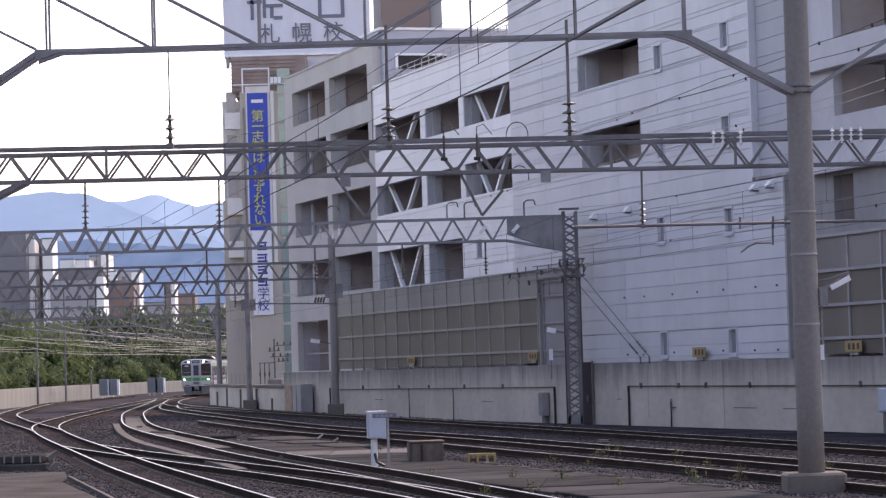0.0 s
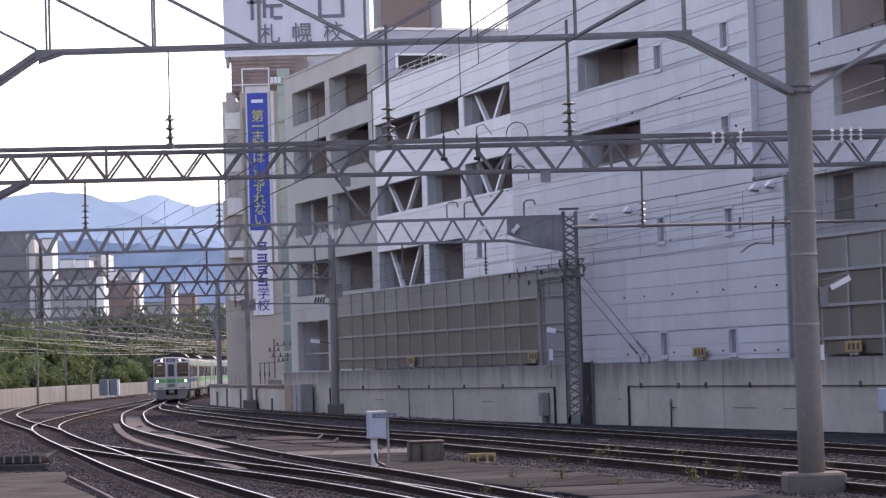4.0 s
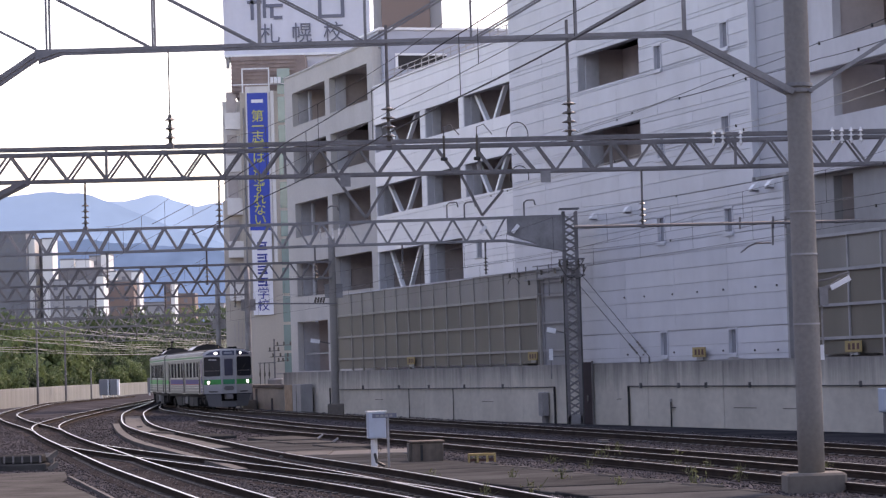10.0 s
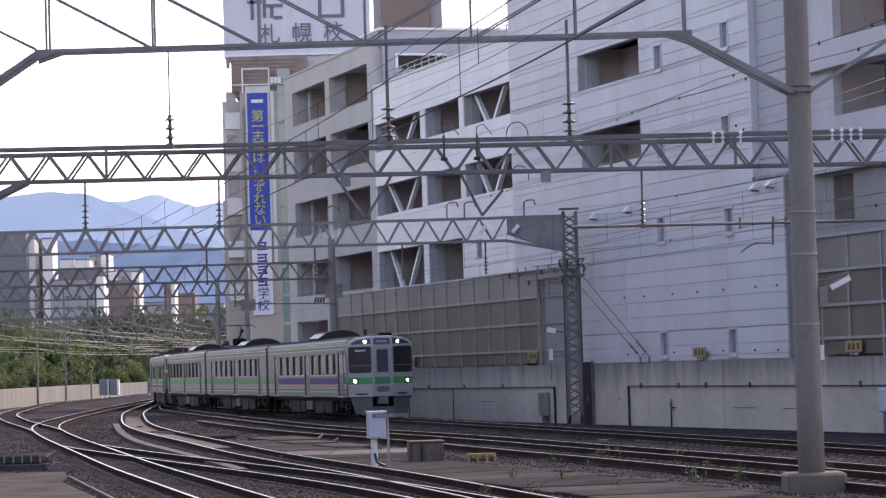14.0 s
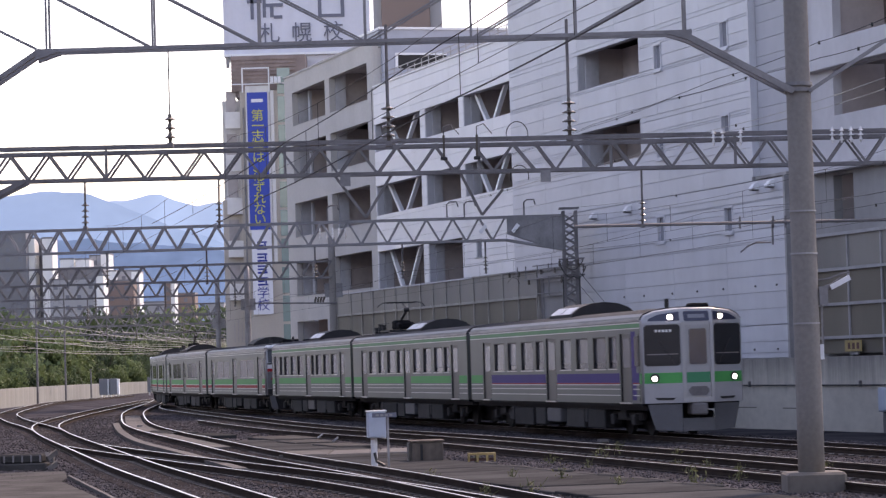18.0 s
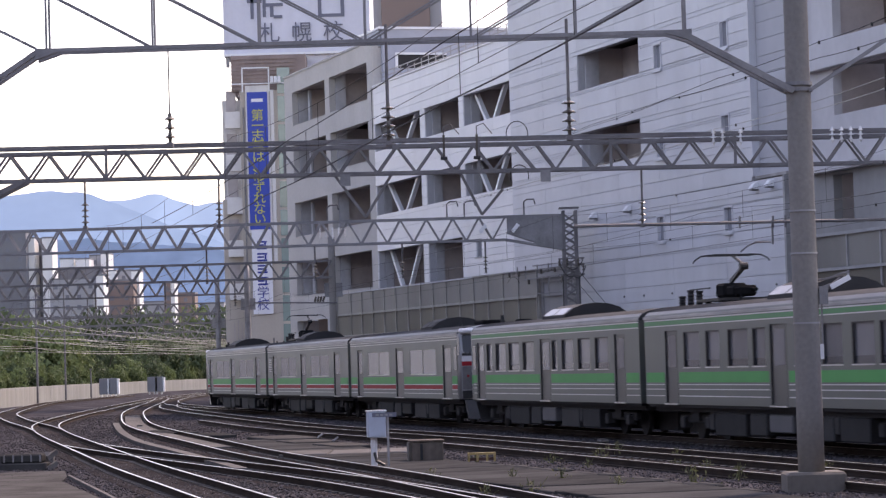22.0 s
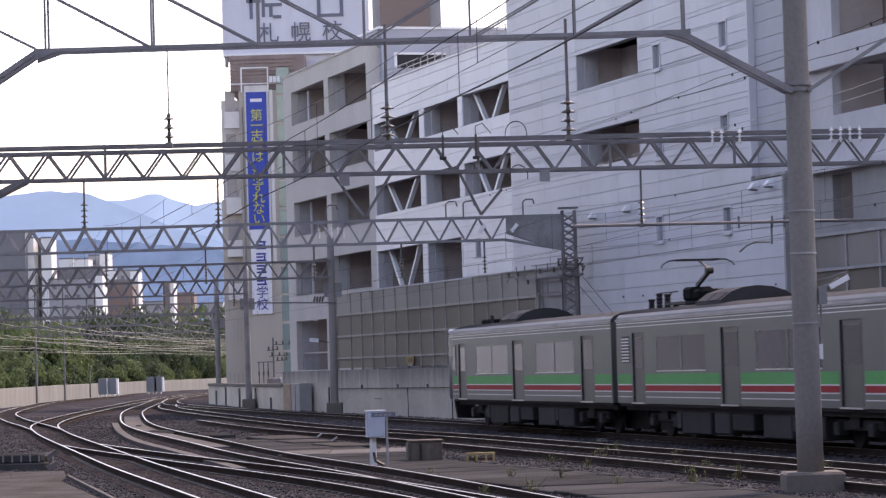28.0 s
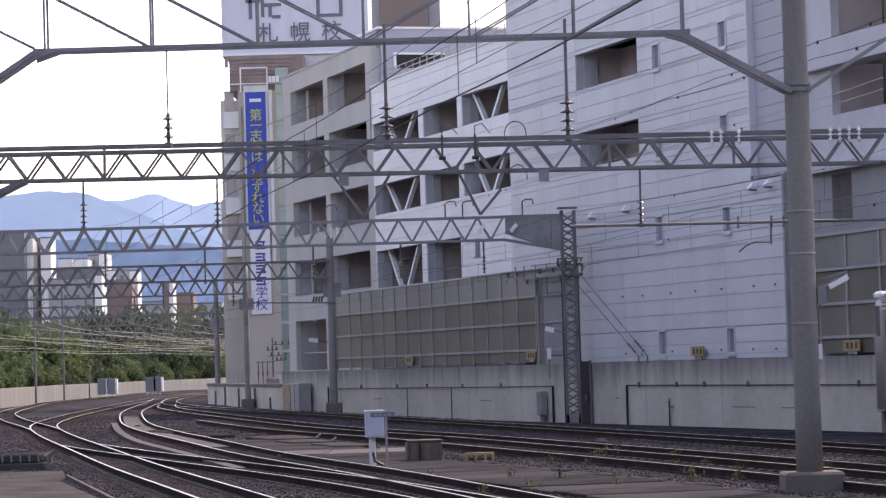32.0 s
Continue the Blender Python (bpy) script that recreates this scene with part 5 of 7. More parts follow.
# ---- trackside things ----
t = thing("relay_box", pose(-1.62, 62.5, -0.12, 0, 0, 8), "pale blue-grey relay box on a white post", "relay box")
part("cabinet", B(-0.19, 0.21, -0.2, 0.2, 0.64, 1.22, bevel=0.015), "box_blue", t)
# white instead of the box blue paints the sun on the top
part("cabinet_top", B(-0.21, 0.23, -0.22, 0.22, 1.224, 1.25), "paint_white", t, "white top, sunlight put into its colour")
part("cabinet_door", B(-0.17, 0.19, -0.215, -0.203, 0.68, 1.19), "box_blue", t)
part("post", rod(bmesh.new(), (-0.05, 0, 0), (-0.05, 0, 0.64), 0.075, 12), "paint_white", t)
part("cable_bend", line(bmesh.new(), [(-0.05, -0.1, 0.3), (-0.02, -0.2, 0.12), (0.15, -0.25, 0.02)], 0.035, 8), "black", t)
t = thing("track_sign", pose(-1.38, 62.0, -0.12), "narrow grey-blue sign with pale marks on a post", "sign")
part("post", bar(bmesh.new(), (0.04, 0, 0), (0.04, 0, 1.15), 0.05), "frame_grey", t)
part("plate", B(-0.3, 0.24, -0.05, -0.03, 1.1, 1.2), "letter_grey", t)
for k in range(4):
    part("writing", B(-0.22 + 0.1 * k, -0.15 + 0.1 * k, -0.056, -0.051, 1.125, 1.17), "frame_grey", t)
t = thing("concrete_chest", pose(-0.54, 65.2, -0.14, 0, 0, 5), "weathered concrete cable chest with a flat lid", "cable chest")
part("chest", B(-0.36, 0.38, -0.4, 0.4, 0, 0.46, bevel=0.02), "chest_brown", t)
part("lid", B(-0.39, 0.41, -0.42, 0.42, 0.464, 0.51, bevel=0.015), "chest_brown", t)
part("side_leg", B(-0.42, -0.364, -0.3, 0.3, 0, 0.45), "concrete_old", t)
part("recess", B(-0.16, -0.1, -0.41, -0.402, 0.05, 0.42), "under_box", t)
t = thing("yellow_stand", pose(0.72, 63.6, -0.12), "low rusty yellow steel stand", "stand")
part("top_bar", B(-0.3, 0.34, -0.1, 0.1, 0.15, 0.2), "yellow", t)
for x in (-0.3, -0.1, 0.12, 0.29):
    part("leg", B(x, x + 0.05, -0.1, 0.1, 0, 0.146), "yellow", t)
part("base_bar", B(-0.3, 0.34, -0.03, 0.03, 0.02, 0.08), "rust", t)
# cable trough lids and sleepers lying beside the path
for x, y, w, l, h, a in ((-8.2, 97.5, 0.9, 4.5, 0.14, 14), (-10.2, 104, 0.9, 5.0, 0.15, 16)):
    t = thing("trough_cover", pose(x, y, -0.17, 0, 0, a), "pale concrete cable-trough cover on the ballast", "trough cover", "trough covers")
    part("cover", B(-w / 2, w / 2, -l / 2, l / 2, 0, h * 0.8, bevel=0.02), "slab", t)
    part("lip", B(-w / 2 - 0.03, -w / 2 - 0.004, -l / 2, l / 2, 0, h * 0.7), "concrete_old", t)
# rough kerb of old blocks along the far side of the walkway
kerb = tagged(new("walkway_kerb"), "rough low kerb of old concrete blocks beside the walkway", "kerb", kind="structure")
random.seed(9)
KERBS = [mesh_of(B(-l, l, -0.09, 0.09, -0.3, h, bevel=0.025), "kerb_block", "platform_pale") for l, h in ((0.46, -0.07), (0.44, -0.1), (0.47, -0.085))]
for k, (p, h) in enumerate(along([p for p in offset(pw, -1.45) if 44 < p.y < 64], 0.96)):
    piece("kerb_block", KERBS[k % 3], kerb, Matrix.Translation(p + Vector((random.uniform(-0.03, 0.03), 0, random.uniform(-0.02, 0.01)))) @ Matrix.Rotation(h + random.uniform(-0.04, 0.04), 4, "Z"))
# points machines and balise boxes
for x, y in ((4.2, 76.2), (-13.0, 117.8), (-20.6, 150)):
    t = thing("points_machine", pose(x, y, -0.17, 0, 0, 14), "small pale points machine beside the rails", "points machine", "points machines")
    part("case", B(-0.12, 0.12, -0.22, 0.22, 0.02, 0.1, bevel=0.03), "trough", t)
    part("lid", B(-0.1, 0.1, -0.2, 0.2, 0.104, 0.13, bevel=0.01), "trough", t)
# platform end at lower left
def flat(own, name, pts, z0, z1, material, label=""):
    """A level plate over a plan outline."""
    bm = bmesh.new()
    top = [bm.verts.new((x, y, z1)) for x, y in pts]
    low = [bm.verts.new((x, y, z0)) for x, y in pts]
    bm.faces.new(top)
    bm.faces.new(low[::-1])
    for k in range(len(pts)):
        bm.faces.new((top[k], low[k], low[(k + 1) % len(pts)], top[(k + 1) % len(pts)]))
    bmesh.ops.recalc_face_normals(bm, faces=bm.faces)
    return part(name, bm, material, own, label)


t = tagged(new("platform_end"), "worn grey concrete platform end with a pale edge", "platform", kind="structure")
flat(t, "slab", [(-20, 59.2), (-8.2, 59.2), (-6.5, 51.4), (-4.6, 43), (-20, 43)], -0.4, -0.13, "platform_pale")
flat(t, "slab", [(-20, 66.6), (-9.1, 66.2), (-8.5, 62.2), (-8.22, 59.22), (-20, 59.22)], -0.4, -0.14, "platform_pale")
flat(t, "slab", [(-20, 82), (-12.2, 82), (-11.3, 75), (-20, 75)], -0.4, -0.16, "platform")
flat(t, "edge", [(-8.5, 62.2), (-8.43, 62.2), (-4.56, 43), (-4.63, 43)], -0.3, -0.1, "trough", "pale rounded edge strip")
t = thing("heater_box", pose(-10.35, 68.6, -0.2), "low dark points-heater box with ribbed sides", "equipment box")
part("lower_case", B(-0.72, 0.5, -0.3, 0.5, 0, 0.2, bevel=0.03), "platform", t)
part("upper_case", B(-0.62, 0.4, -0.2, 0.45, 0.204, 0.42, bevel=0.04), "platform", t)
for k in range(5):
    part("rib", B(-0.55 + 0.22 * k, -0.51 + 0.22 * k, -0.225, -0.203, 0.22, 0.4), "steel_grey", t)
for z in (0.02, 0.3):
    part("end_bracket", bar(bmesh.new(), (0.52, -0.2, z), (0.72, 0.1, z + 0.16), 0.06, 0.12), "trough", t, "pale bent end bracket")
t = thing("cable_duct", pose(-11.6, 74.3, -0.2, 0, 0, 4), "long dark cable duct across the ballast", "cable duct")
part("duct", B(-3.5, 1.0, -0.25, 0.25, 0, 0.26, bevel=0.03), "platform", t)
part("end_cap", B(0.96, 1.1, -0.27, 0.27, 0, 0.29, bevel=0.02), "trough", t)
t = thing("buffer_stub", pose(-10.4, 71.5, -0.2), "short pale stub post by the platform end", "post")
part("stub", bar(bmesh.new(), (0, 0, 0), (0.2, -0.5, 0.34), 0.12), "trough", t)
part("foot", B(-0.15, 0.15, -0.15, 0.15, -0.05, 0.05), "concrete_old", t)
# crossing of pale slabs and a low beam between the tracks
cr = tagged(new("slab_crossing"), "row of pale concrete slabs laid across the ballast", "crossing", kind="structure")
for k in range(3):
    part("slab", B(-4.35 + 1.27 * k, -3.1 + 1.27 * k, 71.3, 74.6, -0.3, -0.07 - 0.01 * (k % 2), bevel=0.02), "trough", cr)
for x, y, w, l in ((-5.3, 90.0, 1.6, 4.5), (-4.3, 84.5, 1.3, 3.0), (-3.0, 79.5, 1.1, 3.5)):
    t = thing("concrete_slab", pose(x, y, -0.2, 0, 0, 14), "low pale concrete slab between the tracks", "slab", "loose slabs")
    part("slab", B(-w / 2, w / 2, -l / 2, l / 2, 0, 0.14, bevel=0.02), "platform_pale", t)
    part("bracket", bar(bmesh.new(), (w / 2 - 0.15, -l / 2, 0.13), (w / 2 + 0.02, -l / 2, 0.25), 0.04, 0.05), "frame_grey", t, "bent pale bracket")

# orange-lidded and grey cabinets by the wall
t = thing("wall_cabinet", FRONT @ pose(41.5, 0.5, GZ), "tall grey trackside cabinet with an orange side", "cabinet")
part("case", B(-1.2, 0.6, -0.35, 0.35, 0.05, 1.75, bevel=0.02), "frame_grey", t)
part("orange_panel", B(0.64, 2.3, -0.35, 0.37, 0.05, 1.72, bevel=0.02), "orange", t)
part("door_line", B(-0.35, -0.3, 0.352, 0.37, 0.1, 1.7), "steel_dark", t)
part("plinth", B(-1.25, 2.35, -0.4, 0.4, 0, 0.046), "concrete_old", t)
t = thing("wall_cabinet", FRONT @ pose(2.33, 0.1, GZ), "narrow grey cabinet on the wall", "cabinet")
part("case", B(-0.3, 0.3, -0.05, 0.2, 0.3, 1.3, bevel=0.02), "frame_grey", t)
part("door", B(-0.27, 0.27, 0.2, 0.22, 0.34, 1.26), "steel_grey", t)
part("leg", B(-0.2, 0.2, -0.05, 0.1, 0, 0.296), "steel_dark", t)
t = thing("wall_cabinet", FRONT @ pose(-29.6, 0.2, 0.45), "small blue-grey box fixed on the wall", "cabinet")
part("case", B(-0.4, 0.4, -0.2, 0.1, -0.2, 0.55, bevel=0.02), "box_blue", t)
part("door", B(-0.36, 0.36, 0.103, 0.12, -0.15, 0.5), "box_blue", t)
part("bracket", B(-0.3, 0.3, -0.22, 0.0, -0.87, -0.204), "steel_dark", t)
# switchgear stands on the low wall
t = thing("switchgear", Matrix.Translation((0, 178, 0)), "dark outdoor switchgear with thin rods behind the low wall", "switchgear")
for x in (-11.88, -11.59, -11.3):
    part("rod", rod(bmesh.new(), (x, 0, -0.42), (x, 0, 2.64), 0.03), "black", t)
    part("bushing", rod(bmesh.new(), (x, 0, 1.79), (x, 0, 2.04), 0.06), "insulator", t)
part("beam", bar(bmesh.new(), (-11.99, 0, 2.64), (-10.83, 0, 2.64), 0.06), "steel_dark", t)
part("post", bar(bmesh.new(), (-10.94, 0, -0.42), (-10.94, 0, 4.16), 0.1), "steel_dark", t)
for k, (x0, x1, z) in enumerate(((-11.22, -9.89, 3.0), (-10.91, -9.72, 3.71), (-11.35, -10.56, 3.37), (-10.8, -10.0, 2.7))):
    part("arm", bar(bmesh.new(), (x0, 0, z), (x1, 0, z + 0.05), 0.06), "steel_dark", t)
    for f in (0.15, 0.5, 0.85):
        part("insulator", rod(bmesh.new(), (x0 + (x1 - x0) * f, 0, z), (x0 + (x1 - x0) * f, 0, z + 0.24), 0.06), "insulator", t)
part("tank", B(-11.4, -10.46, -0.3, 0.3, -0.42, 1.64, bevel=0.08), "steel_grey", t)

# weeds along the path
random.seed(4)
for i, (x, y, s) in enumerate(((1.35, 46.5, 1.2), (0.6, 47.5, 0.9), (-0.35, 55, 1.0), (4.0, 66.2, 1.3), (3.4, 61.8, 1.5), (2.3, 62.3, 1.0), (5.2, 50.5, 1.2), (4.3, 49.5, 1.5), (3.0, 49.6, 0.9), (1.2, 54, 0.9), (5.0, 61.5, 1.1), (4.65, 57.5, 0.8), (5.2, 56.6, 0.8), (2.9, 58.8, 0.8), (0.6, 64.5, 0.7), (2.1, 52.6, 1.1), (6.6, 51, 1.0), (7.2, 53.5, 0.9))):
    t = thing("weed", pose(x, y, -0.19), "small yellow-green weed growing in the ballast", "weed", "weeds by the track")
    bm = bmesh.new()
    for k in range(46):
        a, r = random.uniform(0, 6.28), abs(random.gauss(0, 0.11)) * s
        h = random.uniform(0.04, 0.27) * s * math.exp(-r)
        c = Vector((r * math.cos(a), r * math.sin(a), h))
        q = Euler((random.uniform(0, 3), random.uniform(0, 3), random.uniform(0, 6))).to_matrix()
        l = random.uniform(0.02, 0.042) * s
        bm.faces.new([bm.verts.new(c + q @ Vector(v)) for v in ((-l, 0, 0), (0, -l * 0.4, 0), (l, 0, 0), (0, l * 0.4, 0))])
    part("leaves", bm, "weed", t)
    for k in range(4):
        part("stem", rod(bmesh.new(), (0, 0, 0), (random.gauss(0, 0.08) * s, random.gauss(0, 0.08) * s, random.uniform(0.15, 0.33) * s), 0.006, 3), "weed", t)

# ---- far left: low wall, cabinets, trees, city, hills ----
low = tagged(new("boundary_wall"), "pale low concrete wall beyond the tracks", "wall", kind="structure")
bp = spline([(-35.5, 205), (-37.6, 235), (-39.6, 287), (-38.6, 326), (-35.5, 365), (-27, 430)], 4.0)
for a, b in zip(bp[::1], bp[1::1]):
    d = b - a
    part("wall_panel", B(0.02, d.length - 0.02, -0.25, 0, GZ - 0.2, 1.25, bevel=0.02), "wall_warm", low, m=Matrix.Translation(a) @ Matrix.Rotation(math.atan2(d.y, d.x), 4, "Z"))
for y, x in ((262, -38.386), (262, -35.738), (300, -38.2)):
    t = thing("line_post", pose(x, y, GZ), "dark steel post in front of the low wall", "post", "posts by the low wall")
    part("post", rod(bmesh.new(), (0, 0, 0), (0, 0, 11 if y < 300 else 3.2), 0.1, 10, 0.07), "steel_dark", t)
    part("cap", B(-0.12, 0.12, -0.12, 0.12, 11 if y < 300 else 3.2, 11.1 if y < 300 else 3.3), "steel_dark", t)
for x0, y in ((-36.6, 298), (-35.6, 298), (-33.6, 318), (-32.75, 318)):
    t = thing("relay_cabinet", pose(x0, y, GZ), "grey relay cabinet on a stand by the line", "cabinet", "relay cabinets")
    part("case", B(-0.45, 0.45, -0.4, 0.4, 0.5, 2.2, bevel=0.03), "city_grey", t)
    part("side", B(0.46, 0.66, -0.4, 0.4, 0.5, 2.15), "paint_white", t)
    for k in (-0.3, 0.25):
        part("leg", B(k, k + 0.1, -0.3, 0.3, 0, 0.496), "paint_white", t)

random.seed(11)


def leaf_mesh(name, rx, rz, n, leaf, material):
    bm = bmesh.new()
    lobes = [(Vector((random.uniform(-0.6, 0.6) * rx, random.uniform(-0.6, 0.6) * rx, random.uniform(-0.35, 0.6) * rz)), random.uniform(0.35, 0.6) * rx) for _ in range(9)]
    for _ in range(n):
        c, r = random.choice(lobes)
        d = Vector((random.gauss(0, 1), random.gauss(0, 1), random.gauss(0, 1))).normalized() * r * random.uniform(0.6, 1.05)
        p = c + d
        q = Euler((random.uniform(0, 3), random.uniform(0, 3), random.uniform(0, 6))).to_matrix()
        l = leaf * random.uniform(0.6, 1.3)
        bm.faces.new([bm.verts.new(p + q @ Vector(v)) for v in ((-l, 0, 0), (0, -l * 0.6, 0.1 * l), (l, 0, 0), (0, l * 0.6, 0.1 * l))])
    return mesh_of(bm, name, material)


CROWNS = [leaf_mesh("crown", 3.0, 3.4, 1500, 0.3, k) for k in ("leaf", "leaf", "leaf_light")]
TRUNKS = []
for k in range(2):
    bm = bmesh.new()
    rod(bm, (0, 0, 0), (0, 0, 4), 0.22, 8, 0.12)
    for j in range(5):
        a = j * 1.3 + k
        rod(bm, (0, 0, 2.2 + 0.3 * j), (1.4 * math.cos(a), 1.4 * math.sin(a), 4.2 + 0.4 * j), 0.07, 5, 0.03)
    TRUNKS.append(mesh_of(bm, "trunk", "bark"))
for i in range(130):
    y = random.uniform(300, 520) if i < 84 else random.uniform(440, 560)
    x = -0.165 * y + random.uniform(0, 0.1) * y
    if y < 440:
        x = min(x, np.interp(y, [205, 235, 287, 326, 365, 430], [-35.5, -37.6, -39.6, -38.6, -35.5, -27]) - 5 - random.uniform(0, 6))
    s = random.uniform(0.75, 1.35) if i < 84 else random.uniform(1.5, 2.1)
    t = thing("tree", pose(x, y, GZ, 0, 0, random.uniform(0, 360)), "leafy green tree behind the low wall", "tree", "trees beyond the line")
    piece("trunk", TRUNKS[i % 2], t)
    c = piece("crown", CROWNS[i % 3], t, Matrix.Translation((0, 0, 3.3 * s)) @ Matrix.Diagonal((s, s, s * random.uniform(0.85, 1.15), 1)))

for i in range(96):
    y = random.uniform(262, 425)
    x = np.interp(y, [205, 235, 287, 326, 365, 430], [-35.5, -37.6, -39.6, -38.6, -35.5, -27]) - random.uniform(2.2, 9)
    s = random.uniform(0.45, 0.8)
    t = thing("shrub", pose(x, y, GZ, 0, 0, random.uniform(0, 360)), "yellow-green shrub growing behind the low wall", "shrub", "shrubs beyond the line")
    piece("leaves", CROWNS[2 - (i % 3 == 1)], t, Matrix.Translation((0, 0, 2.0 * s + 0.8)) @ Matrix.Diagonal((s, s, s, 1)))
    piece("stem", TRUNKS[i % 2], t, Matrix.Diagonal((0.5, 0.5, 0.5 * s, 1)))

# the narrow white blocks are sunlit building sides, painted bright
city = [(-140.5, 900, 12.0, 49.5, "city_grey"), (-133.8, 905, 2.6, 47.7, "city_sunlit"), (-132.7, 915, 2.4, 47.8, "city_grey"), (-128.4, 905, 3.3, 47.6, "city_sunlit"), (-122.0, 930, 16.4, 38.5, "city_grey"), (-128.2, 950, 4.8, 42.5, "city_sunlit"), (-122.3, 945, 4.8, 42.1, "city_sunlit"), (-119.9, 960, 3.9, 43.8, "city_white"), (-115.8, 955, 2.9, 44.1, "city_sunlit"), (-114.3, 860, 14.3, 32.4, "city_white"), (-104.8, 850, 2.2, 33.0, "city_sunlit"), (-102.5, 880, 9.1, 32.2, "city_tan"), (-107.1, 900, 2.7, 36.1, "city_sunlit"), (-103.8, 905, 5.1, 36.2, "city_white"), (-98.4, 890, 2.5, 35.5, "city_sunlit"), (-98.9, 1000, 3.0, 34.8, "city_tan"), (-95.8, 985, 1.4, 34.4, "city_sunlit"), (-92.7, 1000, 6.7, 31.0, "city_tan"), (-77.4, 940, 6.1, 25.6, "city_white"), (-105.0, 1000, 8.9, 28.2, "city_white")]
for x, y, w, h, m_ in city:
    t = thing("city_block", pose(x, y, GZ), "distant mid-rise city building", "building", "distant city buildings")
    part("wall", B(-w / 2, w / 2, 0, 12, 0, h), m_, t)
    part("roof_edge", B(-w / 2 - 0.1, w / 2 + 0.1, -0.1, 12.1, h, h + 0.5), "city_grey", t)
    nx = max(1, int(w / 3.4))
    wm = bmesh.new()
    box(wm, -0.6, 0.6, -0.12, -0.01, -0.7, 0.7)
    wm = mesh_of(wm, "window", "city_window")
    for r in range(max(1, int(h / 3.2) - 4) if m_ != "city_sunlit" else 0):
        for c in range(nx):
            piece("window", wm, t, Matrix.Translation((-w / 2 + w * (c + 0.5) / nx, 0, h - 2.2 - 3.2 * r)))
t = thing("neighbour_tower", pose(0, 230, 0), "brown high-rise behind the car park roof", "building")
part("wall", B(-4.5, -0.5, 0, 12, GZ, 40), "city_tan", t)
part("edge", B(-5.2, -4.52, 0.5, 12, 20, 40), "city_white", t)
part("edge", B(-0.48, 0.5, 0.5, 12, 29.6, 36), "city_white", t)


def ridge(name, y, pts, base, material, label):
    bm = bmesh.new()
    xs = np.linspace(pts[0][0], pts[-1][0], 160)
    top = []
    for x in xs:
        z = np.interp(x, [p[0] for p in pts], [p[1] for p in pts]) + 5 * noise.noise((x * 0.02, y, 0)) + 2.5 * noise.noise((x * 0.07, y, 3))
        top.append((bm.verts.new((x, y, z)), bm.verts.new((x, y - 500, base)), bm.verts.new((x, y + 60, base))))
    for a, b in zip(top, top[1:]):
        bm.faces.new((a[1], b[1], b[0], a[0]))
        bm.faces.new((a[0], b[0], b[2], a[2]))
    for f in bm.faces:
        f.smooth = True
    tagged(part(name, bm, material), label, "mountains", kind="structure")


# ridges: each one's haze comes from its blue colour
ridge("backdrop_hills", 4400, [(-1600, 240), (-900, 262), (-712, 286), (-666, 293), (-608, 295), (-563, 292), (-519, 277), (-480, 258), (-400, 225), (-300, 190), (200, 150), (1600, 200)], -20, "mountain", "wooded hills on the horizon, haze put into their blue")
ridge("backdrop_foothills", 3900, [(-856, 193), (-619, 192), (-501, 195), (-414, 182), (-358, 186), (-288, 168), (-67, 145)], -20, "mountain_near", "foothills, thinner haze put into their darker blue")
ridge("backdrop_hills_far", 4700, [(-1600, 200), (-640, 280), (-560, 296), (-540, 297), (-506, 304), (-477, 306), (-458, 298), (-430, 289), (-411, 284), (-382, 288), (-340, 290), (-280, 284), (0, 220), (1600, 240)], -20, "mountain_far", "far mountains, haze put into their pale blue")

# unseen masses added behind and across the yard: they block low sky, fill reflections
t = thing("unseen_back_mass", pose(0, -30, GZ), "unseen grey mass added behind the platform to block low sky", "building")
part("wall", B(-60, 60, -20, 0, 0, 26), "block_grey", t)
t = thing("unseen_yard_mass", pose(-38, 0, GZ), "unseen grey mass added across the yard to block low sky", "building")
part("wall", B(-14, 0, -60, 160, 0, 20), "block_grey", t)
t = thing("unseen_yard_mass", pose(-60, 0, GZ), "unseen grey mass added farther along the yard, dark in reflections", "building")
part("wall", B(-16, 0, 243.1, 345, 0, 8), "block_grey", t)
# unseen pale mass, added as the bright patch mirrored in the car windows
t = thing("unseen_yard_mass", pose(-60, 0, GZ), "unseen pale mass added across the yard for window reflections", "building")
part("wall", B(-16, 0, 202, 243, 0, 12), "reflected_pale", t)
# ---- the train ----
LEN, HALF = 20.75, 1.4
ROOF = [(1.4, 3.14), (1.37, 3.235), (1.28, 3.315), (1.1, 3.385), (0.7, 3.455), (0.0, 3.485)]


def side_skin(bm, x0, x1, z0, z1, y, holes, depth):
    """A side wall with openings and their reveals; y is signed, and the reveals go inwards."""
    xs = sorted({x0, x1, *[e for h in holes for e in h[:2]]})
    zs = sorted({z0, z1, *[e for h in holes for e in h[2:]]})
    inn = y - math.copysign(depth, y)

    def quad(*p):
        bm.faces.new([bm.verts.new(v) for v in p])
    for a, b in zip(xs, xs[1:]):
        for c, d in zip(zs, zs[1:]):
            if not any(h[0] <= (a + b) / 2 <= h[1] and h[2] <= (c + d) / 2 <= h[3] for h in holes):
                quad((a, y, c), (b, y, c), (b, y, d), (a, y, d))
    for a, b, c, d in holes:
        quad((a, y, c), (b, y, c), (b, inn, c), (a, inn, c))
        quad((a, y, d), (b, y, d), (b, inn, d), (a, inn, d))
        quad((a, y, c), (a, y, d), (a, inn, d), (a, inn, c))
        quad((b, y, c), (b, y, d), (b, inn, d), (b, inn, c))


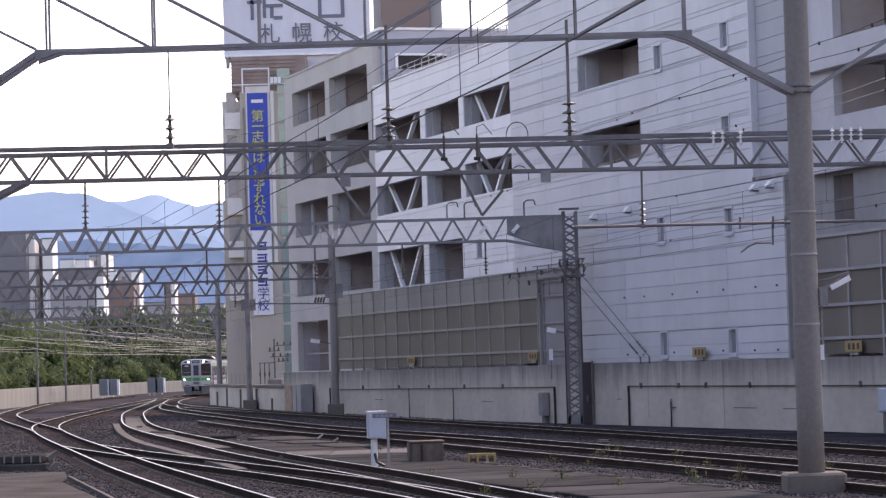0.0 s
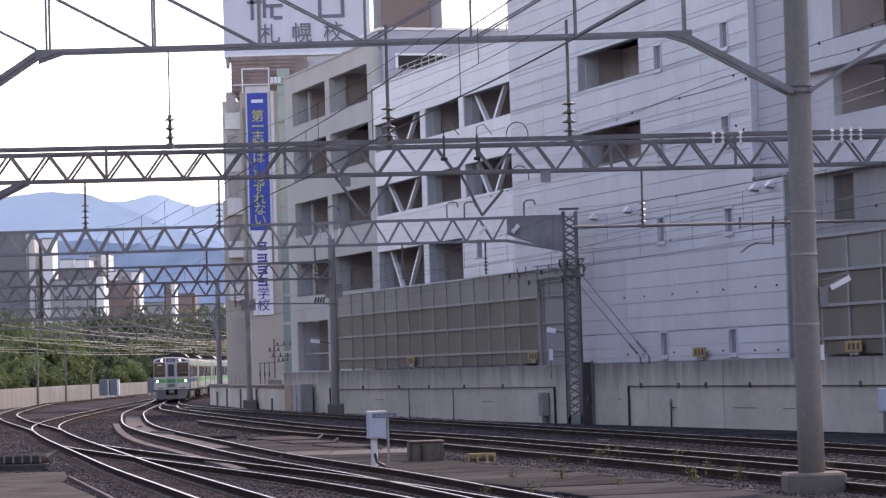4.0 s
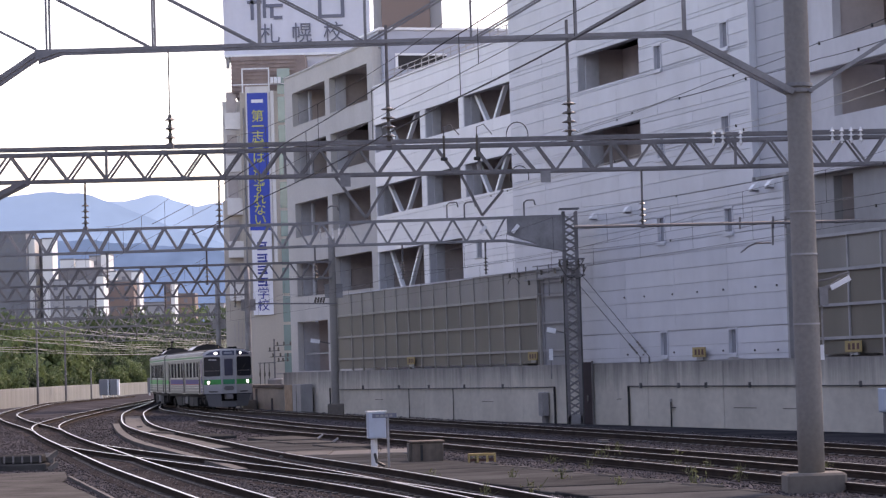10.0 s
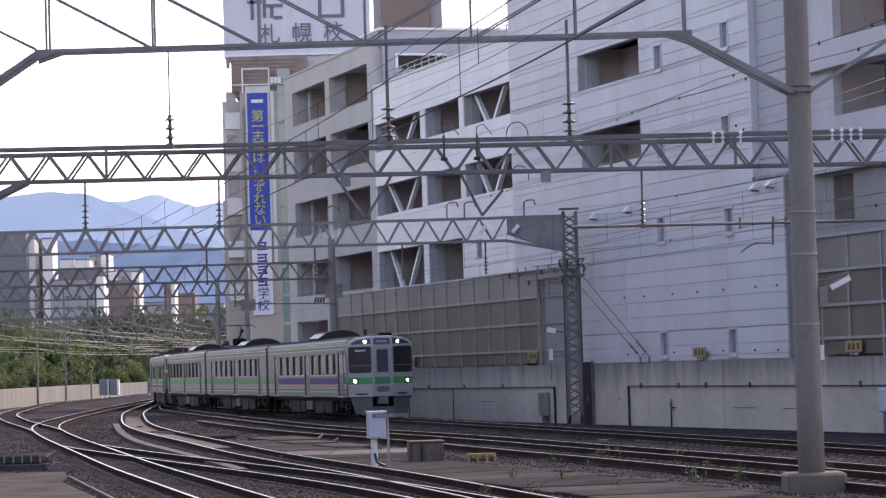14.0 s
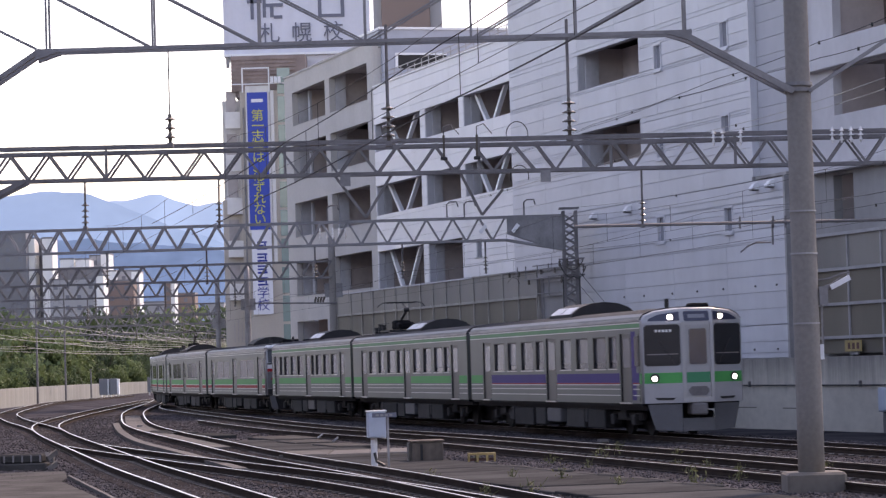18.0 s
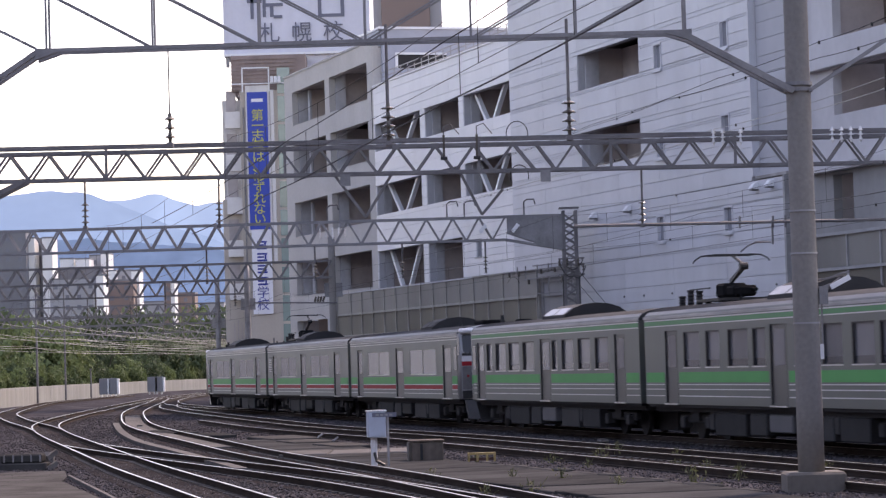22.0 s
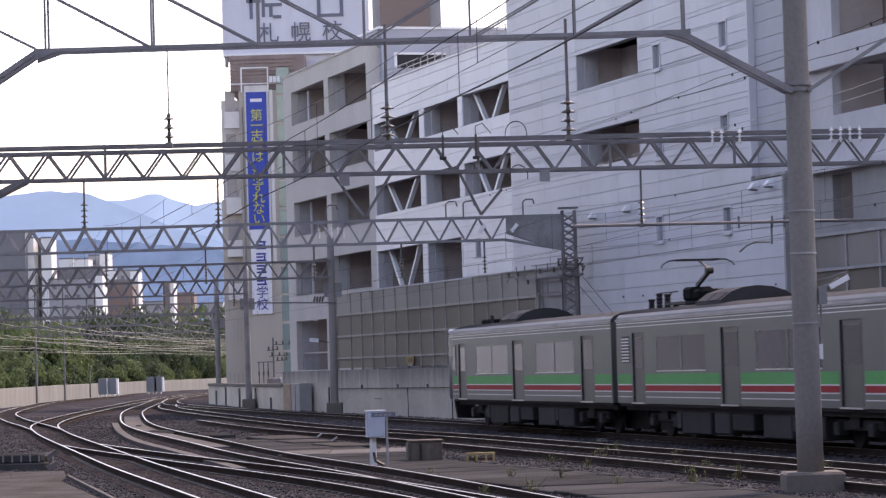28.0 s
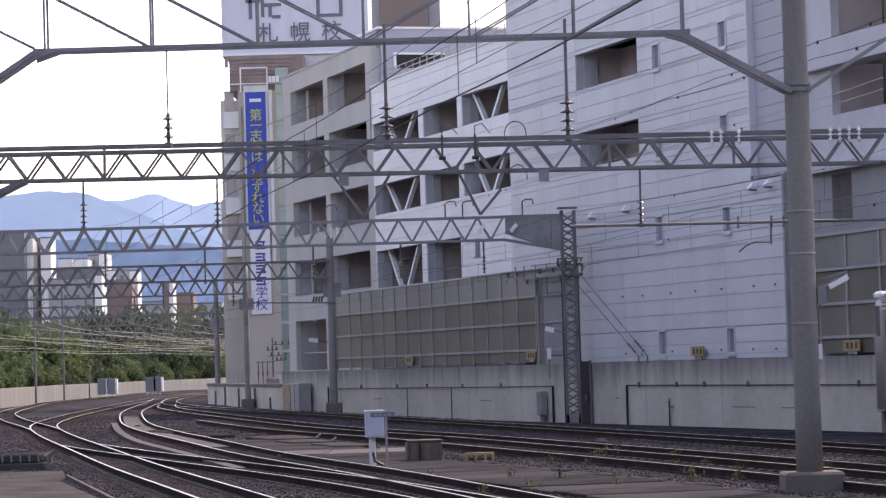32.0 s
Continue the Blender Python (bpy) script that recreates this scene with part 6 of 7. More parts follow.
def bogie(car, x):
    b = part("bogie_frame", B(x - 1.55, x + 1.55, -1.02, -0.86, 0.42, 0.66, bevel=0.03), "under", car)
    part("bogie_frame", B(x - 1.55, x + 1.55, 0.86, 1.02, 0.42, 0.66, bevel=0.03), "under", car)
    part("bolster", B(x - 0.3, x + 0.3, -1.1, 1.1, 0.5, 0.85), "under", car)
    for dx in (-1.05, 1.05):
        for s in (-1, 1):
            wb = bmesh.new()
            mw = Matrix.Translation((x + dx, s * 0.566, 0.43)) @ Matrix.Rotation(radians(90), 4, "X")
            lathe(wb, [(0.14, -0.07), (0.43, -0.06), (0.43, 0.06), (0.14, 0.07)], 20, mw)
            w = part("wheel", wb, "under_box", car)
            part("axle_box", B(x + dx - 0.17, x + dx + 0.17, s * 0.9, s * 1.14, 0.3, 0.6, bevel=0.03), "under_box", w)
        part("axle", rod(bmesh.new(), (x + dx, -0.5, 0.43), (x + dx, 0.5, 0.43), 0.08), "under", car)


def pantograph(car, x, z):
    """A raised single-arm pantograph with its cover and roof insulators; x is under the knee."""
    pf = part("pantograph_frame", B(x - 1.1, x + 0.8, -0.75, 0.75, z, z + 0.07), "black", car, "dark pantograph base")
    for p0, p1, h in ((-0.85, -0.15, 0.46), (0.02, 0.62, 0.38)):
        part("drive_case", B(x + p0, x + p1, -0.32, 0.32, z + 0.1, z + h, bevel=0.06), "panto_black", pf, "dark pantograph drive case")
    part("spring", rod(bmesh.new(), (x - 0.2, 0.2, z + 0.3), (x + 0.9, 0.2, z + 0.26), 0.05, 8), "panto_black", pf)
    part("end_frame", line(bmesh.new(), [(x + 0.75, -0.3, z), (x + 0.75, -0.3, z + 0.3), (x + 1.15, -0.3, z + 0.3), (x + 1.15, -0.3, z)], 0.03, 6), "panto_black", pf)
    part("lower_arm", bar(bmesh.new(), (x - 0.5, 0, z + 0.5), (x + 0.55, 0, z + 0.84), 0.09), "black", pf)
    part("knee", rod(bmesh.new(), (x + 0.55, -0.1, z + 0.86), (x + 0.55, 0.1, z + 0.86), 0.09, 10), "black", pf)
    part("upper_arm", bar(bmesh.new(), (x + 0.55, 0.05, z + 0.86), (x - 0.45, 0.05, z + 1.15), 0.05), "black", pf)
    part("thrust_rod", bar(bmesh.new(), (x + 0.5, -0.08, z + 0.8), (x - 0.2, -0.08, z + 0.5), 0.025), "steel_grey", pf)
    for dx in (-0.62, -0.28):
        part("collector_strip", B(x + dx - 0.05, x + dx + 0.05, -0.55, 0.55, z + 1.15, z + 1.2), "black", pf)
    for s_ in (-1, 1):
        part("horn", line(bmesh.new(), [(x - 0.45 + s_ * 0.1, s_ * 0.5, z + 1.19), (x - 0.45 + s_ * 0.3, s_ * 0.7, z + 1.17), (x - 0.45 + s_ * 0.45, s_ * 0.82, z + 1.08), (x - 0.45 + s_ * 0.5, s_ * 0.86, z + 1.0)], 0.02), "black", pf)
        part("support", B(x - 0.8, x - 0.65, s_ * 0.55 - 0.06, s_ * 0.55 + 0.06, z - 0.1, z + 0.02), "black", pf)
    for k, h in ((0, 0.3), (1, 0.44), (2, 0.4)):
        xx = x - 3.3 + 0.75 * k
        pr = [(0.07, z - 0.15)] + [(0.07 + 0.03 * (m % 2), z - 0.12 + h * m / 9) for m in range(10)] + [(0.1, z - 0.08 + h)]
        part("roof_insulator", lathe(bmesh.new(), pr, 10, Matrix.Translation((xx, -0.45, 0))), "black", pf)
    part("bus_bar", bar(bmesh.new(), (x - 2.55, -0.45, z + 0.36), (x - 0.9, -0.45, z + 0.36), 0.035), "black", pf)


def air_unit(car, x0, x1, bright):
    """A roof unit: dark arched ends, sloping louvred flanks."""
    prof = [(-1.0, 3.33), (-1.0, 3.49), (-0.72, 3.69), (-0.4, 3.8), (0, 3.84), (0.4, 3.8), (0.72, 3.69), (1.0, 3.49), (1.0, 3.33)]
    bm = bmesh.new()
    ends = [[bm.verts.new((x, y, z)) for y, z in prof] for x in (x0, x1)]
    for k in range(len(prof) - 1):
        bm.faces.new((ends[0][k], ends[0][k + 1], ends[1][k + 1], ends[1][k]))
    bm.faces.new(ends[0])
    bm.faces.new(ends[1][::-1])
    # backlit darkness of the ends and sky light on bright flanks sit in the colours
    u = part("air_conditioner", bm, "roof_unit", car, "arched air-conditioning unit on the roof")
    m_ = "louvre" if bright else "under_box"
    for s in (-1, 1):
        for k in range(2):
            a = x0 + 0.12 + (x1 - x0 - 0.2) * k / 2
            b = a + (x1 - x0 - 0.4) / 2
            lb = bmesh.new()
            top = [lb.verts.new(v) for v in ((a, s * 1.01, 3.505), (b, s * 1.01, 3.505), (b, s * 0.73, 3.705), (a, s * 0.73, 3.705))]
            low = [lb.verts.new(v.co - Vector((0, s * 0.012, 0.02))) for v in top]
            lb.faces.new(top)
            lb.faces.new(low[::-1])
            for q in range(4):
                lb.faces.new((top[q], low[q], low[(q + 1) % 4], top[(q + 1) % 4]))
            part("louvre", lb, m_, u, "sloping side louvre, sky brightness put into its colour" if bright else "grey sloping side louvre")
    part("end_lip", B(x1 + 0.002, x1 + 0.05, -1.02, 1.02, 3.31, 3.38), "roof_unit", u)
    return u


def cab(car, sgn, newer, inset=0.0):
    """A driving end, swept back at both sides; sgn is +1 in front and -1 behind."""
    e, back = LEN / 2 + 0.15 - inset, 9.9 - inset
    c = 0.5 if newer else 0.44
    sweep = (0.3 if inset else 0.08) if newer else min(0.5, (e - back - 0.05) / 0.95)
    z0, rake = (2.4, 0.22) if newer else (3.05, 0.3)
    cols = [(-1.36, 3.08), (-1.27, 3.22), (-1.0, 3.33), (-c, 3.4), (c, 3.4), (1.0, 3.33), (1.27, 3.22), (1.36, 3.08)]

    def fx(y, z):
        return e - max(0.0, abs(y) - c) * sweep - max(0.0, z - z0) * rake

    bm = bmesh.new()

    def V(x, y, z):
        return bm.verts.new((sgn * x, y, z))
    for (ya, ta), (yb, tb) in zip(cols, cols[1:]):
        for za, zb, zc, zd in ((0.91, 0.91, z0, z0), (z0, z0, tb, ta)):
            bm.faces.new([V(fx(y, z), y, z) for y, z in ((ya, za), (yb, zb), (yb, zc), (ya, zd))])
    ring = [(-1.36, 0.91), (-1.36, z0)] + cols + [(1.36, z0), (1.36, 0.91)]
    rows = [[(fx(y, z), y, z) for y, z in ring],
            [(fx(y, z) - 0.035, y * 1.02, z + (0.025 if z > 2.5 else 0)) for y, z in ring],
            [(fx(y, z) - 0.1, y * 1.03, z + (0.04 if z > 2.5 else 0)) for y, z in ring],
            [(back, y * 1.0305, z + (0.05 if z > 2.5 else 0)) for y, z in ring]]
    rows = [[V(*p) for p in r] for r in rows]
    for p, q in zip(rows, rows[1:]):
        for i in range(len(ring)):
            f = bm.faces.new((p[i], p[(i + 1) % len(ring)], q[(i + 1) % len(ring)], q[i]))
            f.smooth = True
    bmesh.ops.remove_doubles(bm, verts=bm.verts, dist=0.0005)
    bmesh.ops.recalc_face_normals(bm, faces=bm.faces)
    cf = part("cab_front", bm, "cab_silver" if newer else "cab_white", car, "silver cab end" if newer else "white painted cab end")

    def plate(name, pts, material, d=0.02, own=cf, label="", sink=0.01):
        """A plate on the front, over an outline of (side, height) pairs."""
        pb = bmesh.new()
        out = [pb.verts.new((sgn * (fx(y, z) + d), y, z)) for y, z in pts]
        inn = [pb.verts.new((sgn * (fx(y, z) - sink), y, z)) for y, z in pts]
        pb.faces.new(out)
        pb.faces.new(inn[::-1])
        for k in range(len(pts)):
            pb.faces.new((out[k], inn[k], inn[(k + 1) % len(pts)], out[(k + 1) % len(pts)]))
        bmesh.ops.recalc_face_normals(pb, faces=pb.faces)
        return part(name, pb, material, own, label)

    def rect(y0, y1, za, zb, r=0.0):
        if not r:
            return [(y0, za), (y1, za), (y1, zb), (y0, zb)]
        q = r * (1 if y1 > y0 else -1)
        return [(y0 + q, za), (y1 - q, za), (y1, za + r), (y1, zb - r), (y1 - q, zb), (y0 + q, zb), (y0, zb - r), (y0, za + r)]

    def lamp(name, y, z, r, d, material, label=""):
        lb = bmesh.new()
        turn = Matrix.Rotation(sgn * math.atan(sweep) * (1 if y > 0 else -1), 4, "Z") @ Matrix.Rotation(sgn * radians(90), 4, "Y")
        lathe(lb, [(0.0, 0), (r, 0), (r, d), (r * 0.75, d + 0.015), (0.0, d + 0.02)], 14, Matrix.Translation((sgn * fx(y, z), y, z)) @ turn)
        return part(name, lb, material, cf, label)

    lit = sgn > 0 and not newer
    for s in (-1, 1):
        if newer:
            plate("windscreen", rect(s * (c + 0.02), s * 1.3, 2.5, 3.12, 0.04), "glass", 0.02, label="dark glossy windscreen")
            plate("windscreen_foot", rect(s * (c + 0.005), s * 1.34, 2.41, 2.48), "under_box", 0.02)
            plate("white_band", rect(s * (c + 0.005), s * 1.35, 2.2, 2.38), "paint_white", 0.012)
            plate("red_band", rect(s * (c + 0.005), s * 1.35, 2.05, 2.195), "red", 0.014)
            plate("bumper", rect(s * (c + 0.005), s * 1.35, 0.92, 1.2), "under_box", 0.02)
            plate("skirt", [(s * (c + 0.01), 0.88), (s * 1.25, 0.88), (s * 1.15, 0.24), (s * (c + 0.01), 0.2)], "skirt_grey" if inset else "under", -0.02, label="grey snow-plough skirt" if inset else "black snow-plough skirt", sink=0.2)
            plate("lower_panel", rect(s * (c + 0.005), s * 1.34, 1.23, 2.03, 0.03), "steel_dark", 0.01, label="dark lower cab panel")
            lamp("headlight", s * 0.95, 1.7, 0.08, 0.012, "lamp_glass", "unlit headlight")
            lamp("tail_lamp", s * 1.15, 1.7, 0.045, 0.012, "red", "red tail lamp")
            xo = e - (1.36 - c) * sweep - 0.14
            part("corner_glass", B(*sorted((sgn * (xo - 0.28), sgn * xo)), *sorted((s * 1.39, s * 1.409)), 2.42, 3.04), "glass", cf, "dark glass wrapping round the cab corner")
            part("corner_cap", B(*sorted((sgn * (e - 0.5), sgn * (e - 0.12))), *sorted((s * 0.9, s * 1.405)), 3.16, 3.34, bevel=0.06), "paint_white", cf, "bright white roof corner")
            continue
        plate("windscreen_seal", rect(s * (c + 0.03), s * 1.345, 1.9, 3.0, 0.06), "black", 0.008)
        w = plate("windscreen", rect(s * (c + 0.06), s * 1.325, 1.93, 2.97, 0.05), "glass", 0.016, label="dark glossy windscreen")
        plate("desk_line", rect(s * (c + 0.09), s * 1.28, 2.2, 2.225), "steel_grey", 0.018, w)
        plate("wiper", [(s * 0.6, 1.95), (s * 0.63, 1.95), (s * 1.0, 2.6), (s * 0.98, 2.61)], "black", 0.03, w)
        plate("lamp_panel", [(s * (c + 0.03), 3.1), (s * 1.25, 3.1), (s * 1.2, 3.17), (s * 0.98, 3.27), (s * (c + 0.03), 3.34)], "lamp_glass", 0.015, label="dark lamp panel")
        lamp("lamp_ring", s * 0.68, 3.2, 0.105, 0.025, "black")
        lamp("headlight", s * 0.68, 3.2, 0.075, 0.035, "lamp" if lit else "alu", "lit headlight" if lit else "unlit headlight")
        lamp("lamp_ring", s * 1.1, 1.58, 0.125, 0.02, "black")
        lamp("marker_light", s * 1.1, 1.57, 0.075, 0.03, "lamp" if lit else "red", "round lower lamp")
        plate("green_band", rect(s * (c + 0.005), s * 1.355, 1.44, 1.72), "green", 0.006)
        sb = B(*sorted((sgn * (back - 0.12), sgn * (e - 0.97 * sweep - 0.06))), *sorted((s * 1.39, s * 1.408)), 1.44, 1.72)
        part("green_band", sb, "green", cf)
        plate("step", [(s * 0.62, 1.05), (s * 1.12, 1.06), (s * 1.06, 1.0), (s * 0.68, 0.99)], "under_box", 0.03)
        plate("door_post", rect(s * 0.345, s * (c - 0.005), 1.0, 3.02), "cab_white", 0.045)
        plate("skirt", [(s * (c + 0.01), 0.88), (s * 1.28, 0.88), (s * 1.1, 0.2), (s * (c + 0.01), 0.16)], "skirt_grey", -0.05, label="grey snow-plough skirt", sink=0.1)
    if newer:
        plate("windscreen", rect(-c + 0.005, c - 0.005, 2.5, 3.12), "glass", 0.02, label="dark glossy windscreen")
        plate("windscreen_foot", rect(-c + 0.005, c - 0.005, 2.41, 2.48), "under_box", 0.02)
        plate("white_band", rect(-c + 0.005, c - 0.005, 2.2, 2.38), "paint_white", 0.012)
        plate("red_band", rect(-c + 0.005, c - 0.005, 2.05, 2.195), "red", 0.014)
        d = plate("gangway_door", rect(-0.36, 0.36, 1.22, 2.0, 0.04), "frame_grey", 0.03, label="grey end door")
        plate("door_handle", rect(0.2, 0.26, 1.5, 1.65), "black", 0.06, d)
        plate("bumper", rect(-c + 0.005, c - 0.005, 0.92, 1.2), "under_box", 0.02)
        plate("skirt", rect(-c + 0.005, c - 0.005, 0.2, 0.55), "skirt_grey" if inset else "under", -0.02, sink=0.2)
    else:
        d = plate("gangway_door", rect(-0.335, 0.335, 1.08, 2.98), "door_pale", 0.025, label="pale grey end door with a window")
        plate("window_seal", rect(-0.27, 0.27, 1.9, 2.9, 0.05), "frame_grey", 0.03, d)
        plate("door_window", rect(-0.24, 0.24, 1.93, 2.87, 0.04), "lamp_glass", 0.035, d)
        plate("door_band", rect(-0.33, 0.33, 1.44, 1.72), "green_sea", 0.032, d)
        plate("door_foot", rect(-0.28, 0.28, 1.1, 1.34, 0.08), "steel_dark", 0.045, d)
        plate("lower_plate", rect(-c + 0.01, c - 0.01, 0.93, 1.04), "cab_white", 0.05)
        plate("destination_sign", rect(-0.35, 0.35, 3.08, 3.34, 0.03), "lamp_glass", 0.02, label="dark destination sign")
        plate("sign_text", rect(-0.24, 0.24, 3.16, 3.26), "window_grey", 0.022)
        plate("skirt", rect(-c + 0.005, c - 0.005, 0.16, 0.5), "skirt_grey", -0.05, label="grey snow-plough skirt", sink=0.1)
        if lit:
            for k in range(5):
                plate("writing", rect(-1.08 + 0.085 * k, -1.02 + 0.085 * k, 2.8, 2.87), "stripe", 0.02)
    if newer:
        part("roof_fitting", B(*sorted((sgn * (e - 2.3), sgn * (e - 1.0))), -0.4, 0.4, 3.44, 3.62, bevel=0.05), "panto_black", cf)
        part("horn_post", rod(bmesh.new(), (sgn * (e - 3.5), -0.6, 3.4), (sgn * (e - 3.5), -0.6, 3.72), 0.06, 8), "black", cf)
    else:
        part("horn_post", rod(bmesh.new(), (sgn * (e - 1.2), -0.45, 3.35), (sgn * (e - 1.2), -0.45, 3.71), 0.06, 8), "black", cf)
        part("roof_fitting", B(*sorted((sgn * (e - 1.25), sgn * (e - 0.75))), 0.1, 0.6, 3.4, 3.57, bevel=0.04), "panto_black", cf)
    part("coupler", B(*sorted((sgn * (e - 0.4), sgn * (e + 0.1))), -0.22, 0.22, 0.58, 0.9, bevel=0.04), "steel_dark", cf)


def make_car(name, label, kind, front_cab=False, rear_cab=False, panto=None, unit=None, inset=0.0):
    """x is forward, y to the left, z up from the rail. kind: violet, green or newer."""
    car = thing(name, Matrix(), label, "train car", "cars of the passing train")
    new_kind = kind == "newer"
    mid = 10.65

    def X(d):
        return mid - d
    doors = [(1.62, 2.72), (9.66, 10.84), (18.1, 19.2)] if not new_kind else [(2.15, 3.5), (10.35, 11.75), (18.4, 19.5)]
    if new_kind:
        wins = [(4.64, 6.82), (6.94, 9.1), (13.0, 14.98), (15.1, 17.2)] if not rear_cab else [(4.3, 6.46), (6.58, 8.75), (12.4, 14.55), (14.67, 16.82)]
    else:
        wins = [(3.05, 3.87), (4.15, 5.5), (6.05, 7.35), (7.93, 9.13), (11.15, 12.1), (12.42, 13.97), (14.6, 15.73), (16.22, 17.58)]
    if not new_kind and rear_cab:
        doors = [(1.68, 2.72), (9.8, 11.0), (18.4, 19.45)]
        wins = [(3.35, 4.75), (5.25, 6.6), (7.1, 8.45), (8.95, 9.6), (11.75, 13.2), (13.65, 15.05), (15.45, 16.85), (17.35, 18.1)]
    x1, x0 = X(0.27 if not front_cab else 0.75 + inset), X(21.03 if not rear_cab else 20.55 - inset)
    wz0, wz1 = (1.79, 2.67) if new_kind else (1.86, 2.75)
    holes = [(X(b), X(a), wz0, wz1) for a, b in wins] + [(X(b), X(a), 0.94, 2.8) for a, b in doors]
    bm = bmesh.new()
    for y in (-HALF, HALF):
        side_skin(bm, x0, x1, 0.91, 3.14, y, holes, 0.07)
    for x in (x0, x1):
        vs = [bm.verts.new((x, y, z)) for y, z in ((-1.4, 0.91), (-1.4, 3.14), (1.4, 3.14), (1.4, 0.91))]
        bm.faces.new(vs)
    bm.faces.new([bm.verts.new(v) for v in ((x0, -1.4, 0.91), (x1, -1.4, 0.91), (x1, 1.4, 0.91), (x0, 1.4, 0.91))])
    body = part("body", bm, "stainless", car, "brushed stainless steel car body")
    bm = bmesh.new()
    prof = [(-y, z) for y, z in ROOF] + [(y, z) for y, z in ROOF[-2::-1]]
    ends = [[bm.verts.new((x, y, z)) for y, z in prof] for x in (x0 - 0.02, x1 + 0.02)]
    for i in range(len(prof) - 1):
        f = bm.faces.new((ends[0][i], ends[0][i + 1], ends[1][i + 1], ends[1][i]))
        f.smooth = True
    bm.faces.new(ends[0])
    bm.faces.new(ends[1][::-1])
    part("roof", bm, "car_roof", car, "dull grey curved roof")
    for sg in (-1, 1):
        rb = bmesh.new()
        for (ya, za), (yb, zb) in zip(ROOF[:3], ROOF[1:3]):
            rb.faces.new([rb.verts.new(v) for v in ((x0, sg * (ya + 0.006), za), (x1, sg * (ya + 0.006), za), (x1, sg * (yb + 0.006), zb + 0.004), (x0, sg * (yb + 0.006), zb + 0.004))])
        part("roof_shoulder", rb, "alu_dull", car, "bright steel roof shoulder")
    for s in (-1, 1):
        y0, y1 = sorted((s * 1.402, s * 1.43))
        part("gutter", B(x0, x1, y0, y1, 3.12, 3.19), "louvre", car, "bright rain gutter")

        def strip(nm, a, b, z0, z1, material, d=0.006, own=body, lab=""):
            p, q = sorted((s * 1.4015, s * (1.4 + d)))
            part(nm, B(X(b), X(a), p, q, z0, z1), material, own, lab)
        for a, b in doors:
            p, q = sorted((s * 1.345, s * 1.365))
            leaf = part("door", B(X(b) + 0.015, X(a) - 0.015, p, q, 0.95, 2.79), "stainless_door", car, "sliding steel door with a window")
            p, q = sorted((s * 1.366, s * 1.37))
            part("door_window", B(X(b) + 0.2, X(a) - 0.2, p, q, 1.86, 2.68), "pane_dark" if new_kind else "pane", leaf)
            p, q = sorted((s * 1.37, s * 1.45))
            part("door_sill", B(X(b), X(a), p, q, 0.9, 0.938), "alu", leaf)
            part("door_edge", B(X(b) + 0.012, X(b) + 0.05, *sorted((s * 1.366, s * 1.395)), 0.96, 2.79), "black", leaf)
            part("door_edge", B(X(a) - 0.05, X(a) - 0.012, *sorted((s * 1.366, s * 1.395)), 0.96, 2.79), "black", leaf)
        for a, b in wins:
            p, q = sorted((s * 1.388, s * 1.396)) if new_kind else sorted((s * 1.335, s * 1.345))
            w = part("window", B(X(b), X(a), p, q, wz0, wz1), "pane_dark" if new_kind else "pane", car)
            # black strips paint the shade of the recess at the window's edge and head
            p, q = sorted((s * 1.3965, s * 1.4)) if new_kind else sorted((s * 1.346, s * 1.4))
            part("window_edge", B(X(b), X(b) + (0.03 if new_kind else 0.07), p, q, wz0 + 0.01, wz1 - 0.01), "black", w)
            if not new_kind:
                part("lower_sash", B(X(b) + 0.08, X(a) - 0.02, *sorted((s * 1.3455, s * 1.352)), 1.87, 2.03), "pane_dark", w)
                part("window_head", B(X(b), X(a), *sorted((s * 1.346, s * 1.395)), 2.715, 2.748), "black", w)
            strip("window_sill", a, b, wz0 - 0.035, wz0 - 0.005, "alu", 0.02, w)
        spans = cut([(0.9 + inset if front_cab else 0.35, 20.4 - inset if rear_cab else 20.95)], [(a - 0.1, b + 0.1) for a, b in doors])
        for a, b in spans:
            if b - a < 0.5:
                continue
            if new_kind:
                strip("green_band", a, b, 1.425, 1.7, "green")
                strip("white_line", a, b, 1.395, 1.43, "stripe")
                strip("red_band", a, b, 1.25, 1.39, "red")
                strip("white_line", a, b, 1.215, 1.245, "stripe")
                strip("white_line", a, b, 1.075, 1.1, "stripe")
            else:
                tone = "green" if a > 19 else kind
                strip(tone + "_band", a, b, 1.47, 1.73, tone)
                strip("magenta_line", a, b, 1.44, 1.468, "red") if tone == "violet" else None
                for z in (1.405, 1.285, 1.115):
                    strip("white_line", a, b, z, z + 0.025, "stripe")
        a, b = (0.76 + inset if front_cab else 0.3), (20.54 - inset if rear_cab else 21.0)
        if new_kind:
            for z in (2.96, 3.05, 3.11):
                strip("upper_line", a, b, z, z + 0.025, "stripe")
        else:
            strip("upper_green_band", a, b, 2.95, 3.06, "green_dark")
            strip("upper_line", a, b, 3.065, 3.095, "stripe")
            strip("upper_line", a, b, 2.92, 2.945, "stripe")
        if new_kind and panto:
            strip("vent_panel", 19.75, 20.5, 2.0, 2.72, "black", 0.008)
            for k in range(8):
                strip("vent_slat", 19.78, 20.47, 2.03 + 0.085 * k, 2.07 + 0.085 * k, "stripe", 0.02)
        for end_cab, d0 in ((front_cab, 0.95 + inset), (rear_cab, 19.97 - inset)):
            if end_cab:
                strip("cab_side_window", d0, d0 + 0.38, 1.92, 2.72, "glass", 0.008, body, "narrow dark cab side window")
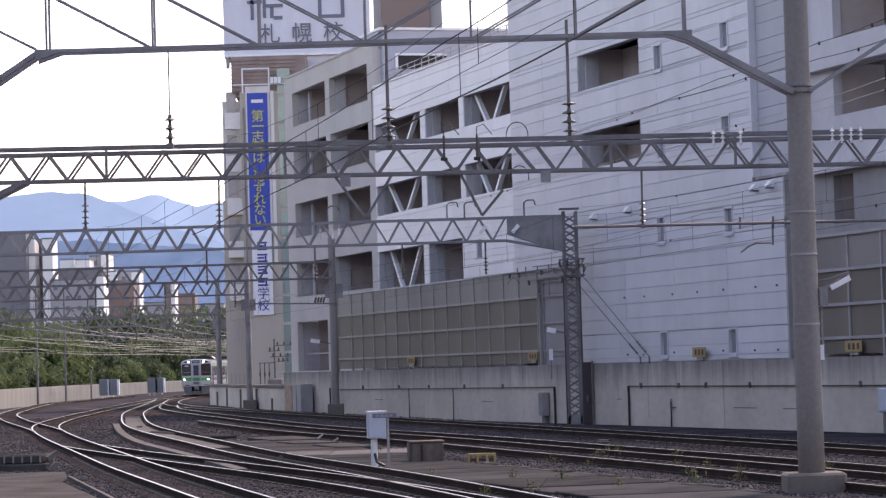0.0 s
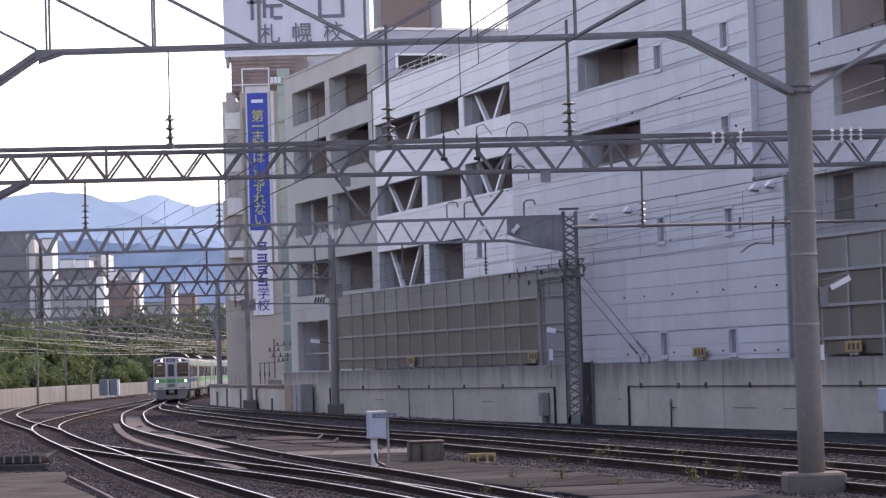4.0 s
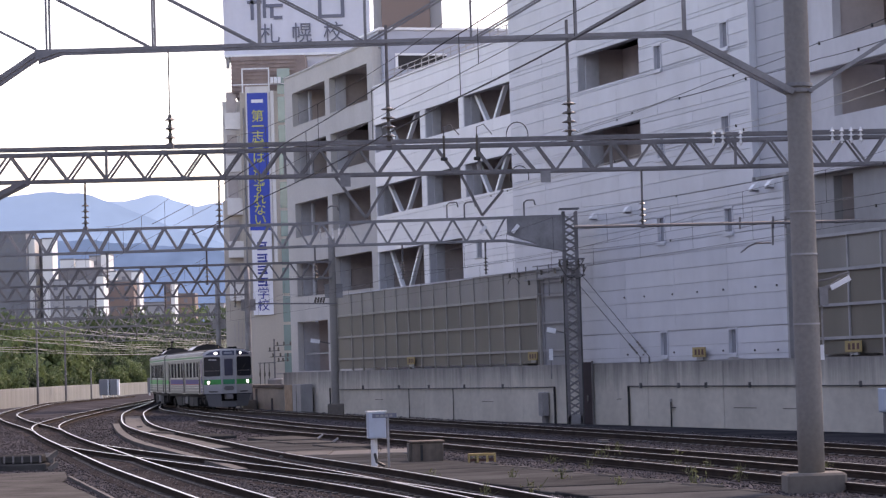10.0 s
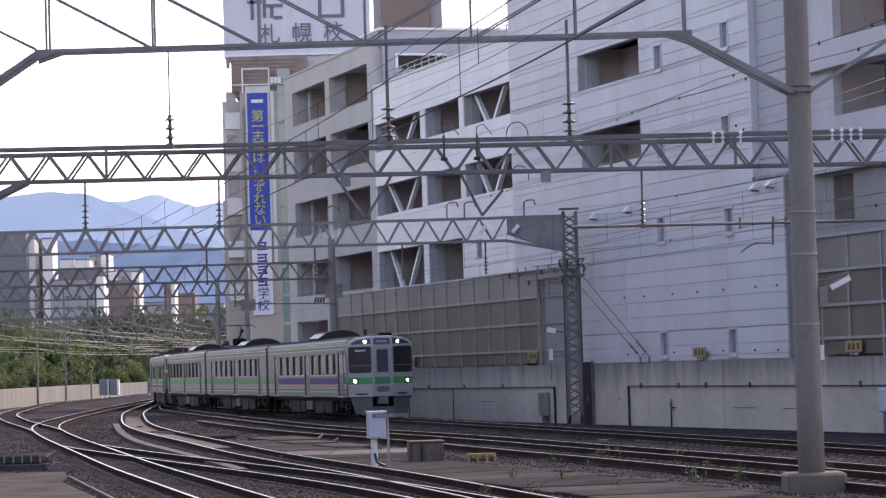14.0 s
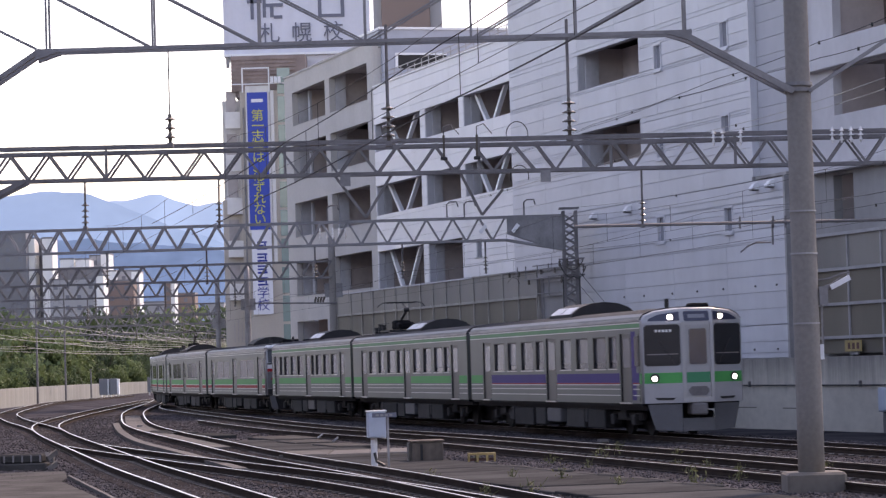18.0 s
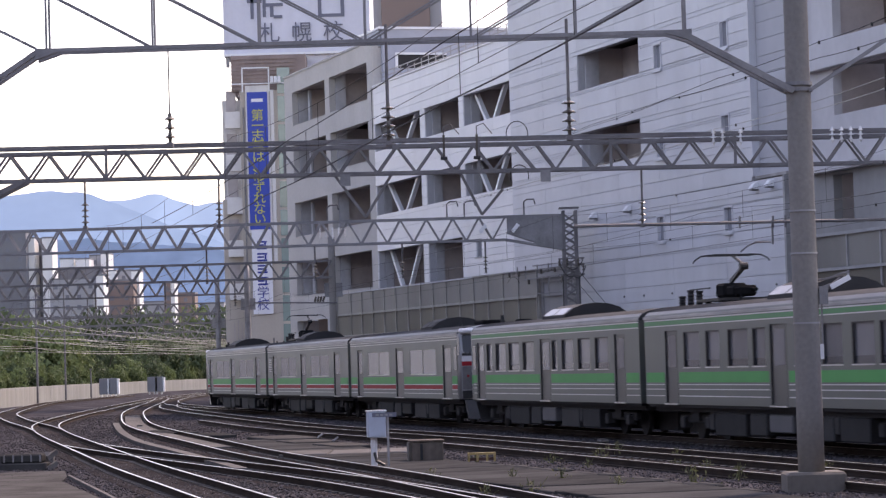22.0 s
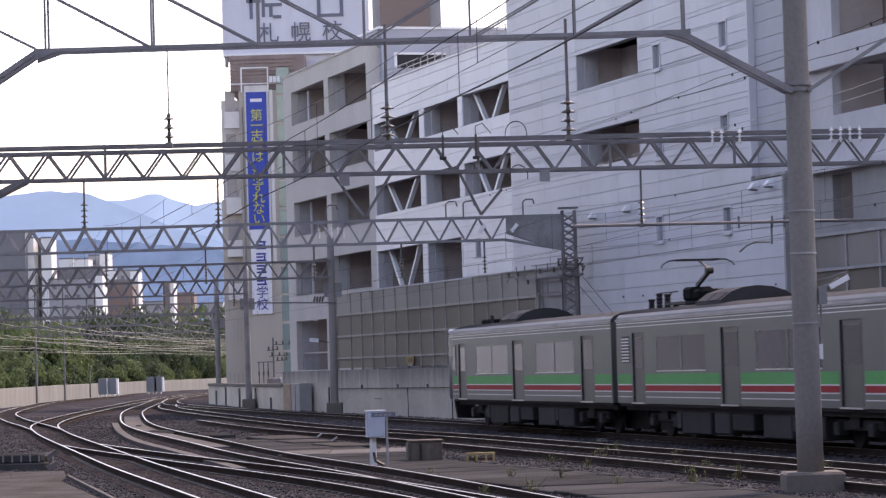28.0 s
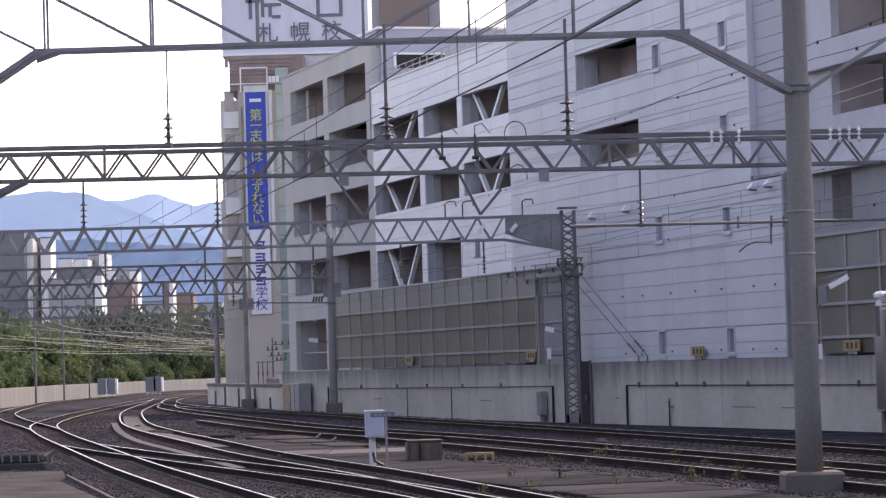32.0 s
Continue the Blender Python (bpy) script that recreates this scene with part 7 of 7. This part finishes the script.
                strip("cab_corner_strip", d0 - 0.1, d0 - 0.05, 0.95, 2.8, "black", 0.006)
        if kind == "violet":
            strip("violet_pillar", 1.2, 1.6, 1.0, 2.85, "violet", 0.004)
    # bellows to the next car
    if not rear_cab:
        part("gangway", B(x0 - 0.66, x0 - 0.003, -0.5, 0.5, 1.0, 3.0), "rubber", car, "dark corrugated gangway")
        for k in range(3):
            part("fold", B(x0 - 0.55 + 0.2 * k, x0 - 0.47 + 0.2 * k, -0.62, 0.62, 0.95, 3.1), "rubber", car)
    # underside
    part("chassis", B(x0 + 0.2, x1 - 0.2, -1.2, 1.2, 0.72, 0.905), "under", car)
    # added centre panel, only there to block light under the car
    part("underfloor_duct", B(x0 + 0.3, x1 - 0.3, -0.3, 0.3, 0.14, 0.716), "under", car)
    part("skirting", B(x0 + 0.1, x1 - 0.1, -1.36, 1.36, 0.84, 0.906), "under", car)
    for a, b, h, m_ in ((5.0, 6.8, 0.3, "under"), (7.2, 9.2, 0.28, "under_box"), (9.9, 11.5, 0.42, "under" if new_kind else "skirt_grey"), (11.7, 12.9, 0.32, "under_box"), (13.2, 15.6, 0.28, "under"), (6.85, 7.15, 0.45, "under_box"), (15.7, 16.1, 0.4, "under_box")):
        part("equipment_box", B(X(b), X(a), -1.25, 1.25, h - 0.12, 0.718, bevel=0.03), m_, car, "dark underfloor equipment box")
    for d in (3.6, 17.7):
        bogie(car, X(d))
    if unit:
        for a, b in unit:
            air_unit(car, X(b), X(a), not new_kind)
    if panto:
        pantograph(car, X(panto), 3.5)
    if front_cab:
        cab(car, 1, new_kind, inset)
    if rear_cab:
        cab(car, -1, new_kind, inset)
    return car


CARS = [
    make_car("cab_car", "stainless commuter train cab car with violet and green bands", "violet", front_cab=True, unit=[(9.15, 11.8)]),
    make_car("motor_car", "stainless train car with green band and pantograph", "green", panto=17.3, unit=[(9.4, 12.1)]),
    make_car("cab_car", "stainless train car with green band, cab at its tail", "green", rear_cab=True, unit=[(9.4, 12.1)], inset=0.3),
    make_car("cab_car", "silver train car with green and red bands, cab in front", "newer", front_cab=True, unit=[(6.9, 8.9)], inset=0.35),
    make_car("motor_car", "silver train car with green and red bands and pantograph", "newer", panto=17.4, unit=[(12.9, 14.9)]),
    make_car("cab_car", "silver train car with green and red bands, tail cab", "newer", rear_cab=True, unit=[(12.7, 15.0)]),
]

# head of the train: seconds and metres along the way
HEAD = [(0, 181.9), (1, 171.55), (3, 150.86), (6, 120.02), (7.5, 104.81), (9, 90.0), (10.5, 73.34), (12, 57.0), (13, 46.38), (14.5, 30.59),
        (17, 3.71), (18, -7.2), (19, -17.7), (21, -38.76), (23, -59.6), (25, -79.64), (27.5, -105.38), (29, -120.61), (31, -141.09), (32, -151.4)]


def head(t):
    """A smooth run through the places of the head."""
    i = max(0, min(len(HEAD) - 2, sum(1 for h in HEAD if h[0] <= t) - 1))
    (t0, s0), (t1, s1) = HEAD[i], HEAD[i + 1]

    def speed(k):
        k = max(1, min(len(HEAD) - 2, k))
        return (HEAD[k + 1][1] - HEAD[k - 1][1]) / (HEAD[k + 1][0] - HEAD[k - 1][0])
    d, f = t1 - t0, (t - t0) / (t1 - t0)
    return s0 * (1 + 2 * f) * (1 - f) ** 2 + s1 * f * f * (3 - 2 * f) + d * (speed(i) * f * (1 - f) ** 2 - speed(i + 1) * f * f * (1 - f))


def motions():
    for k, car in enumerate(CARS):
        rows = []
        for i in range(65):
            t = i / 2
            s = head(t) + 21.3 * k
            f, b = way(s + 3.6), way(s + 17.7)
            c, d = (f + b) / 2, f - b
            rows.append((t, pose(c.x, c.y, 0, 0, 0, math.degrees(math.atan2(d.y, d.x)))))
        walk(car, rows)


motions()
